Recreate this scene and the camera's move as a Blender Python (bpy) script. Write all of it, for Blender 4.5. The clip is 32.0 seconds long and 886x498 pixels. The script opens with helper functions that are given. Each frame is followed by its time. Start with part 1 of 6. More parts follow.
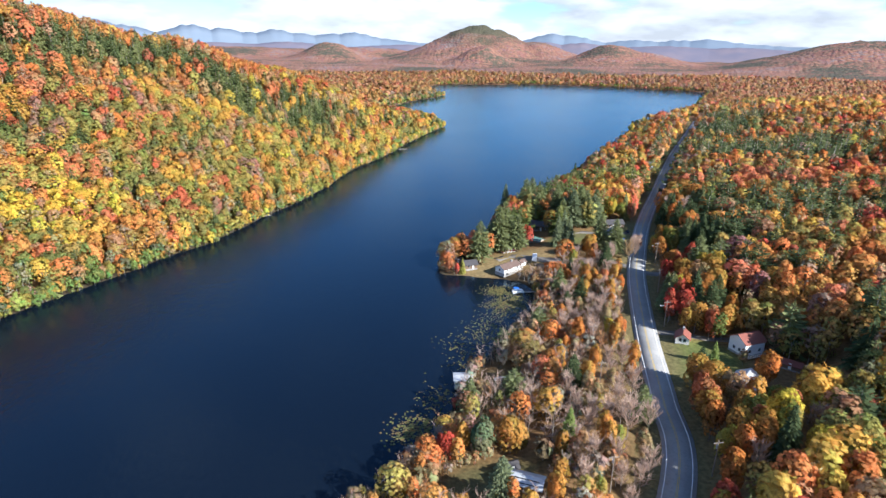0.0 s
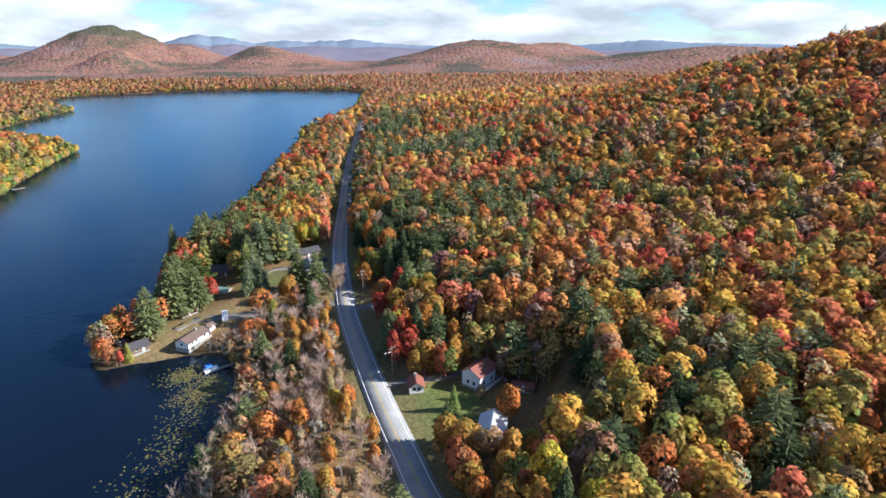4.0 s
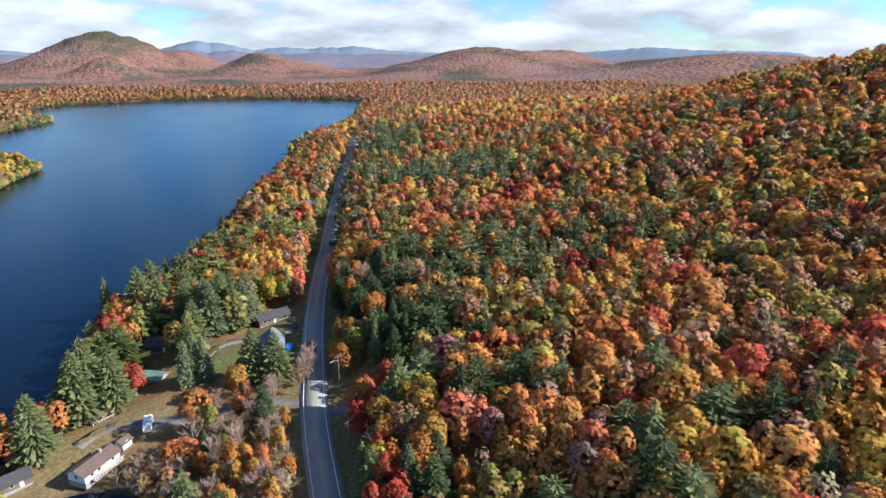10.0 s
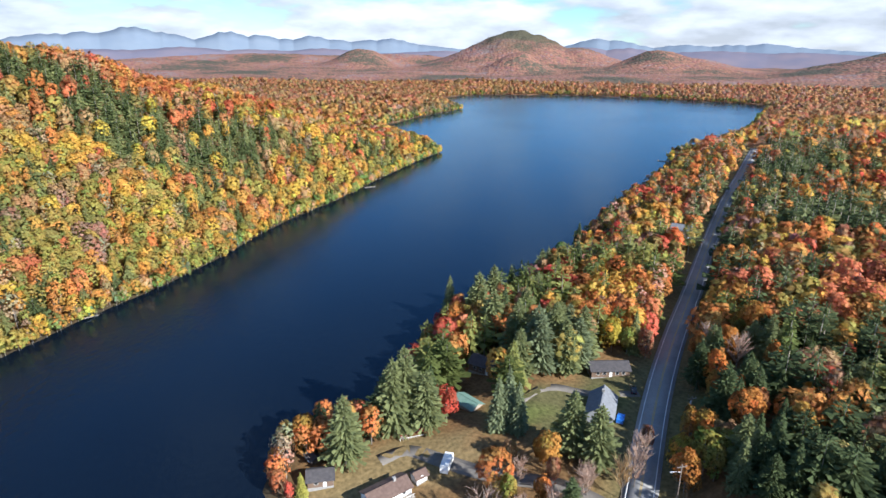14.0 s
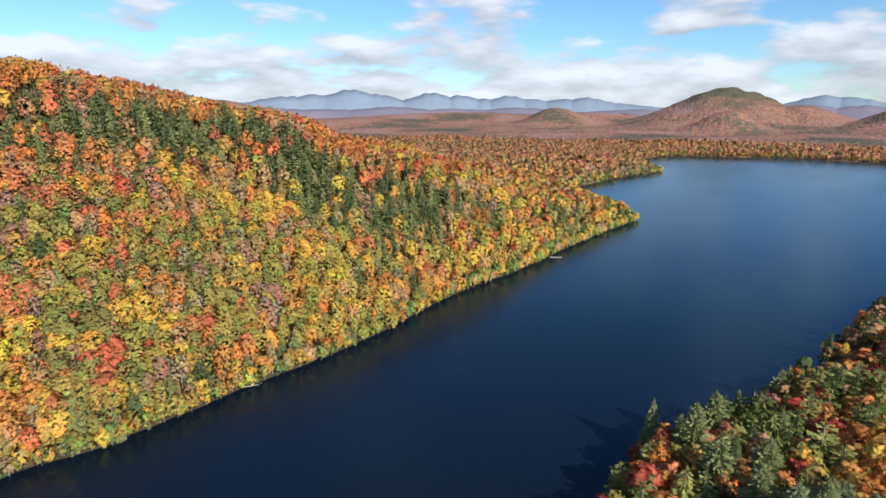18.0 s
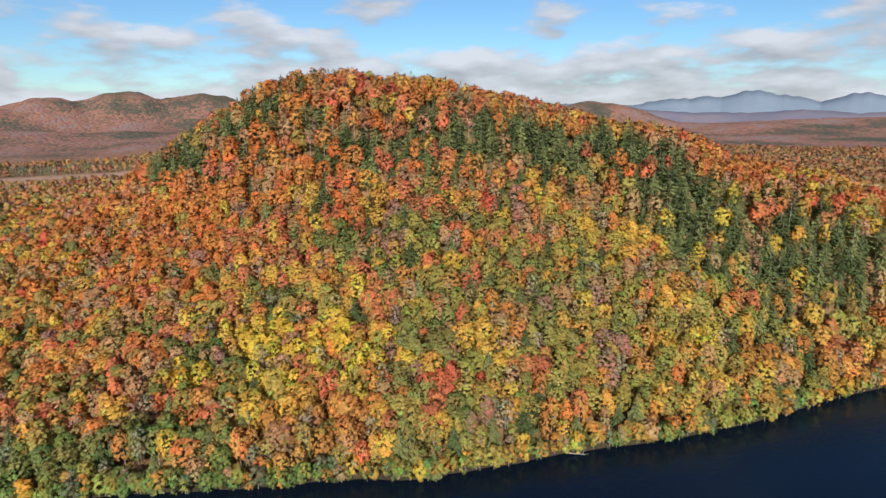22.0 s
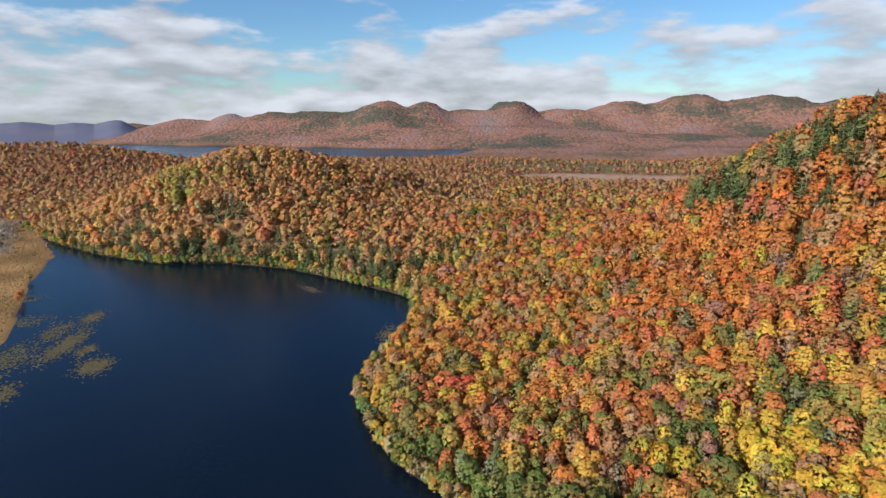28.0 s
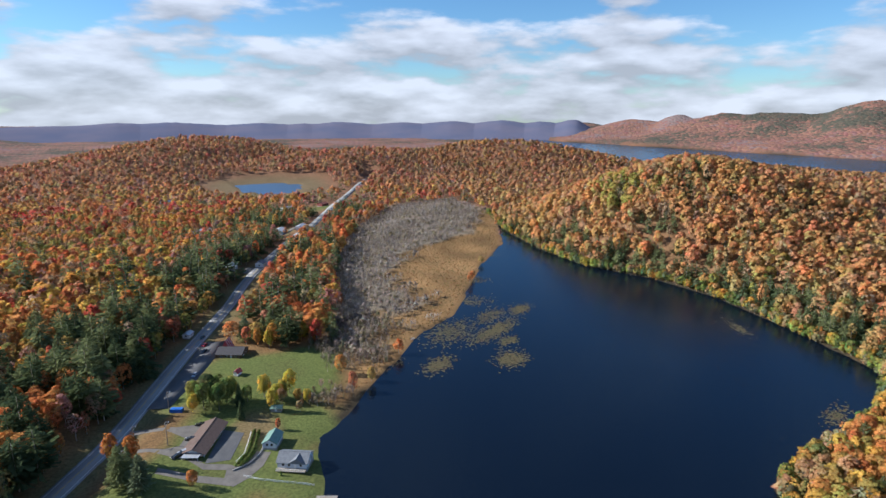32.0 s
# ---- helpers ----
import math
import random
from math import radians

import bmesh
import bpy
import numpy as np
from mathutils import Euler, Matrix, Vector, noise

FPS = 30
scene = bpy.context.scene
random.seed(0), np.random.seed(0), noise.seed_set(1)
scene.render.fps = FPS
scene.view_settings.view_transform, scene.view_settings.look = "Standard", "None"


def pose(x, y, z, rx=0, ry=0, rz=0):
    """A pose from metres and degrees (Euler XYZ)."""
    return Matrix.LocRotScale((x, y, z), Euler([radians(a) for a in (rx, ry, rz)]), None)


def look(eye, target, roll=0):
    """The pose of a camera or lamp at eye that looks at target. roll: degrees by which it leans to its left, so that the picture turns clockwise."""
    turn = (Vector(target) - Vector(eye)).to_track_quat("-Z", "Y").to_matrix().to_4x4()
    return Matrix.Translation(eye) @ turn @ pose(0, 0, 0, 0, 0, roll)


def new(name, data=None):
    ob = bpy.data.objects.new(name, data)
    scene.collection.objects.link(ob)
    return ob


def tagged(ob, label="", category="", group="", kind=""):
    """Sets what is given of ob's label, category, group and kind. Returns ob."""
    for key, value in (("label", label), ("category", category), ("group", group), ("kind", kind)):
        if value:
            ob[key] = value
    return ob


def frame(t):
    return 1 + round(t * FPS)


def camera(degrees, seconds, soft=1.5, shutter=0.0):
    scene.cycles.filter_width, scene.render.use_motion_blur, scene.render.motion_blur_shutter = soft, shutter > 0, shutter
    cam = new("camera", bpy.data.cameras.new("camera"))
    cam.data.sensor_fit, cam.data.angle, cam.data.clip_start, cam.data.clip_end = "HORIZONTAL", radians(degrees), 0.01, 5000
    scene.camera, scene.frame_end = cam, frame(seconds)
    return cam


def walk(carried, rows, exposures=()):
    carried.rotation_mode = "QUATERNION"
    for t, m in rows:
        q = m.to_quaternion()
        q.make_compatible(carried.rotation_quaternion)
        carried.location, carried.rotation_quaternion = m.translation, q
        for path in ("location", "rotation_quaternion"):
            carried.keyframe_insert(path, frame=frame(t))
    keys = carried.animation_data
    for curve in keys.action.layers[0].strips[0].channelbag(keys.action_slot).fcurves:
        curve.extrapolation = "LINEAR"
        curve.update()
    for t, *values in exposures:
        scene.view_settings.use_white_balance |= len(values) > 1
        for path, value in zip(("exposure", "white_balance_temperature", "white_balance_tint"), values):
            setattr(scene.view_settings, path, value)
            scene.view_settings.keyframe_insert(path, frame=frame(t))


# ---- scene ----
# ---- camera and its way ----
cam = camera(74.09, 32.0, soft=1.5)
PATH = [
    (0.0, 0.00, 0.00, 104.48, 0.00, -19.23, 0.46),
    (0.5, 0.43, 6.11, 105.10, 0.42, -19.16, 0.45),
    (1.0, 0.94, 12.14, 105.69, 0.50, -19.08, 0.44),
    (1.5, 1.63, 18.03, 106.20, -3.26, -19.05, 0.32),
    (2.0, 2.58, 23.74, 106.61, -9.33, -19.05, 0.10),
    (2.5, 3.90, 29.23, 106.94, -14.80, -19.07, -0.03),
    (3.0, 5.59, 34.43, 107.24, -20.82, -19.10, -0.10),
    (3.5, 7.54, 39.44, 107.53, -26.87, -19.11, -0.18),
    (4.0, 9.69, 44.33, 107.82, -31.17, -19.17, -0.28),
    (4.5, 12.07, 49.10, 108.10, -31.65, -19.20, -0.25),
    (6.5, 24.03, 68.01, 108.85, -31.75, -17.86, -0.42),
    (7.0, 27.04, 72.60, 108.87, -31.73, -16.04, -0.34),
    (7.5, 29.98, 77.24, 108.87, -31.81, -15.90, -0.36),
    (8.0, 32.88, 81.95, 108.85, -31.85, -16.09, -0.33),
    (8.5, 35.71, 86.79, 108.83, -31.89, -16.76, -0.33),
    (9.0, 38.50, 91.78, 108.80, -31.91, -17.82, -0.27),
    (9.5, 41.26, 96.88, 108.77, -31.97, -18.58, -0.22),
    (10.0, 43.98, 101.99, 108.72, -31.05, -18.57, -0.17),
    (10.5, 46.57, 107.07, 108.63, -28.44, -18.57, -0.09),
    (11.0, 48.88, 112.25, 108.54, -24.23, -18.57, -0.00),
    (11.5, 50.83, 117.61, 108.46, -19.30, -18.58, 0.09),
    (12.0, 52.35, 123.14, 108.41, -14.36, -18.62, 0.15),
    (12.5, 53.45, 128.76, 108.37, -9.50, -18.67, 0.19),
    (13.0, 54.15, 134.31, 108.33, -4.85, -18.70, 0.19),
    (13.5, 54.43, 139.83, 108.31, -0.22, -18.73, 0.20),
    (14.0, 54.29, 145.31, 108.30, 4.44, -18.77, 0.18),
    (14.5, 53.74, 150.70, 108.29, 9.14, -18.78, 0.17),
    (15.0, 52.85, 156.04, 108.29, 13.89, -18.80, 0.13),
    (15.5, 51.74, 161.39, 108.32, 18.57, -18.77, 0.08),
    (17.5, 45.53, 182.65, 109.08, 22.62, -15.80, -0.14),
    (18.0, 43.51, 187.90, 109.62, 22.62, -13.50, -0.11),
    (18.5, 41.33, 193.16, 110.27, 22.58, -13.39, -0.05),
    (19.0, 38.94, 198.36, 111.05, 22.76, -13.43, -0.04),
    (19.5, 36.25, 203.36, 111.96, 25.64, -13.40, -0.03),
    (20.0, 33.26, 208.09, 112.97, 32.89, -13.35, -0.04),
    (20.5, 30.02, 212.50, 114.04, 40.23, -13.30, -0.05),
    (21.0, 26.60, 216.54, 115.15, 47.11, -13.26, -0.10),
    (21.5, 23.07, 220.11, 116.28, 53.01, -13.29, -0.10),
    (22.0, 19.48, 223.27, 117.44, 58.29, -13.31, -0.05),
    (22.5, 15.89, 225.98, 118.61, 62.92, -13.30, -0.08),
    (23.0, 12.44, 228.27, 119.79, 67.49, -13.36, -0.12),
    (23.5, 9.16, 230.17, 120.96, 71.79, -13.34, -0.15),
    (24.0, 6.01, 231.72, 122.12, 76.08, -13.33, -0.18),
    (24.5, 2.87, 232.93, 123.22, 80.46, -13.36, -0.19),
    (25.0, -0.38, 233.86, 124.26, 85.09, -13.38, -0.23),
    (25.5, -3.71, 234.61, 125.27, 89.66, -13.32, -0.18),
    (27.5, -18.16, 234.23, 128.56, 105.28, -13.27, -0.07),
    (28.0, -21.12, 232.99, 129.36, 108.38, -13.31, -0.01),
    (28.5, -23.98, 231.50, 130.17, 112.56, -13.37, 0.02),
    (29.0, -26.72, 229.78, 130.98, 118.60, -13.44, 0.03),
    (29.5, -29.38, 227.85, 131.80, 124.85, -13.45, 0.08),
    (30.0, -31.96, 225.74, 132.64, 130.18, -13.41, 0.02),
    (30.5, -34.48, 223.42, 133.49, 135.50, -13.42, 0.03),
    (31.0, -37.05, 220.85, 134.34, 140.70, -13.42, 0.06),
    (31.5, -39.70, 218.02, 135.19, 145.44, -13.40, 0.10),
    (32.0, -42.44, 215.05, 136.06, 149.24, -13.41, 0.11),
]


def flown(x, y, z, yaw, pitch, roll):
    a, b = radians(yaw), radians(pitch)
    ahead = Vector((-math.sin(a) * math.cos(b), math.cos(a) * math.cos(b), math.sin(b)))
    return look((x, y, z), Vector((x, y, z)) + ahead, roll)


LIGHT = [(0.0, 1.35, 5800, 10), (3.0, 1.25, 5800, 10), (4.5, 1.18, 5800, 10), (7.0, 0.98, 5800, 10), (8.0, 0.86, 5800, 10), (9.0, 0.92, 5800, 10), (10.0, 1.08, 5800, 10), (11.5, 1.14, 5800, 10), (13.0, 1.15, 5800, 10),
         (15.5, 1.25, 5800, 10), (18.0, 0.88, 6200, 10), (20.0, 0.80, 6300, 10), (23.0, 0.46, 6300, 10), (25.0, 0.45, 6300, 10), (28.0, 0.58, 6200, 10), (32.0, 0.74, 5800, 10)]
walk(cam, [(row[0], flown(*row[1:])) for row in PATH], LIGHT)

# ---- sky and sun ----
SUN_FROM = Vector((0.82, -0.57, 0.0)).normalized()
SUN_HEIGHT = 31.0

world = bpy.data.worlds.new("sky")
scene.world = world
world.use_nodes = True
wn, wl = world.node_tree.nodes, world.node_tree.links
wn.clear()
sky = wn.new("ShaderNodeTexSky")
sky.sky_type = "NISHITA"
sky.sun_disc = False
sky.sun_elevation = radians(SUN_HEIGHT)
sky.sun_rotation = math.atan2(SUN_FROM.x, SUN_FROM.y)
sky.air_density, sky.dust_density, sky.ozone_density = 1.0, 0.05, 2.5
coord = wn.new("ShaderNodeTexCoord")
split = wn.new("ShaderNodeSeparateXYZ")
wl.new(coord.outputs["Generated"], split.inputs[0])


def wmath(op, a, b=None, clamp=False):
    m = wn.new("ShaderNodeMath")
    m.operation, m.use_clamp = op, clamp
    for socket, v in zip(m.inputs, (a, b)):
        if v is None:
            continue
        if isinstance(v, (int, float)):
            socket.default_value = v
        else:
            wl.new(v, socket)
    return m.outputs[0]


# low banks of cumulus: noise on the dome, drawn out level, lit from above
def puffs(rise):
    v = wn.new("ShaderNodeCombineXYZ")
    wl.new(wmath("MULTIPLY", split.outputs[0], 6.6), v.inputs[0])
    wl.new(wmath("MULTIPLY", split.outputs[1], 6.6), v.inputs[1])
    wl.new(wmath("MULTIPLY", wmath("ADD", split.outputs[2], rise), 22.0), v.inputs[2])
    t = wn.new("ShaderNodeTexNoise")
    t.inputs["Scale"].default_value, t.inputs["Detail"].default_value, t.inputs["Roughness"].default_value = 1.0, 8.0, 0.50
    wl.new(v.outputs[0], t.inputs["Vector"])
    return t.outputs[0]


here, above = puffs(0.0), puffs(0.022)
bank = wmath("SUBTRACT", 0.26, wmath("MULTIPLY", split.outputs[2], 1.5))
cover = wmath("ADD", here, wmath("MAXIMUM", bank, -0.01))
ramp = wn.new("ShaderNodeMapRange")
ramp.inputs["From Min"].default_value, ramp.inputs["From Max"].default_value = 0.525, 0.68
ramp.interpolation_type = "SMOOTHSTEP"
wl.new(cover, ramp.inputs["Value"])
lit = wmath("ADD", 0.80, wmath("MULTIPLY", wmath("SUBTRACT", here, above), 1.5))
lit = wmath("MINIMUM", wmath("MAXIMUM", lit, 0.60), 1.05)
puff = wn.new("ShaderNodeMix")
puff.data_type, puff.blend_type = "RGBA", "MULTIPLY"
puff.inputs["Factor"].default_value = 1.0
puff.inputs["A"].default_value = (7.1, 7.25, 7.75, 1)
wl.new(lit, puff.inputs["B"])
clear = wn.new("ShaderNodeMix")
clear.data_type, clear.blend_type = "RGBA", "MULTIPLY"
clear.inputs["Factor"].default_value = 1.0
clear.inputs["B"].default_value = (0.72, 0.96, 1.14, 1)
wl.new(sky.outputs[0], clear.inputs["A"])
mix = wn.new("ShaderNodeMix")
mix.data_type = "RGBA"
wl.new(wmath("MULTIPLY", ramp.outputs[0], 0.92), mix.inputs["Factor"])
wl.new(clear.outputs["Result"], mix.inputs["A"])
wl.new(puff.outputs["Result"], mix.inputs["B"])
back = wn.new("ShaderNodeBackground")
back.inputs["Strength"].default_value = 0.068
wl.new(mix.outputs["Result"], back.inputs["Color"])
wout = wn.new("ShaderNodeOutputWorld")
wl.new(back.outputs[0], wout.inputs["Surface"])

sun = new("sun", bpy.data.lights.new("sun", "SUN"))
sun.data.energy, sun.data.angle, sun.data.color = 4.8, radians(0.53), (1.0, 0.93, 0.82)
up = math.tan(radians(SUN_HEIGHT))
sun.matrix_world = look((SUN_FROM.x * 300, SUN_FROM.y * 300, up * 300), (0, 0, 0))


# ---- materials ----
def material(name):
    m = bpy.data.materials.new(name)
    m.use_nodes = True
    t = m.node_tree
    return m, t.nodes, t.links, t.nodes["Principled BSDF"]


def grain(n, l, scale, detail=4.0, coords="Object", stretch=None):
    c = n.new("ShaderNodeTexCoord")
    t = n.new("ShaderNodeTexNoise")
    t.inputs["Scale"].default_value, t.inputs["Detail"].default_value = scale, detail
    if stretch:
        mp = n.new("ShaderNodeMapping")
        mp.inputs["Scale"].default_value = stretch
        l.new(c.outputs[coords], mp.inputs[0])
        l.new(mp.outputs[0], t.inputs["Vector"])
    else:
        l.new(c.outputs[coords], t.inputs["Vector"])
    return t.outputs[0]


def blend(n, l, fac, a, b, lo=0.35, hi=0.65):
    r = n.new("ShaderNodeMapRange")
    r.inputs["From Min"].default_value, r.inputs["From Max"].default_value = lo, hi
    l.new(fac, r.inputs["Value"])
    m = n.new("ShaderNodeMix")
    m.data_type = "RGBA"
    l.new(r.outputs[0], m.inputs["Factor"])
    for key, v in (("A", a), ("B", b)):
        if isinstance(v, tuple):
            m.inputs[key].default_value = (*v[:3], 1)
        else:
            l.new(v, m.inputs[key])
    return m.outputs["Result"]


def relief(n, l, bsdf, height, strength, distance):
    b = n.new("ShaderNodeBump")
    b.inputs["Strength"].default_value, b.inputs["Distance"].default_value = strength, distance
    l.new(height, b.inputs["Height"])
    l.new(b.outputs[0], bsdf.inputs["Normal"])


def plain(name, a, b, scale=2.0, rough=0.7, metal=0.0, bump=0.2, depth=0.02, stretch=None):
    """A surface of two near colours, broken by grain at two scales."""
    m, n, l, p = material(name)
    broad = grain(n, l, scale, 3.0, stretch=stretch)
    fine = grain(n, l, scale * 9, 5.0)
    c = blend(n, l, broad, a, b, 0.3, 0.7)
    dark = tuple(v * 0.72 for v in a)
    l.new(blend(n, l, fine, c, dark, 0.5, 0.95), p.inputs["Base Color"])
    p.inputs["Roughness"].default_value, p.inputs["Metallic"].default_value = rough, metal
    relief(n, l, p, fine, bump, depth)
    return m


def leafy(name, translucent=0.48, domed=True):
    """Foliage whose colour is the tree's own: ragged sprays of leaves with gaps between them."""
    m, n, l, p = material(name)
    at = n.new("ShaderNodeAttribute")
    at.attribute_name = "leaf_tint"
    where = n.new("ShaderNodeNewGeometry")
    spray, fleck = n.new("ShaderNodeTexNoise"), n.new("ShaderNodeTexNoise")
    spray.inputs["Scale"].default_value, spray.inputs["Detail"].default_value = 10.5, 2.5
    spray.inputs["Roughness"].default_value = 0.68
    fleck.inputs["Scale"].default_value, fleck.inputs["Detail"].default_value = 0.8, 3.0
    l.new(where.outputs["Position"], spray.inputs["Vector"])
    l.new(where.outputs["Position"], fleck.inputs["Vector"])
    tone = n.new("ShaderNodeMix")
    tone.data_type, tone.blend_type = "RGBA", "MULTIPLY"
    tone.inputs["Factor"].default_value = 1.0
    l.new(at.outputs["Color"], tone.inputs["A"])
    l.new(blend(n, l, fleck.outputs[0], (0.87, 0.88, 0.90), (1.13, 1.11, 1.07), 0.3, 0.7), tone.inputs["B"])
    # light falls on a spray by the roundness of the crown that it belongs to
    dome, turn = n.new("ShaderNodeAttribute"), n.new("ShaderNodeVectorTransform")
    dome.attribute_name = "dome"
    turn.vector_type, turn.convert_from, turn.convert_to = "NORMAL", "OBJECT", "WORLD"
    l.new(dome.outputs["Vector"], turn.inputs[0])
    d, t, mx = n.new("ShaderNodeBsdfDiffuse"), n.new("ShaderNodeBsdfTranslucent"), n.new("ShaderNodeMixShader")
    l.new(tone.outputs["Result"], d.inputs["Color"])
    l.new(tone.outputs["Result"], t.inputs["Color"])
    if domed:
        l.new(turn.outputs[0], d.inputs["Normal"])
        l.new(turn.outputs[0], t.inputs["Normal"])
    mx.inputs[0].default_value = translucent
    l.new(d.outputs[0], mx.inputs[1])
    l.new(t.outputs[0], mx.inputs[2])
    # each spray thins out from its middle to its rim
    place, away, rim = n.new("ShaderNodeAttribute"), n.new("ShaderNodeVectorMath"), n.new("ShaderNodeMapRange")
    place.attribute_name = "spray"
    away.operation = "LENGTH"
    l.new(place.outputs["Vector"], away.inputs[0])
    rim.inputs["From Min"].default_value, rim.inputs["From Max"].default_value = 0.15, 1.0
    rim.inputs["To Min"].default_value, rim.inputs["To Max"].default_value = -0.38, -0.68
    l.new(away.outputs["Value"], rim.inputs["Value"])
    left = n.new("ShaderNodeMath")
    left.operation = "ADD"
    l.new(spray.outputs[0], left.inputs[0])
    l.new(rim.outputs[0], left.inputs[1])
    gap, hole, cut = n.new("ShaderNodeMapRange"), n.new("ShaderNodeBsdfTransparent"), n.new("ShaderNodeMixShader")
    gap.inputs["From Min"].default_value, gap.inputs["From Max"].default_value = -0.11, 0.08
    l.new(left.outputs[0], gap.inputs["Value"])
    l.new(gap.outputs[0], cut.inputs[0])
    l.new(hole.outputs[0], cut.inputs[1])
    l.new(mx.outputs[0], cut.inputs[2])
    l.new(cut.outputs[0], n["Material Output"].inputs["Surface"])
    n.remove(p)
    return m


LEAVES = leafy("autumn_leaves")
NEEDLES = leafy("needles_and_twigs", 0.34, False)
BARK = plain("bark", (0.16, 0.13, 0.11), (0.26, 0.23, 0.2), 1.5, 0.9, depth=0.05)

# ---- plan: shores, road, hills ----
WEST_SHORE = [(-492, -424), (-440, -308), (-417, -223), (-412, -154), (-430, -100), (-431, -40), (-413, 24), (-392, 85), (-355, 103),
              (-319, 110), (-270, 111), (-250, 115), (-219, 139), (-199, 160), (-184, 190), (-172, 222), (-155, 255), (-141, 285),
              (-128, 308), (-114, 360), (-101, 396), (-91, 440), (-86, 480), (-78, 517), (-60, 572), (-42, 650), (-22, 729), (-1, 797),
              (-12, 822), (-70, 900), (-105, 1010), (-70, 1140), (0, 1300), (-15, 1345), (-90, 1480), (-10, 1650)]
EAST_SHORE = [(212, 1700), (433, 1620), (583, 1491), (641, 1383), (577, 1320), (381, 941), (247, 781), (215, 684), (160, 590), (140, 548),
              (122, 510), (104, 470), (93, 448), (81, 424), (69, 400), (54, 385), (41, 374), (36, 363), (31, 341), (26, 309), (20, 301), (12, 294), (2, 288), (-3, 279),
              (-1, 262), (8, 261), (19, 259), (29, 257), (37, 253), (41, 244), (39, 232), (35, 217), (20, 189), (11, 177), (6, 160), (-3, 134), (-12, 122), (-40, 92), (-75, 62),
              (-101, 36), (-110, -3), (-132, -18), (-147, -35), (-169, -53), (-198, -82), (-240, -104), (-285, -152), (-331, -204),
              (-403, -268), (-474, -380)]
LAKE = np.array(WEST_SHORE + EAST_SHORE, float)
FAR_LAKE = np.array([(-1190, -900), (-1105, -755), (-1270, -650), (-1430, -570), (-1407, -420), (-1480, -310), (-1690, -285), (-1990, -290), (-1925, -400), (-1900, -560),
                     (-1905, -740), (-1870, -950), (-1850, -1200), (-1840, -1445), (-1800, -1763), (-1800, -1990), (-1420, -2168), (-1400, -2120), (-1714, -1876), (-1640, -1600), (-1366, -1129)], float)
POND = np.array([(-255, -871), (-300, -885), (-365, -850), (-350, -770), (-325, -735), (-276, -730), (-250, -790)], float)
MARSH = np.array([(-474, -385), (-403, -270), (-331, -206), (-285, -154), (-240, -106), (-198, -84), (-169, -55), (-147, -37), (-132, -34), (-149, -61),
                  (-155, -104), (-177, -150), (-198, -217), (-236, -304), (-309, -422), (-409, -533), (-507, -538), (-500, -430)], float)
ROAD = np.array([(-520, -880, 6), (-369, -629, 5), (-326, -561, 5), (-245, -424, 4), (-217, -387, 4), (-145, -263, 3.5), (-110, -188, 3), (-72, -114, 3), (-40, -48, 3),
                 (-21, -16, 3.2), (20, 48, 4.4), (57.5, 116, 5.6), (65.5, 150, 6), (73, 188, 6.4), (85.8, 241, 6.8), (96.5, 274, 7),
                 (109.5, 310, 7.4), (124.5, 346, 8), (146, 393, 9), (175, 458, 10), (215, 545, 11), (262, 640, 12), (330, 780, 12)], float)


def glide(points, step):
    """A smooth line through the points, cut into steps of about that many metres."""
    p = np.vstack([2 * points[0] - points[1], points, 2 * points[-1] - points[-2]])
    out = []
    for a, b, c, d in zip(p, p[1:], p[2:], p[3:]):
        n = max(1, int(np.linalg.norm(c - b) / step))
        u = (np.arange(n) / n)[:, None]
        out.append(0.5 * (2 * b + (c - a) * u + (2 * a - 5 * b + 4 * c - d) * u**2 + (3 * b - a - 3 * c + d) * u**3))
    return np.vstack(out + [points[-1:]])


ROAD_LINE = glide(ROAD, 4.0)


def edge_distance(poly, x, y):
    """Metres from a closed outline, minus inside it."""
    best, inside = np.full(x.shape, 1e9), np.zeros(x.shape, bool)
    for (ax, ay), (bx, by) in zip(poly, np.roll(poly, -1, 0)):
        ex, ey = bx - ax, by - ay
        u = np.clip(((x - ax) * ex + (y - ay) * ey) / (ex * ex + ey * ey), 0, 1)
        best = np.minimum(best, (x - ax - u * ex) ** 2 + (y - ay - u * ey) ** 2)
        if ay != by:
            inside ^= ((ay > y) != (by > y)) & (x < (bx - ax) * (y - ay) / (by - ay) + ax)
    return np.where(inside, -np.sqrt(best), np.sqrt(best))


def line_distance(line, x, y):
    """Metres from an open line, and the line's height at the nearest place."""
    best, height = np.full(x.shape, 1e9), np.zeros(x.shape)
    for a, b in zip(line, line[1:]):
        e = b - a
        u = np.clip(((x - a[0]) * e[0] + (y - a[1]) * e[1]) / (e[0] ** 2 + e[1] ** 2), 0, 1)
        d = (x - a[0] - u * e[0]) ** 2 + (y - a[1] - u * e[1]) ** 2
        height = np.where(d < best, a[2] + u * e[2], height)
        best = np.minimum(best, d)
    return np.sqrt(best), height


def ease(v, lo, hi):
    u = np.clip((v - lo) / (hi - lo), 0, 1)
    return u * u * (3 - 2 * u)


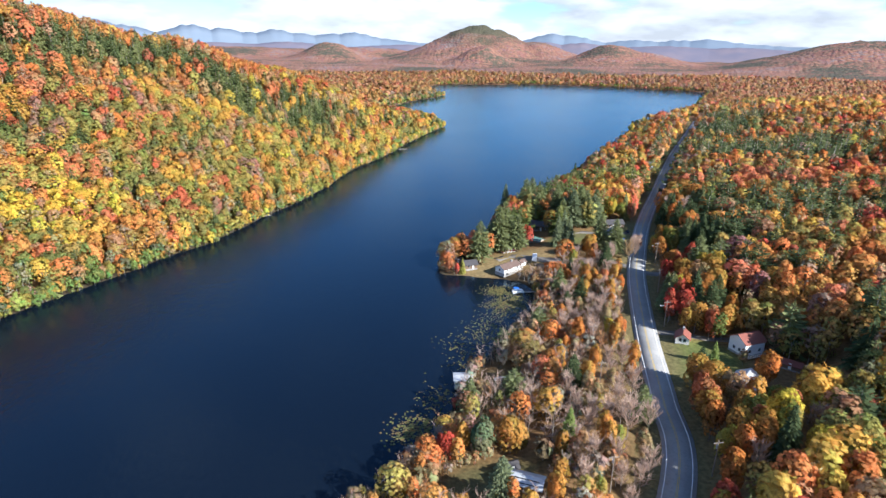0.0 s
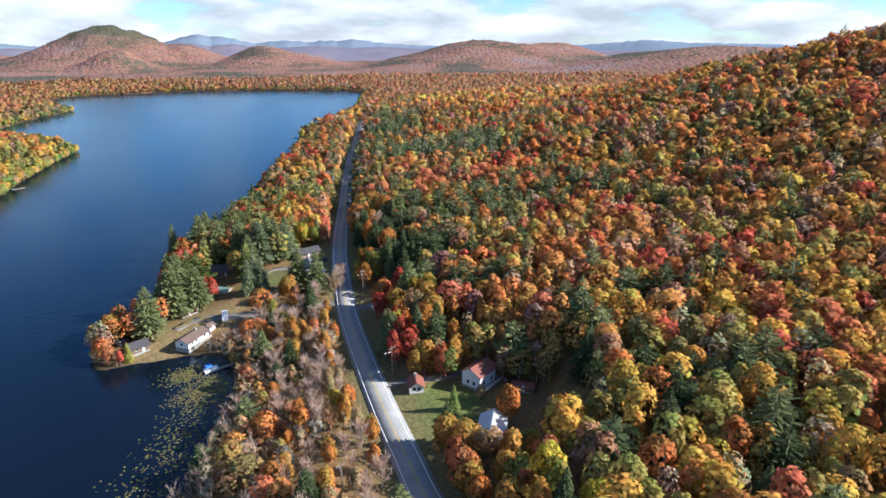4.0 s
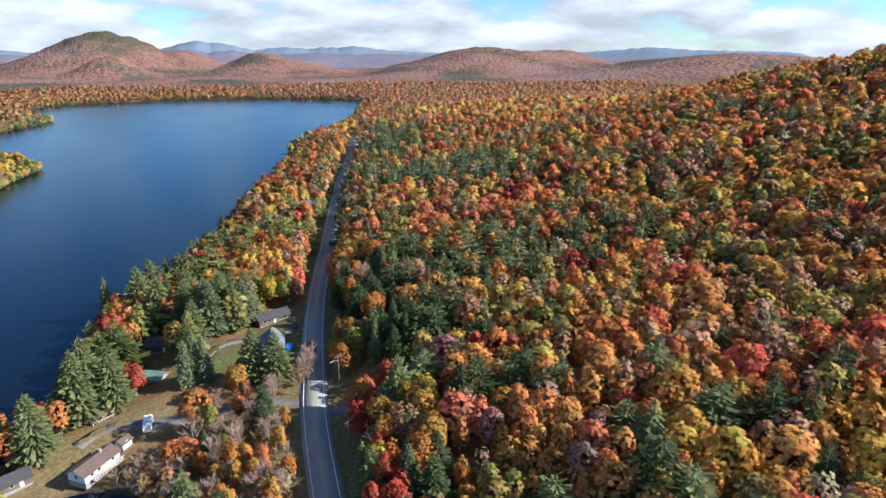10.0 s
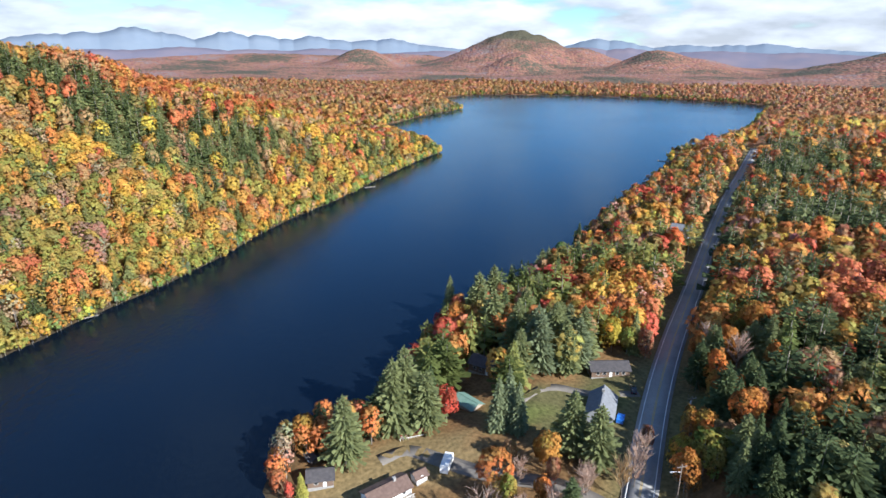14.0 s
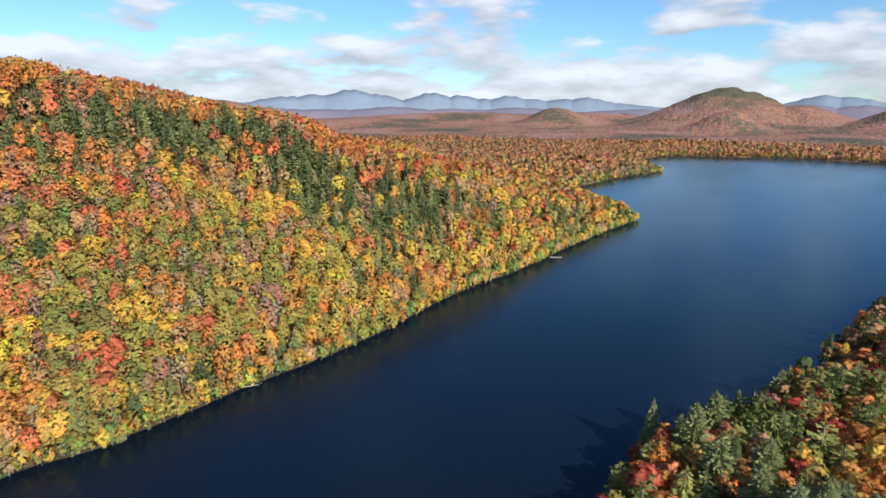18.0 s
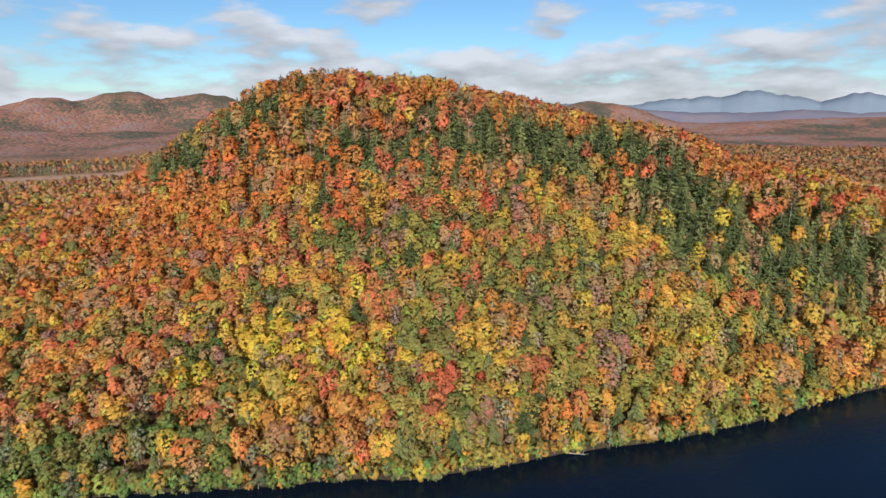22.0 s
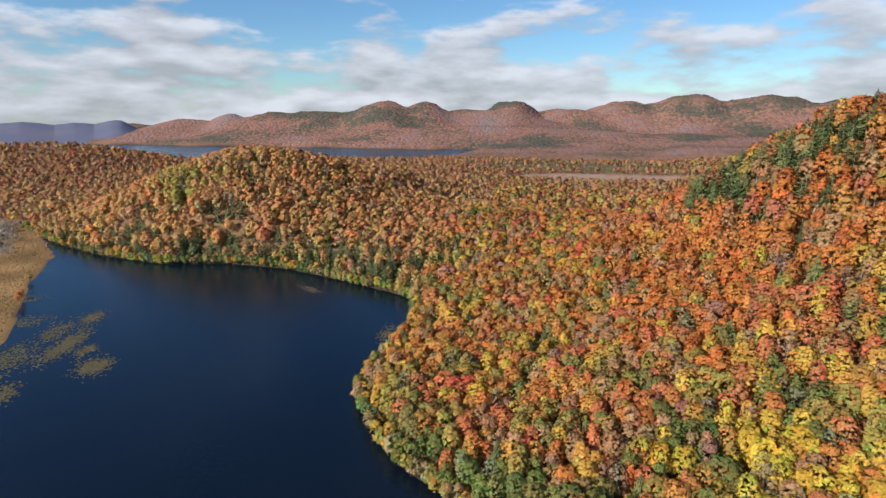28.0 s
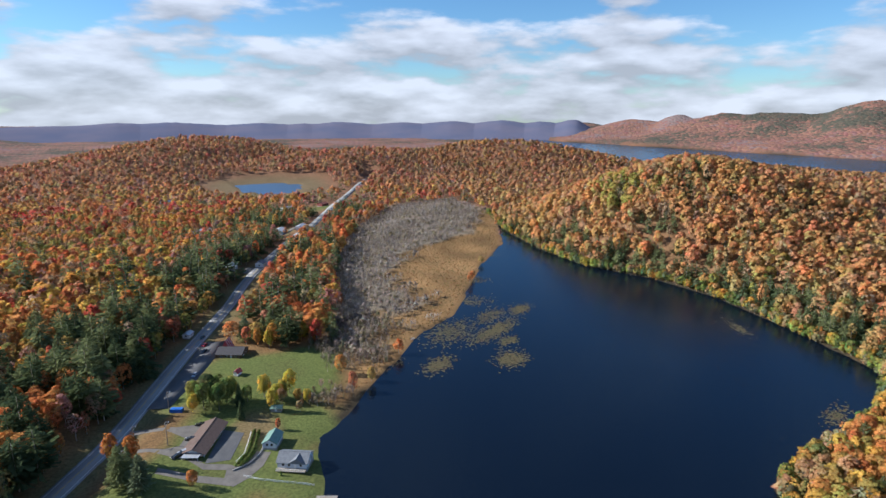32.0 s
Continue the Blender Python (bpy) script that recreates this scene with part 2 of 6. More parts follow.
def waves(x, y, size, seed):
    """Smooth random relief of about -1 to 1, from a few crossing sines."""
    r = np.random.RandomState(seed)
    out = np.zeros(np.shape(x))
    for k in range(9):
        a, s, p = r.uniform(0, 6.283), size * r.uniform(0.6, 1.7), r.uniform(0, 6.283)
        out += np.sin((x * math.cos(a) + y * math.sin(a)) * 6.283 / s + p)
    return out / 4.0


# hills: x, y, height, half-widths along and across, turn in degrees
HILLS = [(-355, 350, 99, 105, 58, 34), (-305, 457, 95, 183, 90, 50), (-140, 615, 45, 58, 35, 62), (-530, 575, 58, 166, 143, 12),
         (649, 162, 119, 237, 245, 0), (553, 692, 27, 222, 176, 3), (-591, -182, 71, 94, 107, -8), (-474, -175, 22, 63, 65, 1), (-572, 60, 8, 80, 114, 2),
         (-238, -1224, 63, 254, 120, 35), (-902, -896, 53, 58, 171, 40), (-540, -984, 42, 194, 96, 5), (-847, -1246, 4, 248, 159, -3), (-712, -90, 39, 112, 39, -8),
         (-1050, -965, 23, 211, 126, -20), (-190, 1130, 16, 130, 50, 62)]
# far hills by bearing: degrees to the left of ahead, distance, height, half-widths across and along the view
PEAKS = [(-2.9, 3300, 172, 235, 330), (-7.8, 3250, 96, 170, 260), (-3.2, 2600, 80, 85, 130), (-15.5, 2900, 86, 125, 170), (-17.5, 2850, 58, 150, 150), (-36.8, 2650, 106, 270, 300), (-41.0, 2800, 94, 230, 260),
         (11.4, 3200, 84, 110, 170), (7.5, 3500, 58, 400, 200), (20, 3700, 62, 600, 220), (-58, 2200, 76, 320, 300), (30, 3000, 42, 420, 200), (43, 3000, 130, 230, 220), (52, 2900, 170, 200, 260)]
BACK_PEAKS = [(111.8, 2750, 156, 180, 250), (108.2, 2780, 158, 130, 230), (103.0, 2850, 128, 330, 260), (100.2, 2950, 172, 140, 190), (95.0, 3100, 128, 330, 240), (117.5, 2850, 122, 300, 250), (122, 2850, 112, 240, 230), (126.0, 2900, 112, 95, 200),
              (129.5, 3000, 80, 200, 220), (134.9, 3600, 58, 150, 180), (139, 3700, 30, 300, 200), (90.2, 3200, 164, 240, 240), (85.3, 3250, 178, 300, 250), (79, 3300, 172, 330, 260), (73, 3300, 158, 300, 250), (66, 3300, 140, 330, 250),
              (175, 3900, 34, 500, 220), (160, 3600, 26, 350, 200), (147, 3500, 36, 300, 200), (181, 3600, 30, 400, 210), (104, 2450, 62, 620, 180)]
MID = np.array((20.0, 150.0))


def low_land(x, y):
    """1 in the swampy flats west and south of the lake, 0 elsewhere."""
    return np.maximum(ease(-x, 620, 760) * ease(-y, -420, -250), ease(-y, 300, 430) * ease(-x, -300, -100))


def reed_edge(x, y):
    """How far from the lake the tawny sedge gives way to grey shrubs."""
    return 16 + 54 * np.exp(-(((y + 250) / 80) ** 2)) + 16 * waves(x, y, 70, 63) + 9 * waves(x, y, 24, 69)


def ground_height(x, y):
    lake = edge_distance(LAKE, x, y)
    far_lake = edge_distance(FAR_LAKE, x, y)
    pond = edge_distance(POND, x, y)
    shore = np.minimum(lake, far_lake)
    land = np.maximum(shore, 0)
    h = 0.3 + 0.9 * ease(land, 0, 9) + 5.0 * ease(land, 5, 120) + 4 * ease(land, 80, 400)
    rise = np.zeros(x.shape)
    for cx, cy, top, a, b, turn in HILLS:
        c, s = math.cos(radians(turn)), math.sin(radians(turn))
        u, v = (x - cx) * c + (y - cy) * s, (y - cy) * c - (x - cx) * s
        rise = np.maximum(rise, top * np.exp(-0.5 * ((u / a) ** 2 + (v / b) ** 2))) + 0.25 * np.minimum(rise, top * np.exp(-0.5 * ((u / a) ** 2 + (v / b) ** 2)))
    for bearing, far, top, a, b in PEAKS + BACK_PEAKS:
        t = radians(bearing)
        sx, sy = -math.sin(t), math.cos(t)
        u, v = (x - MID[0]) * sx + (y - MID[1]) * sy - far, (x - MID[0]) * sy - (y - MID[1]) * sx
        rise = np.maximum(rise, top * np.exp(-0.5 * ((u / b) ** 2 + (v / a) ** 2)))
    flat = low_land(x, y)
    h = h - (h - np.minimum(h, 2.0)) * flat
    rough = 1 + 0.05 * waves(x, y, 130, 3) + 0.06 * waves(x, y, 420, 5)
    h = h + rise * ease(land, 0, 46) * ease(edge_distance(MARSH, x, y), -5, 75) * rough
    away = np.hypot(x - MID[0], y - MID[1])
    h = h + ease(away, 700, 1800) * ease(land, 20, 300) * (1 - 0.8 * flat) * ((2 + 3 * ease(y, 400, 1100)) * (1 + waves(x, y, 900, 7)) + 2 * waves(x, y, 260, 8) - 2)
    h = np.where(shore < 0, -3.0 * ease(-shore, 0, 14) - 0.15, np.maximum(h, 0.12))
    # level shelf of the houses and lawns by the eastern shore, the marsh, the pond and the road's bed
    low = ease(-(y - (-60 - 0.2 * x)), 0, 60) * ease(x, -470, -430) * ease(-lake, -260, -120) * (lake > 0)
    h = np.where((low > 0) & (x < 40) & (y < -20), h * (1 - 0.6 * low) + 0.6 * low * np.minimum(h, 2.2), h)
    h = np.where(pond < 130, h + (np.where(pond < 0, 1.2, 4.2) - h) * ease(-pond, -130, 4), h)
    rd, rz = line_distance(ROAD_LINE[::2], x, y)
    h = h + (rz - 0.25 - h) * (1 - ease(rd, 6.5, 24)) * (rd < 24)
    h = np.where((lake > 0.5) & (lake < 400), np.maximum(h, 0.12), h)
    return h


def stretched(lo, hi, near_lo, near_hi, fine, coarse):
    return np.unique(np.concatenate([np.arange(lo, near_lo, coarse), np.arange(near_lo, near_hi, fine), np.arange(near_hi, hi + 1, coarse)]).round(2))


GX = stretched(-4700, 4000, -690, 660, 6.0, 38.0)
GY = stretched(-4700, 4700, -460, 860, 6.0, 38.0)
XX, YY = np.meshgrid(GX, GY)
ZZ = ground_height(XX, YY)
FAR_OFF = ease(np.hypot(XX - MID[0], YY - MID[1]), 1500, 1900)
SHORE_GRID = np.minimum(edge_distance(LAKE, XX, YY), edge_distance(FAR_LAKE, XX, YY))
canopy = np.random.RandomState(4).uniform(0, 1, XX.shape)
ZZ = ZZ + FAR_OFF * (SHORE_GRID > 25) * (7 + 3 * canopy) * (1 - 0.6 * low_land(XX, YY))


def ground_at(x, y):
    """The ground's height at any place, from its sheet."""
    x, y = np.asarray(x, float), np.asarray(y, float)
    i = np.clip(np.searchsorted(GX, x) - 1, 0, len(GX) - 2)
    j = np.clip(np.searchsorted(GY, y) - 1, 0, len(GY) - 2)
    u, v = (x - GX[i]) / (GX[i + 1] - GX[i]), (y - GY[j]) / (GY[j + 1] - GY[j])
    return ZZ[j, i] * (1 - u) * (1 - v) + ZZ[j, i + 1] * u * (1 - v) + ZZ[j + 1, i] * (1 - u) * v + ZZ[j + 1, i + 1] * u * v


OFF_ROAD = ease(line_distance(ROAD_LINE[::2], XX, YY)[0], 9, 20)
# levelled plots of the houses on the eastern slope: x, y, radius, height
for px, py, pr, pz in ((103, 177, 14, 7.0), (91, 152, 13, 6.6), (85, 184, 9, 6.4), (97, 165, 14, 6.8), (90, 298, 11, 6.0), (96, 320, 10, 6.6)):
    near = (1 - ease(np.hypot(XX - px, YY - py), pr, pr + 14)) * OFF_ROAD
    ZZ = ZZ + (pz - ZZ) * near


def quad_mesh(name, verts, quads, mats, tint=None, smooth=False, slots=None, dome=None, spray=None):
    """A mesh from arrays of corners and of faces with three or four corners, with the tint of each corner."""
    me = bpy.data.meshes.new(name)
    verts, quads = np.ascontiguousarray(verts, np.float32), np.ascontiguousarray(quads, np.int32)
    me.vertices.add(len(verts))
    me.vertices.foreach_set("co", verts.ravel())
    me.loops.add(quads.size)
    me.loops.foreach_set("vertex_index", quads.ravel())
    me.polygons.add(len(quads))
    me.polygons.foreach_set("loop_start", np.arange(len(quads), dtype=np.int32) * quads.shape[1])
    if smooth:
        me.polygons.foreach_set("use_smooth", np.ones(len(quads), bool))
    if slots is not None:
        me.polygons.foreach_set("material_index", np.ascontiguousarray(slots, np.int32))
    if tint is not None:
        at = me.attributes.new("leaf_tint", "FLOAT_COLOR", "POINT")
        at.data.foreach_set("color", np.ascontiguousarray(np.c_[tint, np.ones(len(tint))], np.float32).ravel())
        if dome is None:
            dome = np.tile((0.0, 0.0, 1.0), (len(verts), 1))
        at = me.attributes.new("dome", "FLOAT_VECTOR", "POINT")
        at.data.foreach_set("vector", np.ascontiguousarray(dome, np.float32).ravel())
    if spray is not None:
        at = me.attributes.new("spray", "FLOAT2", "POINT")
        at.data.foreach_set("vector", np.ascontiguousarray(spray, np.float32).ravel())
    for m in mats:
        me.materials.append(m)
    me.update(calc_edges=True)
    return me


def ground_material():
    """Forest floor, mown grass and marsh by place; far off, the many-coloured roof of the woods, greyed by painted
    haze.
    """
    m, n, l, p = material("forest_floor")
    at = n.new("ShaderNodeAttribute")
    at.attribute_name = "leaf_tint"
    fine = grain(n, l, 0.9, 6.0)
    broad = grain(n, l, 0.035, 4.0)
    c = blend(n, l, broad, at.outputs["Color"], (0.10, 0.07, 0.035), 0.45, 1.3)
    mx = n.new("ShaderNodeMix")
    mx.data_type, mx.blend_type = "RGBA", "MULTIPLY"
    mx.inputs["Factor"].default_value = 0.8
    l.new(c, mx.inputs["A"])
    l.new(blend(n, l, fine, (0.55, 0.55, 0.5), (1.35, 1.3, 1.2), 0.3, 0.7), mx.inputs["B"])
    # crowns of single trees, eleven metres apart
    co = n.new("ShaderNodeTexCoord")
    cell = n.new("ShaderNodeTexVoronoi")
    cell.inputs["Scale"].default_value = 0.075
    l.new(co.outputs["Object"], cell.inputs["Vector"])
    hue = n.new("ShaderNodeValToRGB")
    # greyed towards mauve: haze put into the base colour of the far canopy
    hazy_stops = ((0.0, (0.07, 0.068, 0.05)), (0.26, (0.11, 0.085, 0.06)), (0.40, (0.15, 0.09, 0.07)), (0.55, (0.225, 0.112, 0.08)), (0.7, (0.25, 0.135, 0.09)), (0.85, (0.21, 0.09, 0.08)), (1.0, (0.20, 0.145, 0.13)))
    while len(hue.color_ramp.elements) < len(hazy_stops):
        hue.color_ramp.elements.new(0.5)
    for e, (at_, rgb) in zip(hue.color_ramp.elements, hazy_stops):
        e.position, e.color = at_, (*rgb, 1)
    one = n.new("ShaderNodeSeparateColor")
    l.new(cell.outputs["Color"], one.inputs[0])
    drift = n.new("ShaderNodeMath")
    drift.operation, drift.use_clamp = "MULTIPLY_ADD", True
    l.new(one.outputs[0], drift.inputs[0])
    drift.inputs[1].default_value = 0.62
    # wide dark patches: conifers, and cloud shadows painted into the far plain
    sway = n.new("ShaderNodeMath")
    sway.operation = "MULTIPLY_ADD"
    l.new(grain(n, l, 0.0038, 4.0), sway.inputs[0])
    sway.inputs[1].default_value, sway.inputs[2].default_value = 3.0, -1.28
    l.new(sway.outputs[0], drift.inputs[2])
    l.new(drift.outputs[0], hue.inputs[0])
    far = n.new("ShaderNodeAttribute")
    far.attribute_name = "wooded"
    both = n.new("ShaderNodeMix")
    both.data_type = "RGBA"
    l.new(far.outputs["Fac"], both.inputs["Factor"])
    l.new(mx.outputs["Result"], both.inputs["A"])
    # spruce on the tops of the far hills
    height = n.new("ShaderNodeSeparateXYZ")
    l.new(co.outputs["Object"], height.inputs[0])
    crest = n.new("ShaderNodeMath")
    crest.operation = "MULTIPLY_ADD"
    l.new(grain(n, l, 0.008, 5.0), crest.inputs[0])
    crest.inputs[1].default_value = 150.0
    north = n.new("ShaderNodeMath")
    north.operation = "MULTIPLY_ADD"
    l.new(height.outputs[1], north.inputs[0])
    north.inputs[1].default_value = 0.02
    l.new(height.outputs[2], north.inputs[2])
    l.new(north.outputs[0], crest.inputs[2])
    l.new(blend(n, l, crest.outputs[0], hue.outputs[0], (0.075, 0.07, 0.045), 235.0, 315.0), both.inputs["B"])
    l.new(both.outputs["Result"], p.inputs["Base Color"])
    p.inputs["Roughness"].default_value = 0.95
    p.inputs["Specular IOR Level"].default_value = 0.1
    dome = n.new("ShaderNodeMath")
    dome.operation = "MULTIPLY_ADD"
    l.new(cell.outputs["Distance"], dome.inputs[0])
    dome.inputs[1].default_value = -0.55
    l.new(fine, dome.inputs[2])
    b1 = n.new("ShaderNodeBump")
    b1.inputs["Strength"].default_value, b1.inputs["Distance"].default_value = 0.6, 0.35
    l.new(fine, b1.inputs["Height"])
    b2 = n.new("ShaderNodeBump")
    b2.inputs["Distance"].default_value = 9.0
    rough = n.new("ShaderNodeMath")
    rough.operation = "MULTIPLY"
    l.new(far.outputs["Fac"], rough.inputs[0])
    rough.inputs[1].default_value = 0.5
    l.new(rough.outputs[0], b2.inputs["Strength"])
    l.new(cell.outputs["Distance"], b2.inputs["Height"])
    b2.invert = True
    l.new(b1.outputs[0], b2.inputs["Normal"])
    l.new(b2.outputs[0], p.inputs["Normal"])
    return m


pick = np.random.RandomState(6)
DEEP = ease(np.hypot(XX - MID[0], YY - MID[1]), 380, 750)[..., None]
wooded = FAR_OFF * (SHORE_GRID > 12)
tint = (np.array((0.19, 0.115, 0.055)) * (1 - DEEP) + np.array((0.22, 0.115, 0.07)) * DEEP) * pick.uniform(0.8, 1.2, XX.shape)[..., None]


# mown or open places: x, y, half-widths along and across, turn, and what covers them
SOUTH_LAWNS = [(-126, -74, 30, 22, 30, 'grass'), (-84, -22, 62, 26, 60, 'grass'), (-106, -78, 34, 20, -35, 'grass'), (-84, -58, 16, 12, 40, 'grass'), (-84, -8, 7, 20, 70, 'grass'), (-98, 18, 20, 15, 60, 'grass'), (-52, -8, 16, 8, 50, 'grass'), (-113, -16, 16, 12, 60, 'grass'), (-60, -62, 20, 7, 60, 'verge'), (-90, -22, 14, 10, 60, 'dry'), (-66, -66, 16, 11, 60, 'grass'), (-118, -58, 22, 24, 40, 'grass'), (-40, 10, 34, 14, 50, 'grass'), (-30, 40, 32, 14, 50, 'verge'), (-115, -128, 12, 9, 30, 'grass'), (-130, -280, 14, 10, 60, 'dry'), (-215, -430, 26, 16, 60, 'dry'), (-250, -400, 22, 12, 60, 'dry'), (-300, -555, 36, 22, 60, 'grass'), (-262, -570, 26, 16, 40, 'grass')]
FAR_OPEN = [(-1175, 170, 95, 190, 8, 'sedge')]
NORTH_LAWNS = [(84, 172, 15, 15, 10, 'grass'), (26, 272, 20, 10, 38, 'dry'), (44, 276, 12, 9, 30, 'dry'), (68, 296, 14, 10, 20, 'grass'), (94, 300, 9, 12, 70, 'grass'), (88, 288, 20, 12, 15, 'verge'), (98, 316, 14, 8, 10, 'verge'), (76, 304, 12, 7, 20, 'verge'), (10, 116, 17, 8, 30, 'verge'), (18, 164, 8, 9, 0, 'dry'), (50, 172, 9, 4, 0, 'dry'), (88, 225, 5, 9, 0, 'dry'), (114, 296, 5, 14, -25, 'grass'), (113, 466, 15, 9, 55, 'dry'), (107, 436, 7, 5, 40, 'dry')]
OPEN = SOUTH_LAWNS + NORTH_LAWNS + FAR_OPEN
# "verge" is a dim mossy tone, with the shade of yards put into it
COVER = {"verge": (0.10, 0.095, 0.045), "grass": (0.12, 0.145, 0.045), "dry": (0.20, 0.15, 0.075), "sedge": (0.34, 0.22, 0.165)}


def open_ness(x, y):
    best = np.zeros(np.shape(x))
    for cx, cy, a, b, turn, _ in OPEN:
        c, s = math.cos(radians(turn)), math.sin(radians(turn))
        u, v = (x - cx) * c + (y - cy) * s, (y - cy) * c - (x - cx) * s
        best = np.maximum(best, 1 - ease(np.hypot(u / a, v / b), 0.85, 1.1))
    return best


for cx, cy, a, b, turn, cover in OPEN:
    c, s = math.cos(radians(turn)), math.sin(radians(turn))
    u, v = (XX - cx) * c + (YY - cy) * s, (YY - cy) * c - (XX - cx) * s
    w = (1 - ease(np.hypot(u / a, v / b), 0.8, 1.15))[..., None]
    tint = tint + (np.array(COVER[cover]) - tint) * w
wet = ease(-edge_distance(MARSH, XX, YY), -6, 6)[..., None]
sedge = np.array((0.25, 0.15, 0.068)) * (1 + 0.3 * waves(XX, YY, 60, 31))[..., None]
reedy = ease(edge_distance(LAKE, XX, YY) - reed_edge(XX, YY), 0, 20)[..., None]
sedge = sedge + (np.array((0.27, 0.23, 0.18)) - sedge) * reedy
tint = tint + (sedge - tint) * wet
ZZ = np.where((wet[..., 0] > 0.3) & (SHORE_GRID > 0), np.minimum(ZZ, 0.45), ZZ)
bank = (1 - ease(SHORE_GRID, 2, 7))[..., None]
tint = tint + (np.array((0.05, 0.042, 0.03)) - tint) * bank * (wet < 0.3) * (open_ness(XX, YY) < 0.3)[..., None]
verge, _ = line_distance(ROAD_LINE[::2], XX, YY)
tint = tint + (np.array((0.155, 0.135, 0.065)) - tint) * ((1 - ease(verge, 5, 14)) * ease(YY, -320, -280))[..., None]
reeds = (1 - ease(edge_distance(POND, XX, YY), 20, 70))[..., None]
tint = tint + (np.array((0.17, 0.125, 0.07)) - tint) * reeds
ny, nx = XX.shape
ids = np.arange(nx * ny).reshape(ny, nx)
quads = np.stack([ids[:-1, :-1], ids[:-1, 1:], ids[1:, 1:], ids[1:, :-1]], -1).reshape(-1, 4)
GROUND = ground_material()
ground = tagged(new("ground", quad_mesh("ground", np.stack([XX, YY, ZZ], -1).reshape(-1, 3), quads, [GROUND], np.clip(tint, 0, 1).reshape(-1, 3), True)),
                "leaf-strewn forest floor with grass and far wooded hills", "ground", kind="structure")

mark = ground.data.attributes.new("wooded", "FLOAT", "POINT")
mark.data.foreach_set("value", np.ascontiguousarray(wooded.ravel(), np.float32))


def water_material(name, ruffled):
    m, n, l, p = material(name)
    deep, gloss, mx, edge = n.new("ShaderNodeBsdfDiffuse"), n.new("ShaderNodeBsdfGlossy"), n.new("ShaderNodeMixShader"), n.new("ShaderNodeFresnel")
    deep.inputs["Color"].default_value = (0.0032, 0.0062, 0.0122, 1)
    # gloss tinted blue: the upper sky's reflection painted into its colour
    gloss.inputs["Color"].default_value = (0.60, 0.82, 1.0, 1)
    gloss.inputs["Roughness"].default_value = ruffled
    edge.inputs["IOR"].default_value = 1.333
    l.new(edge.outputs[0], mx.inputs[0])
    l.new(deep.outputs[0], mx.inputs[1])
    l.new(gloss.outputs[0], mx.inputs[2])
    l.new(mx.outputs[0], n["Material Output"].inputs["Surface"])
    ripple = grain(n, l, 0.55, 5.0, stretch=(1.0, 0.55, 1.0))
    gust = grain(n, l, 0.011, 3.0)
    r = n.new("ShaderNodeMapRange")
    r.inputs["From Min"].default_value, r.inputs["From Max"].default_value = 0.35, 0.65
    r.inputs["To Min"].default_value, r.inputs["To Max"].default_value = 0.45, 1.0
    l.new(gust, r.inputs["Value"])
    b = n.new("ShaderNodeBump")
    b.inputs["Distance"].default_value = 0.25
    l.new(r.outputs[0], b.inputs["Strength"])
    l.new(ripple, b.inputs["Height"])
    l.new(b.outputs[0], gloss.inputs["Normal"])
    n.remove(p)
    return m


WATER, POND_WATER = water_material("lake_water", 0.14), water_material("ruffled_pond_water", 0.42)


def water_sheet(name, x0, x1, y0, y1, z, label, mat=WATER):
    n = 24
    gx, gy = np.meshgrid(np.linspace(x0, x1, n), np.linspace(y0, y1, n))
    i = np.arange(n * n).reshape(n, n)
    q = np.stack([i[:-1, :-1], i[:-1, 1:], i[1:, 1:], i[1:, :-1]], -1).reshape(-1, 4)
    return tagged(new(name, quad_mesh(name, np.stack([gx, gy, gx * 0 + z], -1).reshape(-1, 3), q, [mat], smooth=True)), label, "lake", kind="structure")


water_sheet("water", -540, 700, -460, 1800, 0.0, "deep blue lake with a light ripple between wooded shores")
water_sheet("water_far", -2000, -950, -2400, -100, 0.0, "distant blue lake behind low wooded hills")
water_sheet("water_pond", -420, -120, -990, -680, 2.6, "shallow pale pond among reeds", POND_WATER)

# ---- far blue ranges, behind everything, their haze put into the colour ----
def range_material(name, a, b):
    m, n, l, p = material(name)
    l.new(blend(n, l, grain(n, l, 0.006, 6.0), a, b), p.inputs["Base Color"])
    p.inputs["Roughness"].default_value = 1.0
    p.inputs["Specular IOR Level"].default_value = 0.0
    return m


def far_range(name, far, lo, hi, crests, floor, seed, mat, label):
    """A range along the horizon, with crests of (bearing, height, half-width in degrees)."""
    r = np.random.RandomState(seed)
    deg = np.linspace(lo, hi, int((hi - lo) * 14))
    top = np.full(deg.shape, float(floor))
    for at, height, wide in crests:
        top = np.maximum(top, floor + (height - floor) * np.exp(-0.5 * np.abs((deg - at) / (1.2 + 1.3 * wide)) ** 1.6))
    smooth = top.copy()
    for k in range(8):
        top *= 1 + np.sin(np.radians(deg) * r.uniform(40, 420) + r.uniform(0, 6.28)) * r.uniform(0.002, 0.008)
    edge = np.minimum(ease(deg, lo, lo + 5), ease(-deg, -hi, -hi + 5))
    a = np.radians(deg)
    rows = []
    for k, (d, z) in enumerate(((-420, 0), (-260, 0.42), (-120, 0.8), (0, 1.0), (140, 0.5))):
        w = far + d + 14 * np.sin(a * 24)
        rows.append(np.stack([MID[0] - np.sin(a) * w, MID[1] + np.cos(a) * w, (top if z == 1 else smooth * z) * edge + 0.5], -1))
    n = len(deg)
    i = np.arange(5 * n).reshape(5, n)
    q = np.stack([i[:-1, 1:], i[:-1, :-1], i[1:, :-1], i[1:, 1:]], -1).reshape(-1, 4)
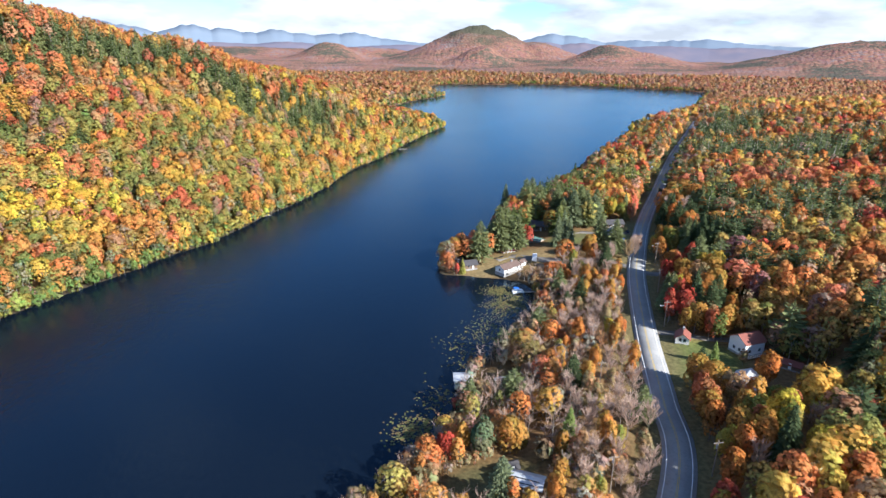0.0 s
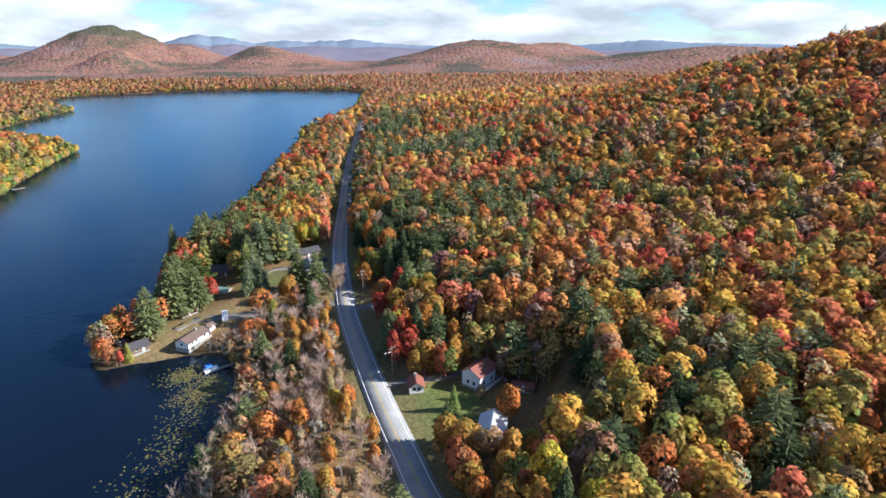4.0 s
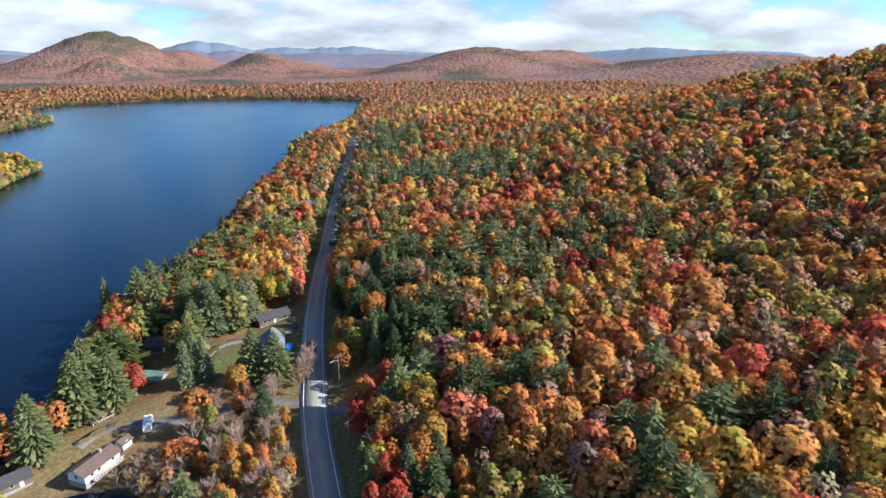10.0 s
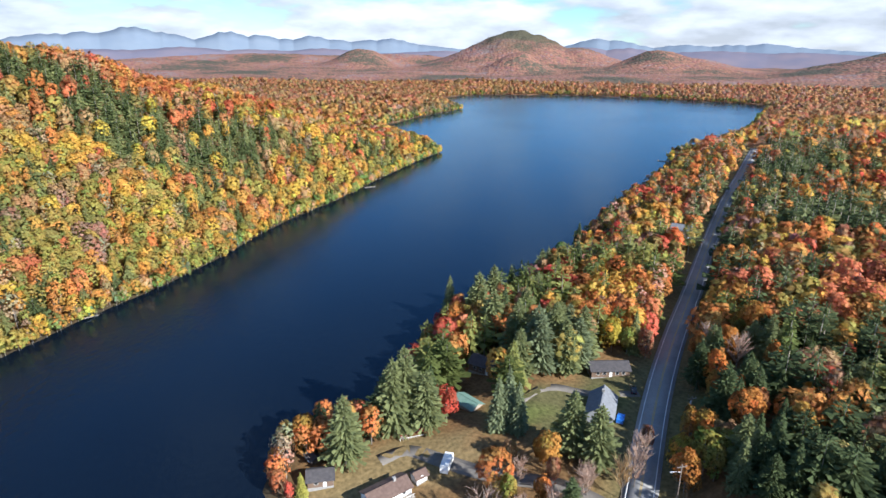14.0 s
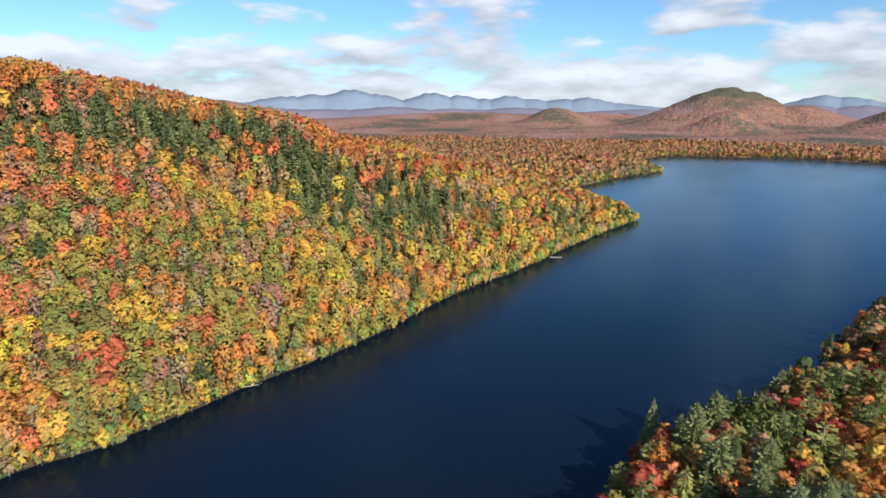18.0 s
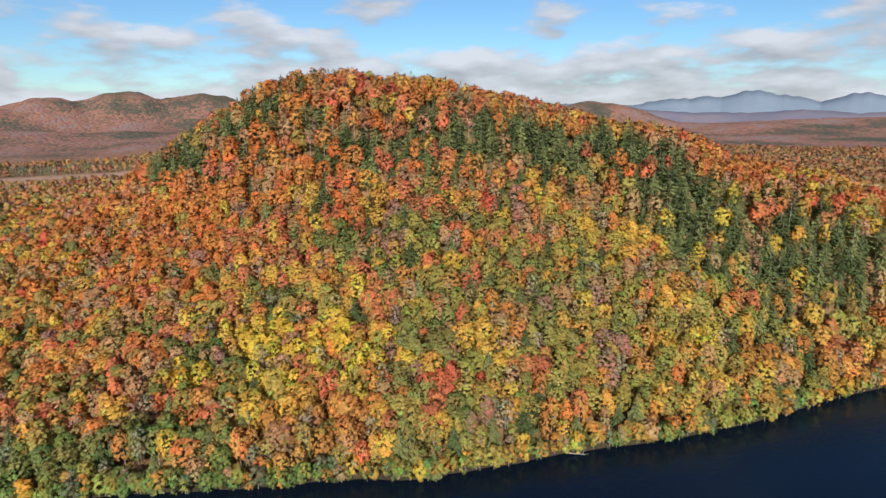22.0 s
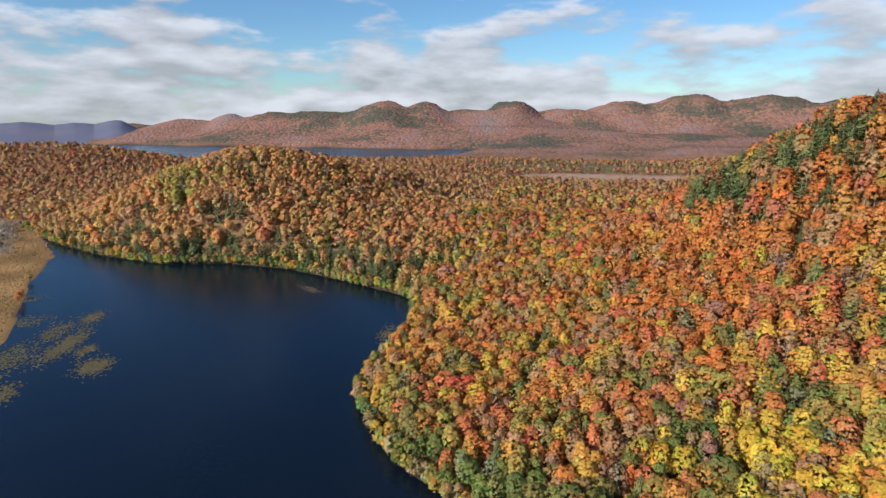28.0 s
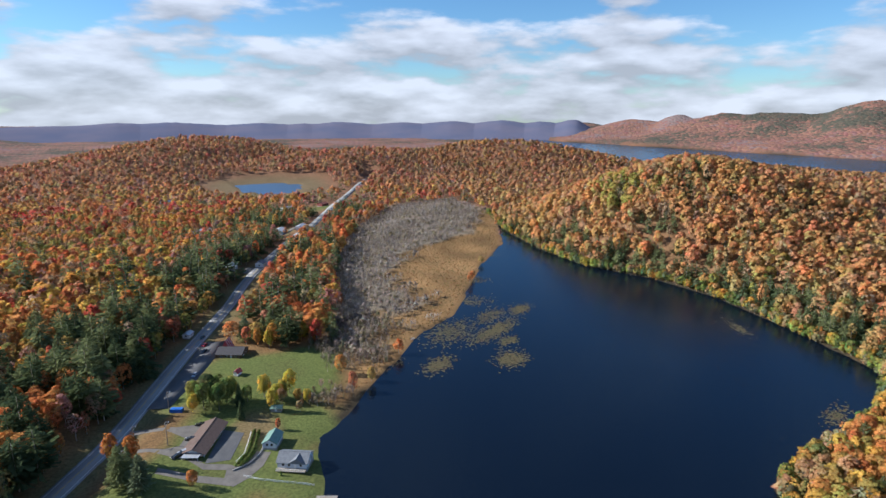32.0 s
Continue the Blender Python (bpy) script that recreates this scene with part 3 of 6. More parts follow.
    return tagged(new(name, quad_mesh(name, np.vstack(rows), q, [mat], smooth=True)), label, "mountains", kind="structure")


# blue, violet and slate base colours carry painted haze
BLUE = range_material("far_slopes_hazed", (0.16, 0.20, 0.255), (0.18, 0.22, 0.27))
VIOLET = range_material("nearer_slopes_hazed", (0.15, 0.145, 0.19), (0.19, 0.165, 0.195))
SLATE = range_material("low_far_slopes_hazed", (0.115, 0.125, 0.185), (0.145, 0.14, 0.19))
WEST_CRESTS = [(44, 165, 3), (36.5, 192, 1.6), (34, 205, 1.4), (30.6, 236, 1.5), (28.4, 205, 1.2), (23.1, 214, 1.1), (20.6, 198, 1.0), (18.4, 176, 0.9), (16, 192, 0.9), (13.9, 172, 0.8), (10.8, 170, 1.1), (9.0, 178, 0.9), (6.6, 142, 1.0)]
EAST_CRESTS = [(-9.9, 182, 0.6), (-11.4, 170, 0.7), (-17.4, 142, 1.0), (-21.2, 141, 0.9), (-23.4, 146, 1.0), (-25.6, 120, 1.2), (-48.8, 115, 1.2), (-50.4, 132, 1.3), (-54, 114, 2.0), (-58, 98, 2.0)]
FOOT_CRESTS = [(40, 120, 3), (33, 104, 2.5), (27, 118, 2), (21, 106, 2), (15, 112, 1.5), (4, 100, 2), (-8.8, 124, 0.8), (-12.5, 120, 0.8), (-20, 104, 2), (-26, 96, 2), (-47, 70, 2)]
BACK_CRESTS = [(134.9, 92, 0.1), (138.3, 74, 0.3), (142, 80, 0.5), (146.8, 75, 0.6), (151.5, 68, 0.5), (157.5, 70, 0.5), (160.9, 63, 0.0), (164.8, 66, 0.4), (172.5, 71, 0.9), (176.5, 70, 0.6), (181, 58, 0.8), (186, 50, 2)]
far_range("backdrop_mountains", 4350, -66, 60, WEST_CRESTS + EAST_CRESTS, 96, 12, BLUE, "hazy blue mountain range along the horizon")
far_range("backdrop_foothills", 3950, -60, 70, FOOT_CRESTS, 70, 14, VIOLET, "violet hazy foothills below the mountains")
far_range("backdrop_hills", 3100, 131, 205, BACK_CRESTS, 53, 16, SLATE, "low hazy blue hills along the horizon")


# ---- trees ----
def leaf_faces(r, at, out, size, ragged=0.4):
    """Three-cornered leaf sprays about the places at, facing out, each ragged and a little tipped."""
    n = len(at)
    out = out / np.maximum(np.linalg.norm(out, axis=1, keepdims=True), 1e-6)
    side = np.cross(out, r.normal(0, 1, (n, 3)))
    side /= np.maximum(np.linalg.norm(side, axis=1, keepdims=True), 1e-6)
    top = np.cross(out, side)
    reach = 1.6 * size[:, None] * r.uniform(1 - ragged, 1 + ragged, (n, 3))
    corners = []
    for k, (a, b) in enumerate(((1, 0), (-0.5, 0.87), (-0.5, -0.87))):
        corners.append(at + (a * side + b * top) * reach[:, k, None])
    return np.stack(corners, 1).reshape(-1, 3)


def stick(a, b, ra, rb, sides=4):
    """A tapered stem from a to b."""
    a, b = np.array(a, float), np.array(b, float)
    d = (b - a) / np.linalg.norm(b - a)
    s = np.cross(d, (0.3, 0.9, 0.2))
    s /= np.linalg.norm(s)
    t = np.cross(d, s)
    v, q = [], []
    for k in range(sides):
        w = 6.283 * k / sides
        v += [a + (s * math.cos(w) + t * math.sin(w)) * ra, b + (s * math.cos(w) + t * math.sin(w)) * rb]
    for k in range(sides):
        j = (k + 1) % sides
        q.append((2 * k, 2 * j, 2 * j + 1, 2 * k + 1))
    return np.array(v), np.array(q)


def unit(v):
    return v / np.maximum(np.linalg.norm(v, axis=1, keepdims=True), 1e-6)


def broadleaf(seed, clumps, size, spread=0.30, low=0.22, lobed=0.5, limbs=5):
    """A tree one metre high: trunk, limbs and a domed crown of many lobes. Returns stems, leaf corners and the tone of each corner."""
    r = np.random.RandomState(seed)
    lobes = r.randint(13, 19)
    knob = r.normal(0, 1, (lobes, 3)) + (0, 0, 0.35)
    knob /= np.linalg.norm(knob, axis=1, keepdims=True)
    width = r.uniform(0.42, 0.72, lobes)
    out = r.normal(0, 1, (clumps, 3)) + (0, 0, 0.28)
    out[:, 2] = np.where(out[:, 2] < -0.3, out[:, 2] * 0.5, out[:, 2])
    out /= np.linalg.norm(out, axis=1, keepdims=True)
    angle = np.arccos(np.clip(out @ knob.T, -1, 1)) / width[None]
    swell = np.sqrt(np.clip(1 - angle**2, 0, 1))
    which, swell = swell.argmax(1), swell.max(1)
    half = 0.5 * (1 - low)
    axes = np.array((spread, spread * r.uniform(0.85, 1.1), half))
    at = out * axes * (((1 - 0.45 * lobed) * (1 + lobed * r.uniform(-0.3, 0.2, lobes))[which] + 0.45 * lobed * swell) * (1.04 - 0.3 * r.uniform(0, 1, clumps) ** 2.5))[:, None] + (0, 0, low + half * 0.98)
    dome = unit(unit(out / axes) + 0.5 * lobed * (out - knob[which]) / width[which][:, None] + (0, 0, 0.42))
    face = dome + r.normal(0, 0.5, (clumps, 3))
    leaves = leaf_faces(r, at, face, size * r.uniform(0.7, 1.3, clumps))
    tone = r.uniform(0.9, 1.1, lobes)[:, None] * (1 + np.array((0.10, -0.08, -0.04))[None] * r.normal(0, 0.8, (lobes, 1)))
    shade = np.repeat(tone[which] * r.uniform(0.90, 1.10, (clumps, 1)), 3, 0)
    mid, rad = knob * axes * 0.6 + (0, 0, low + half), np.full(lobes, 0.05)
    stems = [stick((0, 0, -0.06), (0.01, 0.0, 0.6), 0.016, 0.008, 3)]
    for k in range(min(len(mid), limbs)):
        stems.append(stick((0, 0, 0.25 + 0.03 * k), mid[k] + (0, 0, rad[k] * 0.2), 0.006, 0.003, 3))
    return stems, leaves, shade, np.repeat(unit(dome + r.normal(0, 0.14, (clumps, 3))), 3, 0)


def leafless(seed, twigs, spread=0.2, limbs=6, thin=0.006):
    """A bare tree one metre high: trunk, limbs and many fine rising twigs."""
    r = np.random.RandomState(seed)
    corners, shade = [], []
    stems = [stick((0, 0, -0.06), (0.01, 0.0, 0.82), 0.012, 0.003, 3)]
    starts = []
    for k in range(max(limbs, 8)):
        a, z = 2.4 * k + r.uniform(-0.4, 0.4), 0.2 + 0.5 * k / max(limbs, 8)
        out = spread * (1.05 - 0.7 * (z - 0.2)) * r.uniform(0.6, 1.1)
        foot, end = np.array((0, 0, z)), np.array((math.cos(a) * out, math.sin(a) * out, z + 0.18 + 0.16 * r.uniform(0, 1)))
        starts.append((foot, end))
        if k < limbs:
            stems.append(stick(foot, end, 0.006, 0.002, 3))
    for k in range(twigs):
        foot, end = starts[r.randint(0, len(starts))]
        base = foot + (end - foot) * r.uniform(0.15, 1.0)
        rise = unit(((end - foot) * 0.6 + r.normal(0, 0.12, 3) * (1, 1, 0.6) + (0, 0, 0.16))[None])[0]
        tip = base + rise * r.uniform(0.10, 0.26)
        side = np.cross(rise, r.normal(0, 1, 3))
        side = side / np.linalg.norm(side) * thin * r.uniform(0.6, 1.3)
        corners += [base - side, base + side, tip]
        shade += [(r.uniform(0.85, 1.15),) * 3] * 3
    corners = np.array(corners)
    return stems, corners, np.array(shade), unit(corners * (2, 2, 0) + (0, 0, 0.7))


def conifer(seed, tiers, per, wide=0.17, low=0.1, droop=0.3, ragged=0.25, taper=0.75, fan=0.34):
    """A spruce or pine one metre high: tiers of fanned boughs round a straight trunk."""
    r = np.random.RandomState(seed)
    corners, shade = [], []
    for k in range(tiers):
        u = k / (tiers - 1)
        z = low + (1 - low) * (u**0.9) * 0.95
        reach = wide * (1 - u) ** taper * r.uniform(1 - ragged, 1 + ragged) + 0.02
        n = max(3, int(per * (1 - 0.5 * u)))
        for j in range(n):
            a = 6.283 * (j / n + 0.37 * k) + r.uniform(-0.25, 0.25)
            d = np.array((math.cos(a), math.sin(a), 0))
            s = np.array((-d[1], d[0], 0))
            le = reach * r.uniform(0.65, 1.2)
            w = le * r.uniform(0.8, 1.3) * fan + 0.006
            base = np.array((0, 0, z + r.uniform(-0.01, 0.025))) + d * le * 0.08
            tip = base + d * le + (0, 0, -le * (droop + r.uniform(-0.35, 0.35)))
            tilt = (0, 0, w * r.uniform(-0.9, 0.9))
            corners += [base, tip + s * w + tilt, tip - s * w - tilt]
            shade += [(r.uniform(0.82, 1.16),) * 3] * 3
    for k in range(3):
        a = 2.1 * k
        corners += [(0.02 * math.cos(a), 0.02 * math.sin(a), 0.9), (-0.02 * math.cos(a), -0.02 * math.sin(a), 0.9), (0, 0, 1.03)]
        shade += [(1.0,) * 3] * 3
    return [stick((0, 0, -0.05), (0, 0, 0.9), 0.013, 0.004, 3)], np.array(corners), np.array(shade), unit(np.array(corners) * (7, 7, 0) + (0, 0, 0.55) + r.normal(0, 0.2, (len(corners), 3)))


SPRAY = np.array(((1.0, 0.0), (-0.5, 0.87), (-0.5, -0.87)))


def as_faces(shape, leafy_kind):
    """Stems and leaves as one array of corners and three-cornered faces, and how many corners are bark."""
    stems, leaves, shade, dome = shape
    v, q, n = [], [], 0
    for a, b in stems:
        v.append(a), q.append(np.vstack([b[:, :3], b[:, (0, 2, 3)]]) + n)
        n += len(a)
    bark = n
    v.append(leaves)
    q.append(np.arange(len(leaves)).reshape(-1, 3) + n)
    return np.vstack(v), np.vstack(q), np.vstack([np.zeros((bark, 3)), shade]), bark, np.vstack([unit(np.vstack(v[:-1]) * (1, 1, 0)), dome]), np.vstack([np.zeros((bark, 2)), np.tile(SPRAY, (len(leaves) // 3, 1)) * leafy_kind])


HUES = {"orange": (0.605, 0.245, 0.070), "amber": (0.582, 0.325, 0.084), "gold": (0.672, 0.448, 0.084), "yellow": (0.680, 0.520, 0.080), "red": (0.560, 0.112, 0.073),
        "mauve": (0.370, 0.215, 0.180), "rust": (0.420, 0.175, 0.105), "coral": (0.590, 0.225, 0.105), "olive": (0.360, 0.345, 0.088), "green": (0.200, 0.255, 0.078), "tan": (0.450, 0.310, 0.160),
        "crimson": (0.336, 0.067, 0.073), "spruce": (0.095, 0.125, 0.058), "pine": (0.200, 0.225, 0.100), "twig": (0.500, 0.365, 0.290), "sage": (0.190, 0.224, 0.123)}
STEM = np.array((0.47, 0.43, 0.38))


def plant(name, shapes, x, y, height, kind, hue, label, sink=0.0):
    """One sheet of woodland from many trees: shapes[kind] stands at each x, y with its own height, turn and hue."""
    r = np.random.RandomState(len(x))
    z = ground_at(x, y) - sink
    vs, qs, ts, ds, sp, slot, n = [], [], [], [], [], [], 0
    for k, (v, q, shade, bark, dome, spray) in enumerate(shapes):
        pick_k = np.nonzero(kind == k)[0]
        if not len(pick_k):
            continue
        a = r.uniform(0, 6.283, len(pick_k))
        c, s, h = np.cos(a)[:, None], np.sin(a)[:, None], height[pick_k][:, None]
        fat = h * r.uniform(0.85, 1.25, (len(pick_k), 1))
        px, py = (v[:, 0] * c - v[:, 1] * s) * fat + x[pick_k][:, None], (v[:, 0] * s + v[:, 1] * c) * fat + y[pick_k][:, None]
        pz = v[:, 2] * h + z[pick_k][:, None]
        vs.append(np.stack([px, py, pz], -1).reshape(-1, 3).astype(np.float32))
        ds.append(np.stack([dome[:, 0] * c - dome[:, 1] * s, dome[:, 0] * s + dome[:, 1] * c, dome[:, 2] + 0 * c], -1).reshape(-1, 3).astype(np.float32))
        sp.append(np.tile(spray, (len(pick_k), 1)).astype(np.float32))
        m = len(v)
        qs.append((q[None] + (np.arange(len(pick_k)) * m)[:, None, None] + n).reshape(-1, 3))
        slot.append(np.full(len(q) * len(pick_k), 1 if k in (5, 6, 7, 9) else 0))
        n += m * len(pick_k)
        t = hue[pick_k][:, None, :] * shade[None]
        t[:, :bark] = STEM
        ts.append(t.reshape(-1, 3).astype(np.float32))
    me = quad_mesh(name, np.vstack(vs), np.vstack(qs), [LEAVES, NEEDLES], np.vstack(ts), slots=np.concatenate(slot), dome=np.vstack(ds), spray=np.vstack(sp))
    return tagged(new(name, me), label, "forest", kind="stuff")


def scattered(x0, x1, y0, y1, step, seed):
    r = np.random.RandomState(seed)
    gx, gy = np.meshgrid(np.arange(x0, x1, step), np.arange(y0, y1, step))
    gx = gx + (np.arange(gx.shape[0]) % 2)[:, None] * step * 0.5
    return (gx + r.uniform(-0.42, 0.42, gx.shape) * step).ravel(), (gy + r.uniform(-0.42, 0.42, gy.shape) * step).ravel()


# the middle of the lake's narrow southern reach, from which the woods grow coarser with distance
TRACK = np.array([(0, 0), (10, 40), (35, 80), (50, 120), (52, 160), (40, 200), (10, 215), (-20, 205)], float)
# plots of the buildings: x, y, clear radius
NORTH_PLOTS = [(31, 263, 9), (13, 267, 6), (33, 290, 6), (56, 322, 11), (50, 302, 9), (90, 297, 12), (95.5, 320, 11), (84, 184, 6), (102.5, 176.5, 8), (90, 151.5, 10), (20, 114, 7), (46, 273, 5), (131, 304, 6), (130, 246, 6), (162, 466, 8), (141, 478, 5), (120, 474, 10), (111, 463, 12), (100, 452, 6), (98, 160, 13), (110, 152, 12), (104, 250, 11), (114, 243, 8), (44, 281, 11), (64, 291, 9), (76, 300, 9), (94, 293, 4), (62, 287, 6), (29, 289, 4), (18, 274, 4)]
SOUTH_PLOTS = [(-68, -19, 19), (-93, -7, 8), (-97, 11, 10), (-97, -106, 14), (-62, -50, 8), (-76, -125, 14), (-94, -76, 5), (-102, -33, 4), (-56, -28, 10), (-80, 10, 8), (-220, -425, 24), (-132, -278, 14), (-157, -285, 12), (-315, -574, 14), (-136, -466, 15), (-252, -392, 13), (-262, -568, 12)]
HOUSES = NORTH_PLOTS + SOUTH_PLOTS
SIDE_Y, SIDE_X = (-2000, -400, -200, -100, 0, 100, 250, 500, 800, 1300, 1700), (-1200, -480, -373, -335, -265, -150, -75, 0, 120, 280, 280)


# open yards between the cottages on the point and the road
YARD = np.array([(24, 274), (30, 283), (43, 288), (53, 292), (63, 296), (70, 303), (80, 313), (103, 313), (98, 286), (97, 262), (70, 260), (57, 268), (45, 256), (36, 260), (18, 258)], float)


def plots_clear(x, y):
    """Where woodland may stand: off the water, road, lawns, marsh and houses."""
    lake = np.minimum(edge_distance(LAKE, x, y), edge_distance(FAR_LAKE, x, y))
    ok = (lake > 0.4) & (edge_distance(POND, x, y) > 62) & (edge_distance(MARSH, x, y) > 0)
    rd, _ = line_distance(ROAD_LINE[::2], x, y)
    ok &= (rd > np.where(y < -300, 10.5, np.where(y > 170, 7.8, np.where(y > 60, 6.6, 9.5)))) & (open_ness(x, y) < 0.35)
    lakeside = x < np.interp(y, ROAD_LINE[:, 1], ROAD_LINE[:, 0])
    ok &= ~(lakeside & (y < 30) & (y > -300) & (rd < 19)) & ~(lakeside & (y < 58) & (y > -100) & (edge_distance(LAKE, x, y) > 0) & (x > -140))
    ok &= edge_distance(YARD, x, y) > 1.5
    for hx, hy, hr in HOUSES:
        ok &= np.hypot(x - hx, y - hy) > hr
    return ok


# evergreen stands: x, y, half-widths along and across, turn, density
WEST_PINES = [(-247, 441, 60, 14, 68, 2.0), (-190, 496, 46, 19, -14, 1.8), (-140, 500, 26, 13, 40, 1.2), (-128, 532, 44, 15, 64, 1.2), (-64, 692, 24, 13, 0, 0.9), (-374, 299, 46, 14, 38, 1.8), (-445, -10, 80, 13, 85, 0.9), (-1350, 80, 55, 200, 6, 2.0), (-590, 1545, 160, 30, 24, 1.6),  (-432, -175, 60, 12, 75, 0.9), (-425, -105, 50, 13, 82, 1.2)]
EAST_PINES = [(245, 437, 72, 27, -58, 1.4), (178, 287, 60, 22, -24, 0.95), (300, 640, 150, 40, 60, 1.0), (-30, 778, 30, 14, 55, 1.2), (74, 374, 38, 15, 62, 0.8), (114, 412, 30, 10, 62, 0.8), (78, 330, 26, 14, 60, 0.6), (136, 264, 26, 12, 70, 0.95), (294, 449, 26, 16, 0, 1.3), (362, 463, 24, 14, 0, 1.2),
              (40, 315, 12, 12, 0, 1.4), (-30, 1240, 130, 40, 70, 0.8), (405, 325, 46, 9, 57, 0.9)]
SOUTH_PINES = [(-440, -216, 26, 12, 70, 0.8), (-40, -120, 82, 24, 60, 0.6), (-14, -20, 40, 14, 60, 0.6), (-230, -470, 90, 60, 60, 0.5), (-150, -330, 110, 26, 60, 0.8), (-330, -540, 90, 30, 50, 1.0), (-60, -60, 16, 8, 40, 1.5), (-215, -490, 46, 22, 55, 1.2), (-385, -690, 60, 20, 55, 1.1), (-500, -520, 70, 16, 15, 1.1), (-150, -180, 40, 14, 60, 0.8), (-490, -640, 60, 18, 30, 0.9)]


# stands of one hue: x, y, half-widths along and across, turn, share, hue
STANDS = [(-196, 288, 30, 17, 55, 0.62, "yellow"), (-186, 268, 14, 10, 0, 0.6, "gold"), (-232, 292, 13, 9, 0, 0.7, "green"), (-247, 322, 8, 7, 0, 0.8, "green"), (-171, 233, 22, 9, 55, 0.6, "green"), (-214, 250, 20, 12, 40, 0.4, "green"),
          (-192, 174, 16, 10, 60, 0.8, "green"), (-182, 205, 10, 8, 60, 0.7, "green"), (-503, -205, 44, 20, 60, 0.6, "olive"), (140, 100, 60, 40, 0, 0.35, "gold"), (120, 120, 40, 30, 0, 0.3, "olive"), (200, 352, 44, 16, -30, 0.6, "coral"), (-250, 345, 60, 50, 0, 0.15, "coral"), (-330, 250, 70, 45, 40, 0.45, "orange"), (-310, 330, 50, 30, 40, 0.25, "orange"),
          (-60, -330, 150, 90, 20, 0.15, "orange"), (120, 300, 26, 12, 60, 0.5, "orange"), (-130, 420, 90, 30, 62, 0.22, "olive"),
          (-50, -640, 130, 40, -10, 0.3, "red"), (60, -560, 120, 40, 0, 0.2, "coral"), (20, -430, 140, 60, 0, 0.3, "olive"), (-60, -300, 90, 40, 60, 0.25, "gold"), (-90, -200, 90, 30, 60, 0.3, "olive"),
          (84, 384, 30, 10, 60, 0.25, "red"), (96, 374, 26, 12, 60, 0.4, "gold"), (120, 392, 26, 10, 60, 0.4, "olive"), (-430, 20, 60, 22, 60, 0.3, "olive")]


def woodland(x, y, seed):
    """Which kind of tree and what hue grows at each place."""
    r = np.random.RandomState(seed)
    n = len(x)
    g = ground_at(x, y)
    west = x < np.interp(y, SIDE_Y, SIDE_X)
    soft = waves(x, y, 150, 41) * 0.5 + waves(x, y, 60, 42) * 0.35 + r.normal(0, 0.35, n)
    dark = np.zeros(n)
    # evergreen stands: shoulder of the western hill, pines between road and slope, shore of the back bay
    for cx, cy, a, b, turn, w in WEST_PINES + EAST_PINES + SOUTH_PINES:
        c, s = math.cos(radians(turn)), math.sin(radians(turn))
        u, v = (x - cx) * c + (y - cy) * s, (y - cy) * c - (x - cx) * s
        dark = np.maximum(dark, w * np.exp(-0.5 * ((u / a) ** 2 + (v / b) ** 2)))
    shore = edge_distance(LAKE, x, y)
    dark = dark + 0.10 + 0.10 * waves(x, y, 260, 43)
    dark = np.where(west & (y < 90) & (y > -330) & (shore < 34), np.maximum(dark, 0.62 + 0.4 * waves(x, y, 45, 44)), dark)
    green = r.uniform(0, 1, n) < np.clip(dark * 0.72, 0.03, 0.9)
    hues = np.array(list(HUES.values()))
    names = list(HUES)

    # neighbours are often of one kind: half of the trees take the lot of their clump
    clump = (np.floor((x + 5 * waves(x, y, 40, 47)) / 19) * 7919 + np.floor((y + 5 * waves(x, y, 40, 48)) / 19) * 104729).astype(int)

    def draw(options):
        p = np.array([w for _, w in options], float)
        shared = np.random.RandomState(seed + len(options)).uniform(0, 1, 4099)[clump % 4099]
        u = np.where(r.uniform(0, 1, n) < 0.5, shared, r.uniform(0, 1, n))
        return np.array([names.index(k) for k, _ in options])[np.minimum(np.searchsorted(np.cumsum(p / p.sum()), u), len(p) - 1)]

    rich = draw([("yellow", 2.4), ("gold", 4.0), ("olive", 4.4), ("amber", 3.4), ("green", 2.4), ("coral", 2.0), ("orange", 1.9), ("red", 1.1), ("tan", 2.4), ("mauve", 0.9)])
    high = draw([("orange", 4), ("amber", 4), ("coral", 2.4), ("rust", 1.2), ("gold", 1.2), ("tan", 3.2), ("red", 0.6), ("olive", 1)])
    east = draw([("orange", 4.0), ("amber", 5.2), ("red", 1.2), ("gold", 3.2), ("olive", 2.7), ("tan", 2.2), ("coral", 1.8), ("mauve", 0.4), ("green", 0.8)])
    back = draw([("amber", 4.8), ("tan", 4.4), ("gold", 2.2), ("olive", 1.9), ("orange", 2.8), ("coral", 1.2), ("mauve", 0.5), ("red", 0.5)])
    edge = draw([("olive", 4), ("green", 2.4), ("gold", 2.6), ("amber", 2.2), ("orange", 1.4)])
    lot = np.where(west, np.where(g + 14 * soft > 66, high, rich), east)
    lot = np.where((y < 130 + 0.12 * x) & west, np.where(r.uniform(0, 1, n) < 0.93, back, rich), lot)
    lot = np.where((y > 880) & (r.uniform(0, 1, n) < 0.85), east, lot)
    lot = np.where(west & (y > 90) & (y < 300) & (r.uniform(0, 1, n) < np.where(g + 12 * soft > 36, 0.8, 0.3)), high, lot)
    lot = np.where((shore < 22) & west & (r.uniform(0, 1, n) < 0.6), edge, lot)
    pure = np.zeros(n, bool)
    for cx, cy, a, b, turn, share, name in STANDS:
        c, s = math.cos(radians(turn)), math.sin(radians(turn))
        u, v = (x - cx) * c + (y - cy) * s, (y - cy) * c - (x - cx) * s
        chosen = r.uniform(0, 1, n) < share * np.exp(-0.5 * ((u / a) ** 4 + (v / b) ** 4))
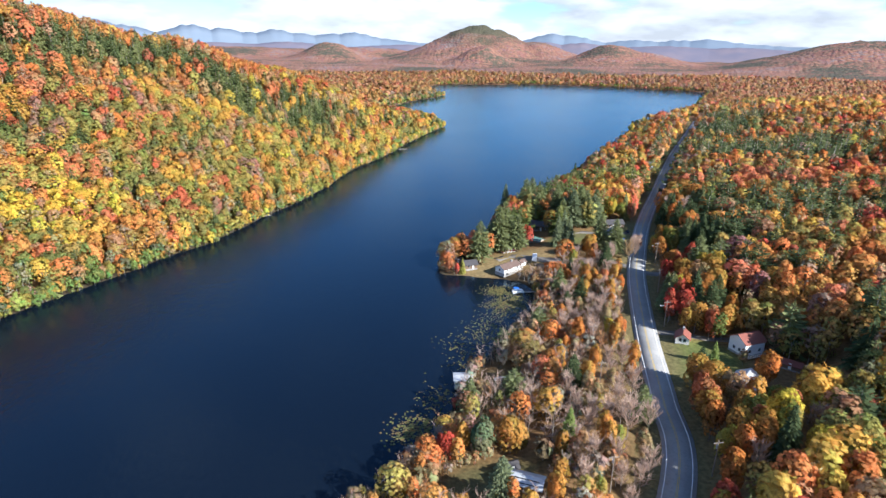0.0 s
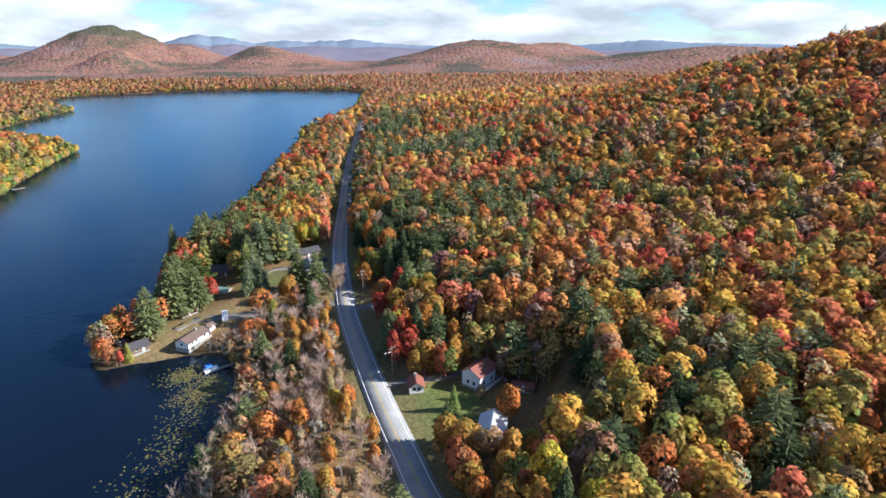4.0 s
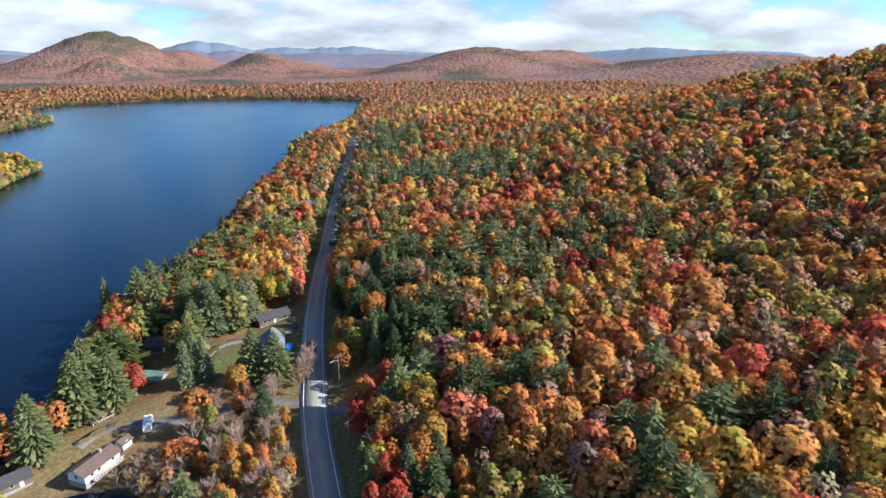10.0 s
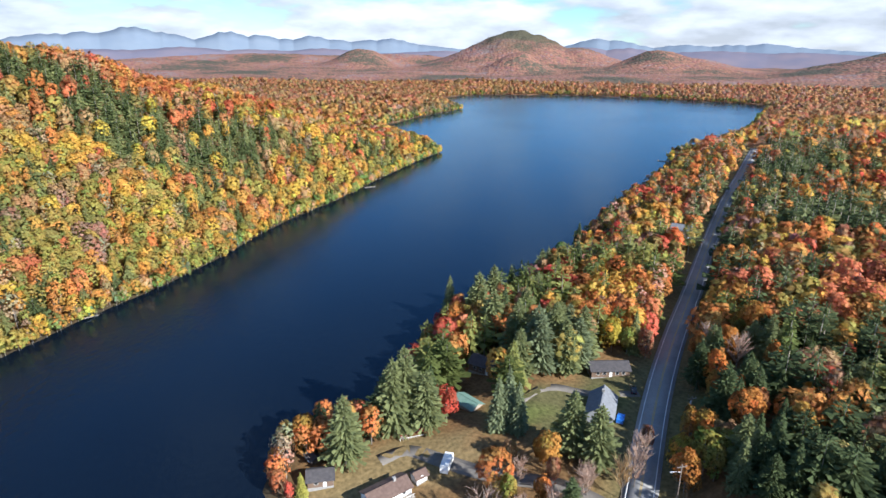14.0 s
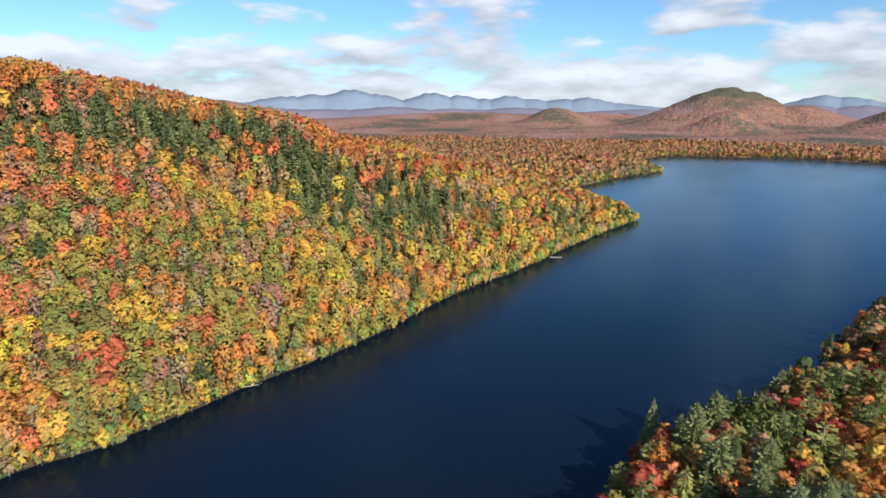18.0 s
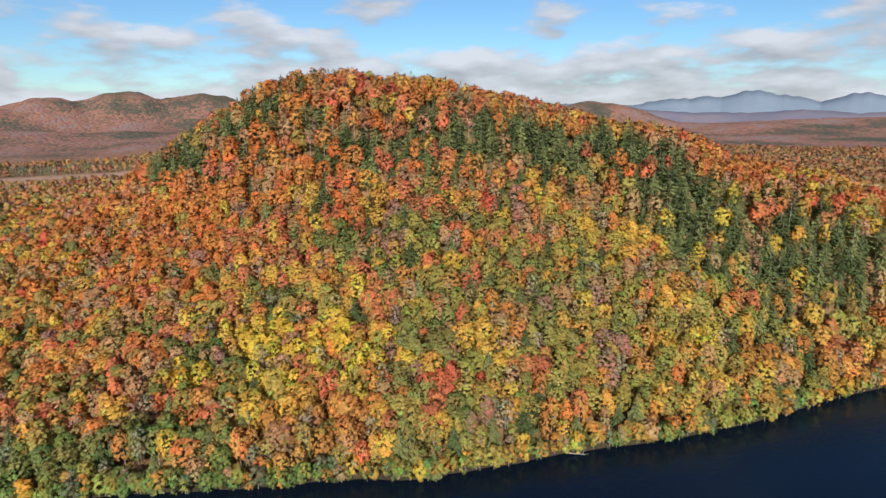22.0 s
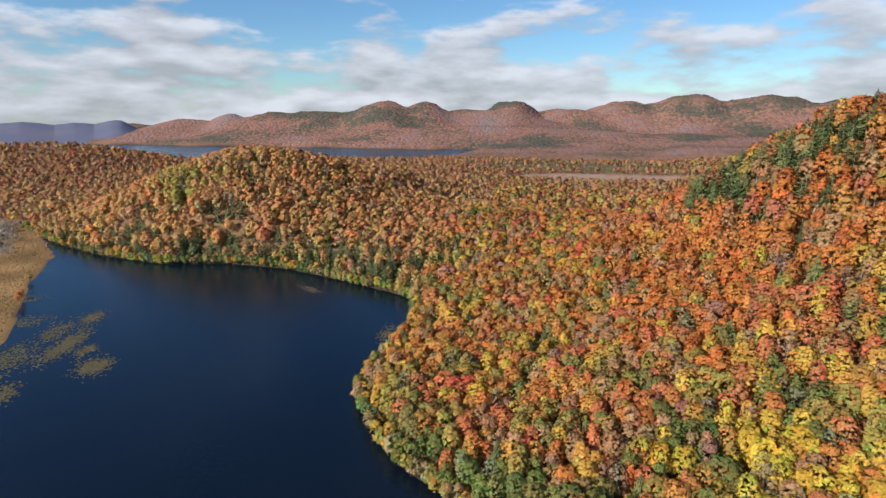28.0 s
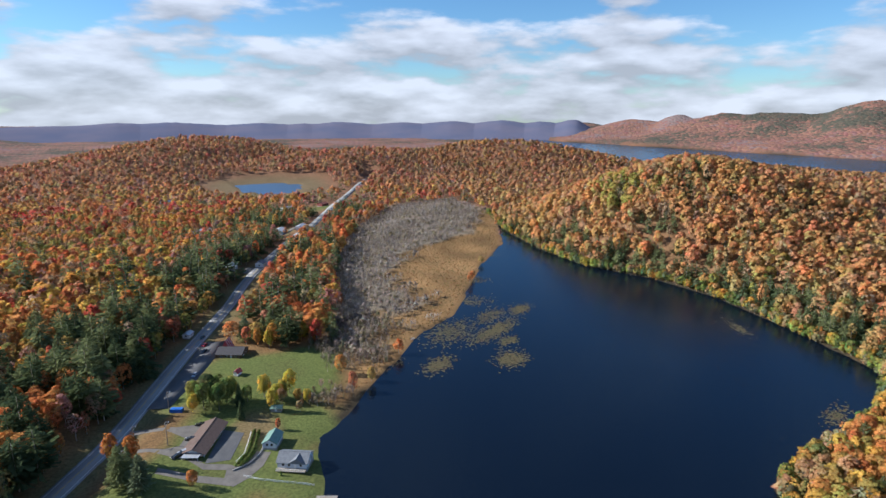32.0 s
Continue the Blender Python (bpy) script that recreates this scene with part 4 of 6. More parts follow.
        lot, pure = np.where(chosen, names.index(name), lot), pure | chosen
    kind = r.randint(0, 5, n)
    kind = np.where(green, np.where(west & (r.uniform(0, 1, n) < 0.7), 5, 5 + r.randint(0, 3, n)), kind)
    bare = (~green) & (r.uniform(0, 1, n) < np.where(west, 0.07, 0.08))
    kind = np.where(bare, 8, kind)
    hue = hues[lot] * r.uniform(0.8, 1.15, (n, 1)) * r.uniform(0.93, 1.07, (n, 3))
    common_or_hazed = np.where(west[:, None], np.where(((g + 14 * soft > 66) | (y < 300))[:, None], (0.52, 0.29, 0.12), (0.46, 0.33, 0.11)), (0.54, 0.275, 0.10))
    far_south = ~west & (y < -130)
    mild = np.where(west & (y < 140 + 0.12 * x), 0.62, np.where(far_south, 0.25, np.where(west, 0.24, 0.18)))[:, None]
    common_or_hazed = np.where((west & (y < 140 + 0.12 * x))[:, None], (0.62, 0.39, 0.175), common_or_hazed)
    common_or_hazed = np.where(far_south[:, None], (0.48, 0.235, 0.105), common_or_hazed)
    # far trees fade to a muted tint with distance: haze painted into leaves
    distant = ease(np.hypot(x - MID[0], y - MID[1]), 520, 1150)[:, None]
    common_or_hazed = common_or_hazed + (np.array((0.40, 0.225, 0.14)) - common_or_hazed) * distant
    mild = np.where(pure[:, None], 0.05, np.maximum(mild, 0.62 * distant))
    hue = hue * (1 - mild) + common_or_hazed * mild
    needle = hues[[names.index("spruce"), names.index("pine")]][r.randint(0, 2, n)] * r.uniform(0.8, 1.2, (n, 1))
    # needles of the north-eastern strip: paler olive, sunlight painted into their hue
    sun_tinted = ~west & (y > 296) & (y < 500) & (x < 150)
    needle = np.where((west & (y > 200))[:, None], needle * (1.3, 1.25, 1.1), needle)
    needle = np.where(sun_tinted[:, None], needle * (1.45, 1.35, 0.95), needle)
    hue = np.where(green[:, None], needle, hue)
    hue = np.where(bare[:, None], np.array((0.38, 0.30, 0.25)) * r.uniform(0.8, 1.2, (n, 1)) * 0.55 + hue * 0.45, hue)
    tall = ~west & (y < 60) & (y > -320)
    height = np.where(green, np.where(tall, r.uniform(18, 26, n), np.where(west, r.uniform(12.5, 17.5, n), r.uniform(13.5, 20.5, n))), np.where(west, r.uniform(13, 16.8, n), r.uniform(10.5, 16.0, n))) * np.where(shore < 7, 0.6 + 0.05 * shore, 1.0)
    # the east gets extra blue: haze and sky fill put into leaf colour
    hue = np.minimum(np.where(green[:, None], hue * 0.82, np.where(west[:, None], hue * (1.17, 1.09, 1.12), hue * (1.21, 1.12, 1.3))), 0.76)
    return kind, hue, height * (1 - 0.15 * low_land(x, y))


def shape_set(clumps, size, tiers, per, seed, sprays, limbs, spread=0.27, fan=0.3):
    s = [broadleaf(seed, clumps * 3 // 4, size * 0.85, spread * 0.72, 0.10, 0.4, limbs)]
    s += [broadleaf(seed + k, clumps, size * (1.0 if k % 2 else 0.9), spread + 0.03 * (k % 3), 0.06 + 0.04 * k, 0.3, limbs) for k in range(1, 5)]
    s += [conifer(seed + 20, tiers, per, 0.23, 0.06, 0.5, 0.3, 0.75, fan), conifer(seed + 21, max(4, tiers * 3 // 4), per, 0.24, 0.18, -0.05, 0.45, 0.6, fan), conifer(seed + 22, max(4, tiers * 3 // 4), per, 0.27, 0.14, 0.0, 0.45, 0.65, fan)]
    s += [broadleaf(seed + 30, clumps * 2 // 3, size * 0.7, 0.24, 0.2, 0.6, 2 * limbs), leafless(seed + 31, sprays * 4, 0.24, limbs, fan * 0.06)]
    return [as_faces(k, 1.0 if j < 5 or j == 8 else 0.0) for j, k in enumerate(s)]


NEAR, FINE, MIDDLE, DISTANT = shape_set(290, 0.041, 33, 20, 100, 46, 4, 0.255, 0.09), shape_set(165, 0.054, 18, 13, 150, 30, 2, 0.26, 0.16), shape_set(84, 0.078, 13, 11, 200, 18, 0, 0.27, 0.2), shape_set(20, 0.17, 6, 5, 300, 8, 0, 0.33, 0.34)


def far_from_track(x, y):
    return np.sqrt(np.min([(x - a) ** 2 + (y - b) ** 2 for a, b in TRACK], axis=0))


def grow(name, shapes, region, step, lo, hi, seed, label, keep=None):
    x, y = scattered(*region, step, seed)
    d = far_from_track(x, y)
    ok = (d >= lo) & (d < hi)
    x, y = x[ok], y[ok]
    ok = plots_clear(x, y)
    if keep is not None:
        ok &= keep(x, y)
    x, y = x[ok], y[ok]
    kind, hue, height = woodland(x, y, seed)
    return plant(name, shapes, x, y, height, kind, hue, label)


def west_side(x, y):
    return x < np.interp(y, SIDE_Y, SIDE_X)


def behind_crest(x, y):
    """The western hill's slope that faces away from the lake."""
    return (y > 285) & (x < np.interp(y, (285, 350, 457, 560, 680, 800), (-450, -405, -365, -310, -235, -160)))


def east_side(x, y):
    return ~west_side(x, y)


AUTUMN = "autumn forest in yellow, orange, red and green on a steep hillside"
ROADSIDE = "autumn forest in orange, rust and dark green beside the road"
STRETCH = []


def grow_single(region, step, seed):
    """The trees along the stretch of road and shore nearest the way, kept for single trees; the rest of that stretch is woodland."""
    x, y = scattered(*region, step, seed)
    ok = plots_clear(x, y) & east_side(x, y) & (far_from_track(x, y) < 230)
    x, y = x[ok], y[ok]
    kind, hue, height = woodland(x, y, seed)
    rd, _ = line_distance(ROAD_LINE[::2], x, y)
    rank = np.where((y > 105) & (y < 335), rd, 1e6)
    # scrub between the road and the shallow bay: bare grey and brown
    scrub = (x < np.interp(y, (100, 250, 330), (50, 85, 100))) & (y < 262)
    r = np.random.RandomState(seed + 1)
    grey = scrub & (r.uniform(0, 1, len(x)) < 0.46)
    kind = np.where(grey, 9, kind)
    hue = np.where(grey[:, None], np.array(HUES["twig"]) * r.uniform(0.8, 1.15, (len(x), 1)), hue)
    height = np.where(scrub, height * 0.75, height)
    kind = np.where(scrub & (kind < 5), 2 * (kind % 2), kind)
    single = np.argsort(rank)[:240]
    STRETCH.append((x[single], y[single], height[single], kind[single], hue[single]))
    rest = np.setdiff1d(np.arange(len(x)), single)
    close = far_from_track(x[rest], y[rest]) < 115
    for shapes, some in ((NEAR, rest[close]), (FINE, rest[~close])):
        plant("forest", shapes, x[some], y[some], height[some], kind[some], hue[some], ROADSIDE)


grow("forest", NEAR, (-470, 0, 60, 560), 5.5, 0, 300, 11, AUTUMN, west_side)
grow_single((-60, 340, 60, 480), 5.7, 12)
grow("forest", NEAR, (-180, 60, -260, 60), 7.0, 0, 175, 18, ROADSIDE, east_side)
grow("forest", MIDDLE, (-470, 340, -640, 60), 8.2, 0, 640, 17, ROADSIDE, lambda x, y: east_side(x, y) & ((far_from_track(x, y) > 175) | (y < -260) | (x > 60) | (x < -180)) & (far_from_track(x, y) < np.where(y < -250, 640, 330)))
grow("forest", FINE, (-520, 0, -40, 720), 6.4, 300, 440, 19, AUTUMN, lambda x, y: west_side(x, y) & ~behind_crest(x, y))
grow("forest", MIDDLE, (-900, 100, -640, 900), 7.8, 300, 640, 13, AUTUMN, lambda x, y: west_side(x, y) & ~behind_crest(x, y) & ((far_from_track(x, y) >= 440) | (y < -40) | (y > 720) | (x < -520)))
grow("forest", DISTANT, (-900, 0, 240, 900), 10.0, 300, 640, 20, "autumn forest on the far slope of the hill", lambda x, y: west_side(x, y) & behind_crest(x, y))
grow("forest", MIDDLE, (-560, 640, -560, 760), 7.6, 230, 560, 14, ROADSIDE, lambda x, y: east_side(x, y) & ((y > 60) | (far_from_track(x, y) > 330)) & (y > -250) & ((y > 20) | (x < 240)))
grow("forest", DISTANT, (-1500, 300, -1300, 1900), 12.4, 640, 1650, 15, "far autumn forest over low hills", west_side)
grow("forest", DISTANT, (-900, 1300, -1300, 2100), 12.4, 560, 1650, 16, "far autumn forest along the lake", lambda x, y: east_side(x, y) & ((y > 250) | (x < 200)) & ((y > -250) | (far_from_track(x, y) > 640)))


# ---- bushes that hang over the water's edge ----
def shore_fringe(line, step, seed, size, label, shapes=MIDDLE, reach=700):
    r = np.random.RandomState(seed)
    p = glide(np.array(line, float), step)
    x, y = p[:, 0] + r.uniform(-2.0, 2.0, len(p)), p[:, 1] + r.uniform(-2.0, 2.0, len(p))
    d = edge_distance(LAKE, x, y)
    ok = (d > -2.2) & (far_from_track(x, y) < reach) & (open_ness(x, y) < 0.3)
    for hx, hy, hr in HOUSES:
        ok &= np.hypot(x - hx, y - hy) > hr
    x, y = x[ok], y[ok]
    names = ["olive", "green", "green", "olive", "gold", "amber", "sage", "tan"]
    hue = np.array([HUES[k] for k in names])[r.randint(0, len(names), len(x))] * r.uniform(0.8, 1.2, (len(x), 1))
    return plant("shore_bushes", shapes, x, y, r.uniform(0.6, 1.1, len(x)) * size, r.randint(0, 5, len(x)), hue, label, 0.8)


shore_fringe(WEST_SHORE[2:30], 1.6, 51, 9.0, "olive and golden bushes overhanging the lake's western bank")
shore_fringe(EAST_SHORE[5:19], 3.0, 52, 7.0, "green and golden bushes along the eastern bank")
shore_fringe(WEST_SHORE[23:] + EAST_SHORE[:7], 5.0, 53, 11.0, "distant trees along the lake's far shore", DISTANT, 2200)
shore_fringe(WEST_SHORE[:9], 3.0, 54, 9.0, "bushes round the back bay", MIDDLE, 900)


# ---- road ----
def ribbon(name, line, off, width, lift, mat, parent=None, dash=None):
    """A strip that follows a line at that offset to its right."""
    d = np.gradient(line[:, :2], axis=0)
    d /= np.linalg.norm(d, axis=1, keepdims=True)
    side = np.c_[d[:, 1], -d[:, 0]]
    a, b = line[:, :2] + side * (off - width / 2), line[:, :2] + side * (off + width / 2)
    z = line[:, 2:] + lift
    n = len(line)
    v = np.vstack([np.c_[a, z], np.c_[b, z], np.c_[a, z - 0.3], np.c_[b, z - 0.3]])
    i = np.arange(n - 1)
    q = [np.stack([i, i + n, i + n + 1, i + 1], -1)]
    if lift < 0.01:
        q += [np.stack([i + 2 * n, i, i + 1, i + 2 * n + 1], -1), np.stack([i + n, i + 3 * n, i + 3 * n + 1, i + n + 1], -1)]
    ob = new(name, quad_mesh(name, v, np.vstack(q), [mat]))
    ob.parent = parent
    return ob


ASPHALT = plain("asphalt", (0.23, 0.23, 0.23), (0.30, 0.295, 0.285), 0.15, 0.85, depth=0.01)
TARMAC = plain("old_tarmac", (0.085, 0.085, 0.09), (0.13, 0.125, 0.12), 0.2, 0.9, depth=0.02)
GRAVEL = plain("gravel", (0.13, 0.115, 0.10), (0.19, 0.17, 0.145), 0.3, 0.95, depth=0.03)
PAINT_WHITE = plain("road_paint", (0.62, 0.62, 0.6), (0.75, 0.75, 0.72), 0.5, 0.7)
PAINT_YELLOW = plain("yellow_paint", (0.50, 0.33, 0.05), (0.58, 0.40, 0.08), 0.5, 0.7)
FINE_ROAD = glide(ROAD, 2.0)
road = tagged(ribbon("road", FINE_ROAD, 0, 8.4, 0.0, ASPHALT), "grey asphalt highway with white edge lines and a yellow centre line", "road", kind="structure")
for o in (-3.1, 3.1):
    tagged(ribbon("edge_line", FINE_ROAD, o, 0.22, 0.012, PAINT_WHITE, road))
for o in (-0.16, 0.16):
    tagged(ribbon("centre_line", FINE_ROAD, o, 0.12, 0.012, PAINT_YELLOW, road))


# ---- things: helpers ----
class Shape:
    """Corners and faces of one part, in its thing's own metres."""

    def __init__(self):
        self.v, self.f = [], []

    def add(self, verts, faces):
        n = len(self.v)
        self.v += [tuple(p) for p in verts]
        self.f += [tuple(i + n for i in q) for q in faces]
        return self

    def box(self, x0, x1, y0, y1, z0, z1, taper=0.0):
        a, b, c, d = x0 + taper, x1 - taper, y0 + taper, y1 - taper
        return self.add([(x0, y0, z0), (x1, y0, z0), (x1, y1, z0), (x0, y1, z0), (a, c, z1), (b, c, z1), (b, d, z1), (a, d, z1)],
                        [(3, 2, 1, 0), (4, 5, 6, 7), (0, 1, 5, 4), (1, 2, 6, 5), (2, 3, 7, 6), (3, 0, 4, 7)])

    def prism(self, outline, y0, y1):
        """An outline of (x, z), drawn out from y0 to y1."""
        n = len(outline)
        self.add([(x, y0, z) for x, z in outline] + [(x, y1, z) for x, z in outline],
                 [tuple(range(n)), tuple(range(2 * n - 1, n - 1, -1))] + [((i + 1) % n, i, i + n, (i + 1) % n + n) for i in range(n)])
        return self

    def rod(self, a, b, ra, rb=None, sides=6):
        rb = ra if rb is None else rb
        a, b = Vector(a), Vector(b)
        d = (b - a).normalized()
        s = d.orthogonal().normalized()
        t = d.cross(s)
        ring = [(s * math.cos(6.2832 * k / sides) + t * math.sin(6.2832 * k / sides)) for k in range(sides)]
        self.add([a + r * ra for r in ring] + [b + r * rb for r in ring],
                 [tuple(range(sides - 1, -1, -1)), tuple(range(sides, 2 * sides))] + [(k, (k + 1) % sides, (k + 1) % sides + sides, k + sides) for k in range(sides)])
        return self

    def mesh(self, name, mat):
        me = bpy.data.meshes.new(name)
        me.from_pydata(self.v, [], self.f)
        me.materials.append(mat)
        me.update()
        return me


def part(name, shape, mat, parent, label=""):
    """One mesh under a thing or under a part."""
    ob = new(name, shape.mesh(name, mat) if isinstance(shape, Shape) else shape)
    ob.parent = parent
    if label:
        ob["label"] = label
    return ob


def thing(name, x, y, turn, label, category, group="", z=None, sink=0.0):
    """An Empty at a thing's base on the ground."""
    ob = new(name)
    ob.empty_display_size = 0.5
    ob.matrix_basis = pose(x, y, (float(ground_at(x, y)) if z is None else z) - sink, 0, 0, turn)
    return tagged(ob, label, category, group)


WHITE = plain("white_siding", (0.72, 0.72, 0.70), (0.80, 0.79, 0.76), 0.8, 0.6, stretch=(1, 1, 8))
GREY_SIDING = plain("grey_siding", (0.30, 0.31, 0.33), (0.38, 0.39, 0.40), 0.8, 0.7, stretch=(1, 1, 8))
PALE_BLUE = plain("pale_blue_siding", (0.52, 0.58, 0.64), (0.62, 0.66, 0.70), 0.8, 0.6, stretch=(1, 1, 8))
DARK_RED = plain("red_siding", (0.20, 0.035, 0.03), (0.28, 0.05, 0.04), 0.8, 0.7, stretch=(1, 1, 8))
BROWN_SIDING = plain("brown_siding", (0.13, 0.085, 0.06), (0.19, 0.13, 0.09), 0.8, 0.8, stretch=(1, 1, 8))
ROOF_BROWN = plain("brown_shingles", (0.105, 0.066, 0.052), (0.15, 0.10, 0.08), 1.2, 0.9, depth=0.03)
ROOF_GREY = plain("grey_shingles", (0.13, 0.14, 0.155), (0.19, 0.20, 0.215), 1.2, 0.9, depth=0.03)
ROOF_DARK = plain("dark_shingles", (0.045, 0.042, 0.045), (0.075, 0.068, 0.07), 1.2, 0.9, depth=0.03)
ROOF_RUST = plain("rust_metal_roof", (0.19, 0.055, 0.038), (0.25, 0.085, 0.06), 0.9, 0.8, stretch=(3, 3, 0.4))
ROOF_ZINC = plain("pale_metal_roof", (0.46, 0.47, 0.49), (0.58, 0.59, 0.60), 0.9, 0.45, 0.4)
ROOF_GREEN = plain("green_metal_roof", (0.13, 0.23, 0.18), (0.19, 0.29, 0.24), 0.9, 0.5)
ROOF_RED = plain("red_roof", (0.42, 0.05, 0.055), (0.52, 0.09, 0.08), 0.9, 0.6)
WOOD = plain("weathered_boards", (0.27, 0.23, 0.19), (0.36, 0.32, 0.27), 2.0, 0.9, stretch=(1, 6, 1))
TRIM = plain("white_trim", (0.74, 0.74, 0.72), (0.8, 0.8, 0.78), 2.0, 0.6)
STONE = plain("grey_stone", (0.24, 0.23, 0.22), (0.34, 0.33, 0.31), 2.0, 0.9, depth=0.05)
BLUE_TARP = plain("blue_tarp", (0.02, 0.13, 0.50), (0.04, 0.19, 0.62), 1.5, 0.5, depth=0.05)
RUBBER = plain("tyre_rubber", (0.02, 0.02, 0.02), (0.03, 0.03, 0.03), 4.0, 0.9)
POLE_WOOD = plain("pole_wood", (0.20, 0.16, 0.13), (0.28, 0.23, 0.19), 2.0, 0.9, stretch=(1, 1, 0.2))
WIRE = plain("cable", (0.06, 0.06, 0.06), (0.09, 0.09, 0.09), 2.0, 0.6)


def window_glass():
    m, n, l, p = material("window_glass")
    p.inputs["Base Color"].default_value = (0.02, 0.025, 0.03, 1)
    p.inputs["Roughness"].default_value = 0.05
    return m


GLASS = window_glass()


def window(parent, x, y, z, w, h, along):
    """A framed pane on a wall; along: 'x' for a wall that runs along x."""
    s = Shape()
    t = 0.06
    for a, b, c, d in ((-w / 2 - t, w / 2 + t, -t, 0), (-w / 2 - t, w / 2 + t, h, h + t), (-w / 2 - t, -w / 2, 0, h), (w / 2, w / 2 + t, 0, h)):
        s.box(x + a, x + b, y - 0.05, y + 0.05, z + c, z + d) if along == "x" else s.box(x - 0.05, x + 0.05, y + a, y + b, z + c, z + d)
    f = part("window", s, TRIM, parent)
    g = Shape()
    g.box(x - w / 2, x + w / 2, y - 0.035, y + 0.035, z, z + h) if along == "x" else g.box(x - 0.035, x + 0.035, y - w / 2, y + w / 2, z, z + h)
    part("pane", g, GLASS, f)
    return f


def house(name, x, y, turn, length, width, wall, rise, walls, roof, label, category="house", windows=3, ends=1, door=True, chimney=False, eave=0.5, storeys=1, group="", z=None, floor=0.5):
    """A gabled building: plinth, walls, two roof slopes, ridge, framed windows, door and perhaps a chimney. The ridge runs along its length."""
    b = thing(name, x, y, turn, label, category, group, z)
    a, w = length / 2, width / 2
    part("plinth", Shape().box(-a - 0.05, a + 0.05, -w - 0.05, w + 0.05, -1.2, floor), STONE, b)
    body = Shape()
    body.add([(-a, -w, floor), (a, -w, floor), (a, w, floor), (-a, w, floor), (-a, -w, wall), (a, -w, wall), (a, w, wall), (-a, w, wall), (-a, 0, wall + rise), (a, 0, wall + rise)],
             [(0, 1, 5, 4), (2, 3, 7, 6), (1, 2, 6, 9, 5), (3, 0, 4, 8, 7), (4, 5, 9, 8), (6, 7, 8, 9)])
    part("wall", body, walls, b)
    slope = rise / w
    for side in (-1, 1):
        s = Shape()
        o, t = (w + eave), 0.14
        pts = [(-a - eave, 0, wall + rise + 0.02), (a + eave, 0, wall + rise + 0.02), (a + eave, side * o, wall - slope * eave + 0.02), (-a - eave, side * o, wall - slope * eave + 0.02)]
        pts += [(px, py, pz + t) for px, py, pz in pts]
        f = [(0, 1, 2, 3), (7, 6, 5, 4), (0, 4, 5, 1), (1, 5, 6, 2), (2, 6, 7, 3), (3, 7, 4, 0)]
        part("roof_slope", s.add(pts, f if side > 0 else [q[::-1] for q in f]), roof, b)
    part("ridge", Shape().box(-a - eave, a + eave, -0.14, 0.14, wall + rise + 0.10, wall + rise + 0.22), roof, b)
    step = length / (windows + 1)
    for st in range(storeys):
        base = floor + 0.9 + st * 2.6
        if base + 1.0 > wall:
            break
        for side in (-1, 1):
            for k in range(windows):
                if door and side < 0 and st == 0 and k == windows // 2:
                    continue
                window(b, -a + step * (k + 1), side * w, base, 0.95, 1.1, "x")
        for side in (-1, 1):
            for k in range(ends):
                window(b, side * a, -w + width * (k + 1) / (ends + 1), base, 0.95, 1.1, "y")
    if door:
        k = windows // 2
        d = part("door", Shape().box(-a + step * (k + 1) - 0.45, -a + step * (k + 1) + 0.45, -w - 0.05, -w + 0.03, floor, floor + 2.05), TRIM, b)
        part("handle", Shape().rod((-a + step * (k + 1) + 0.32, -w - 0.12, floor + 1.0), (-a + step * (k + 1) + 0.32, -w - 0.05, floor + 1.0), 0.04), WIRE, d)
    if chimney:
        c = part("chimney", Shape().box(a * 0.35, a * 0.35 + 0.7, -0.35, 0.35, wall + rise * 0.5, wall + rise + 0.9), STONE, b)
        part("cap", Shape().box(a * 0.35 - 0.08, a * 0.35 + 0.78, -0.43, 0.43, wall + rise + 0.9, wall + rise + 1.0), STONE, c)
    return b


def deck(parent, x0, x1, y0, y1, z, rail=True):
    n = max(3, int((y1 - y0) / 0.4))
    d = part("deck", Shape().box(x0, x1, y0, y1, z - 0.2, z - 0.05), WOOD, parent)
    for k in range(n):
        u = (y1 - y0) / n
        part("plank", Shape().box(x0, x1, y0 + k * u + 0.02, y0 + (k + 1) * u - 0.02, z - 0.05, z), WOOD, d)
    if rail:
        r = part("railing", Shape().box(x0, x1, y0, y0 + 0.08, z + 0.9, z + 1.0), TRIM, parent)
        for k in range(int((x1 - x0) / 0.8) + 1):
            part("baluster", Shape().box(x0 + k * 0.8, x0 + k * 0.8 + 0.1, y0, y0 + 0.08, z, z + 0.9), TRIM, r)


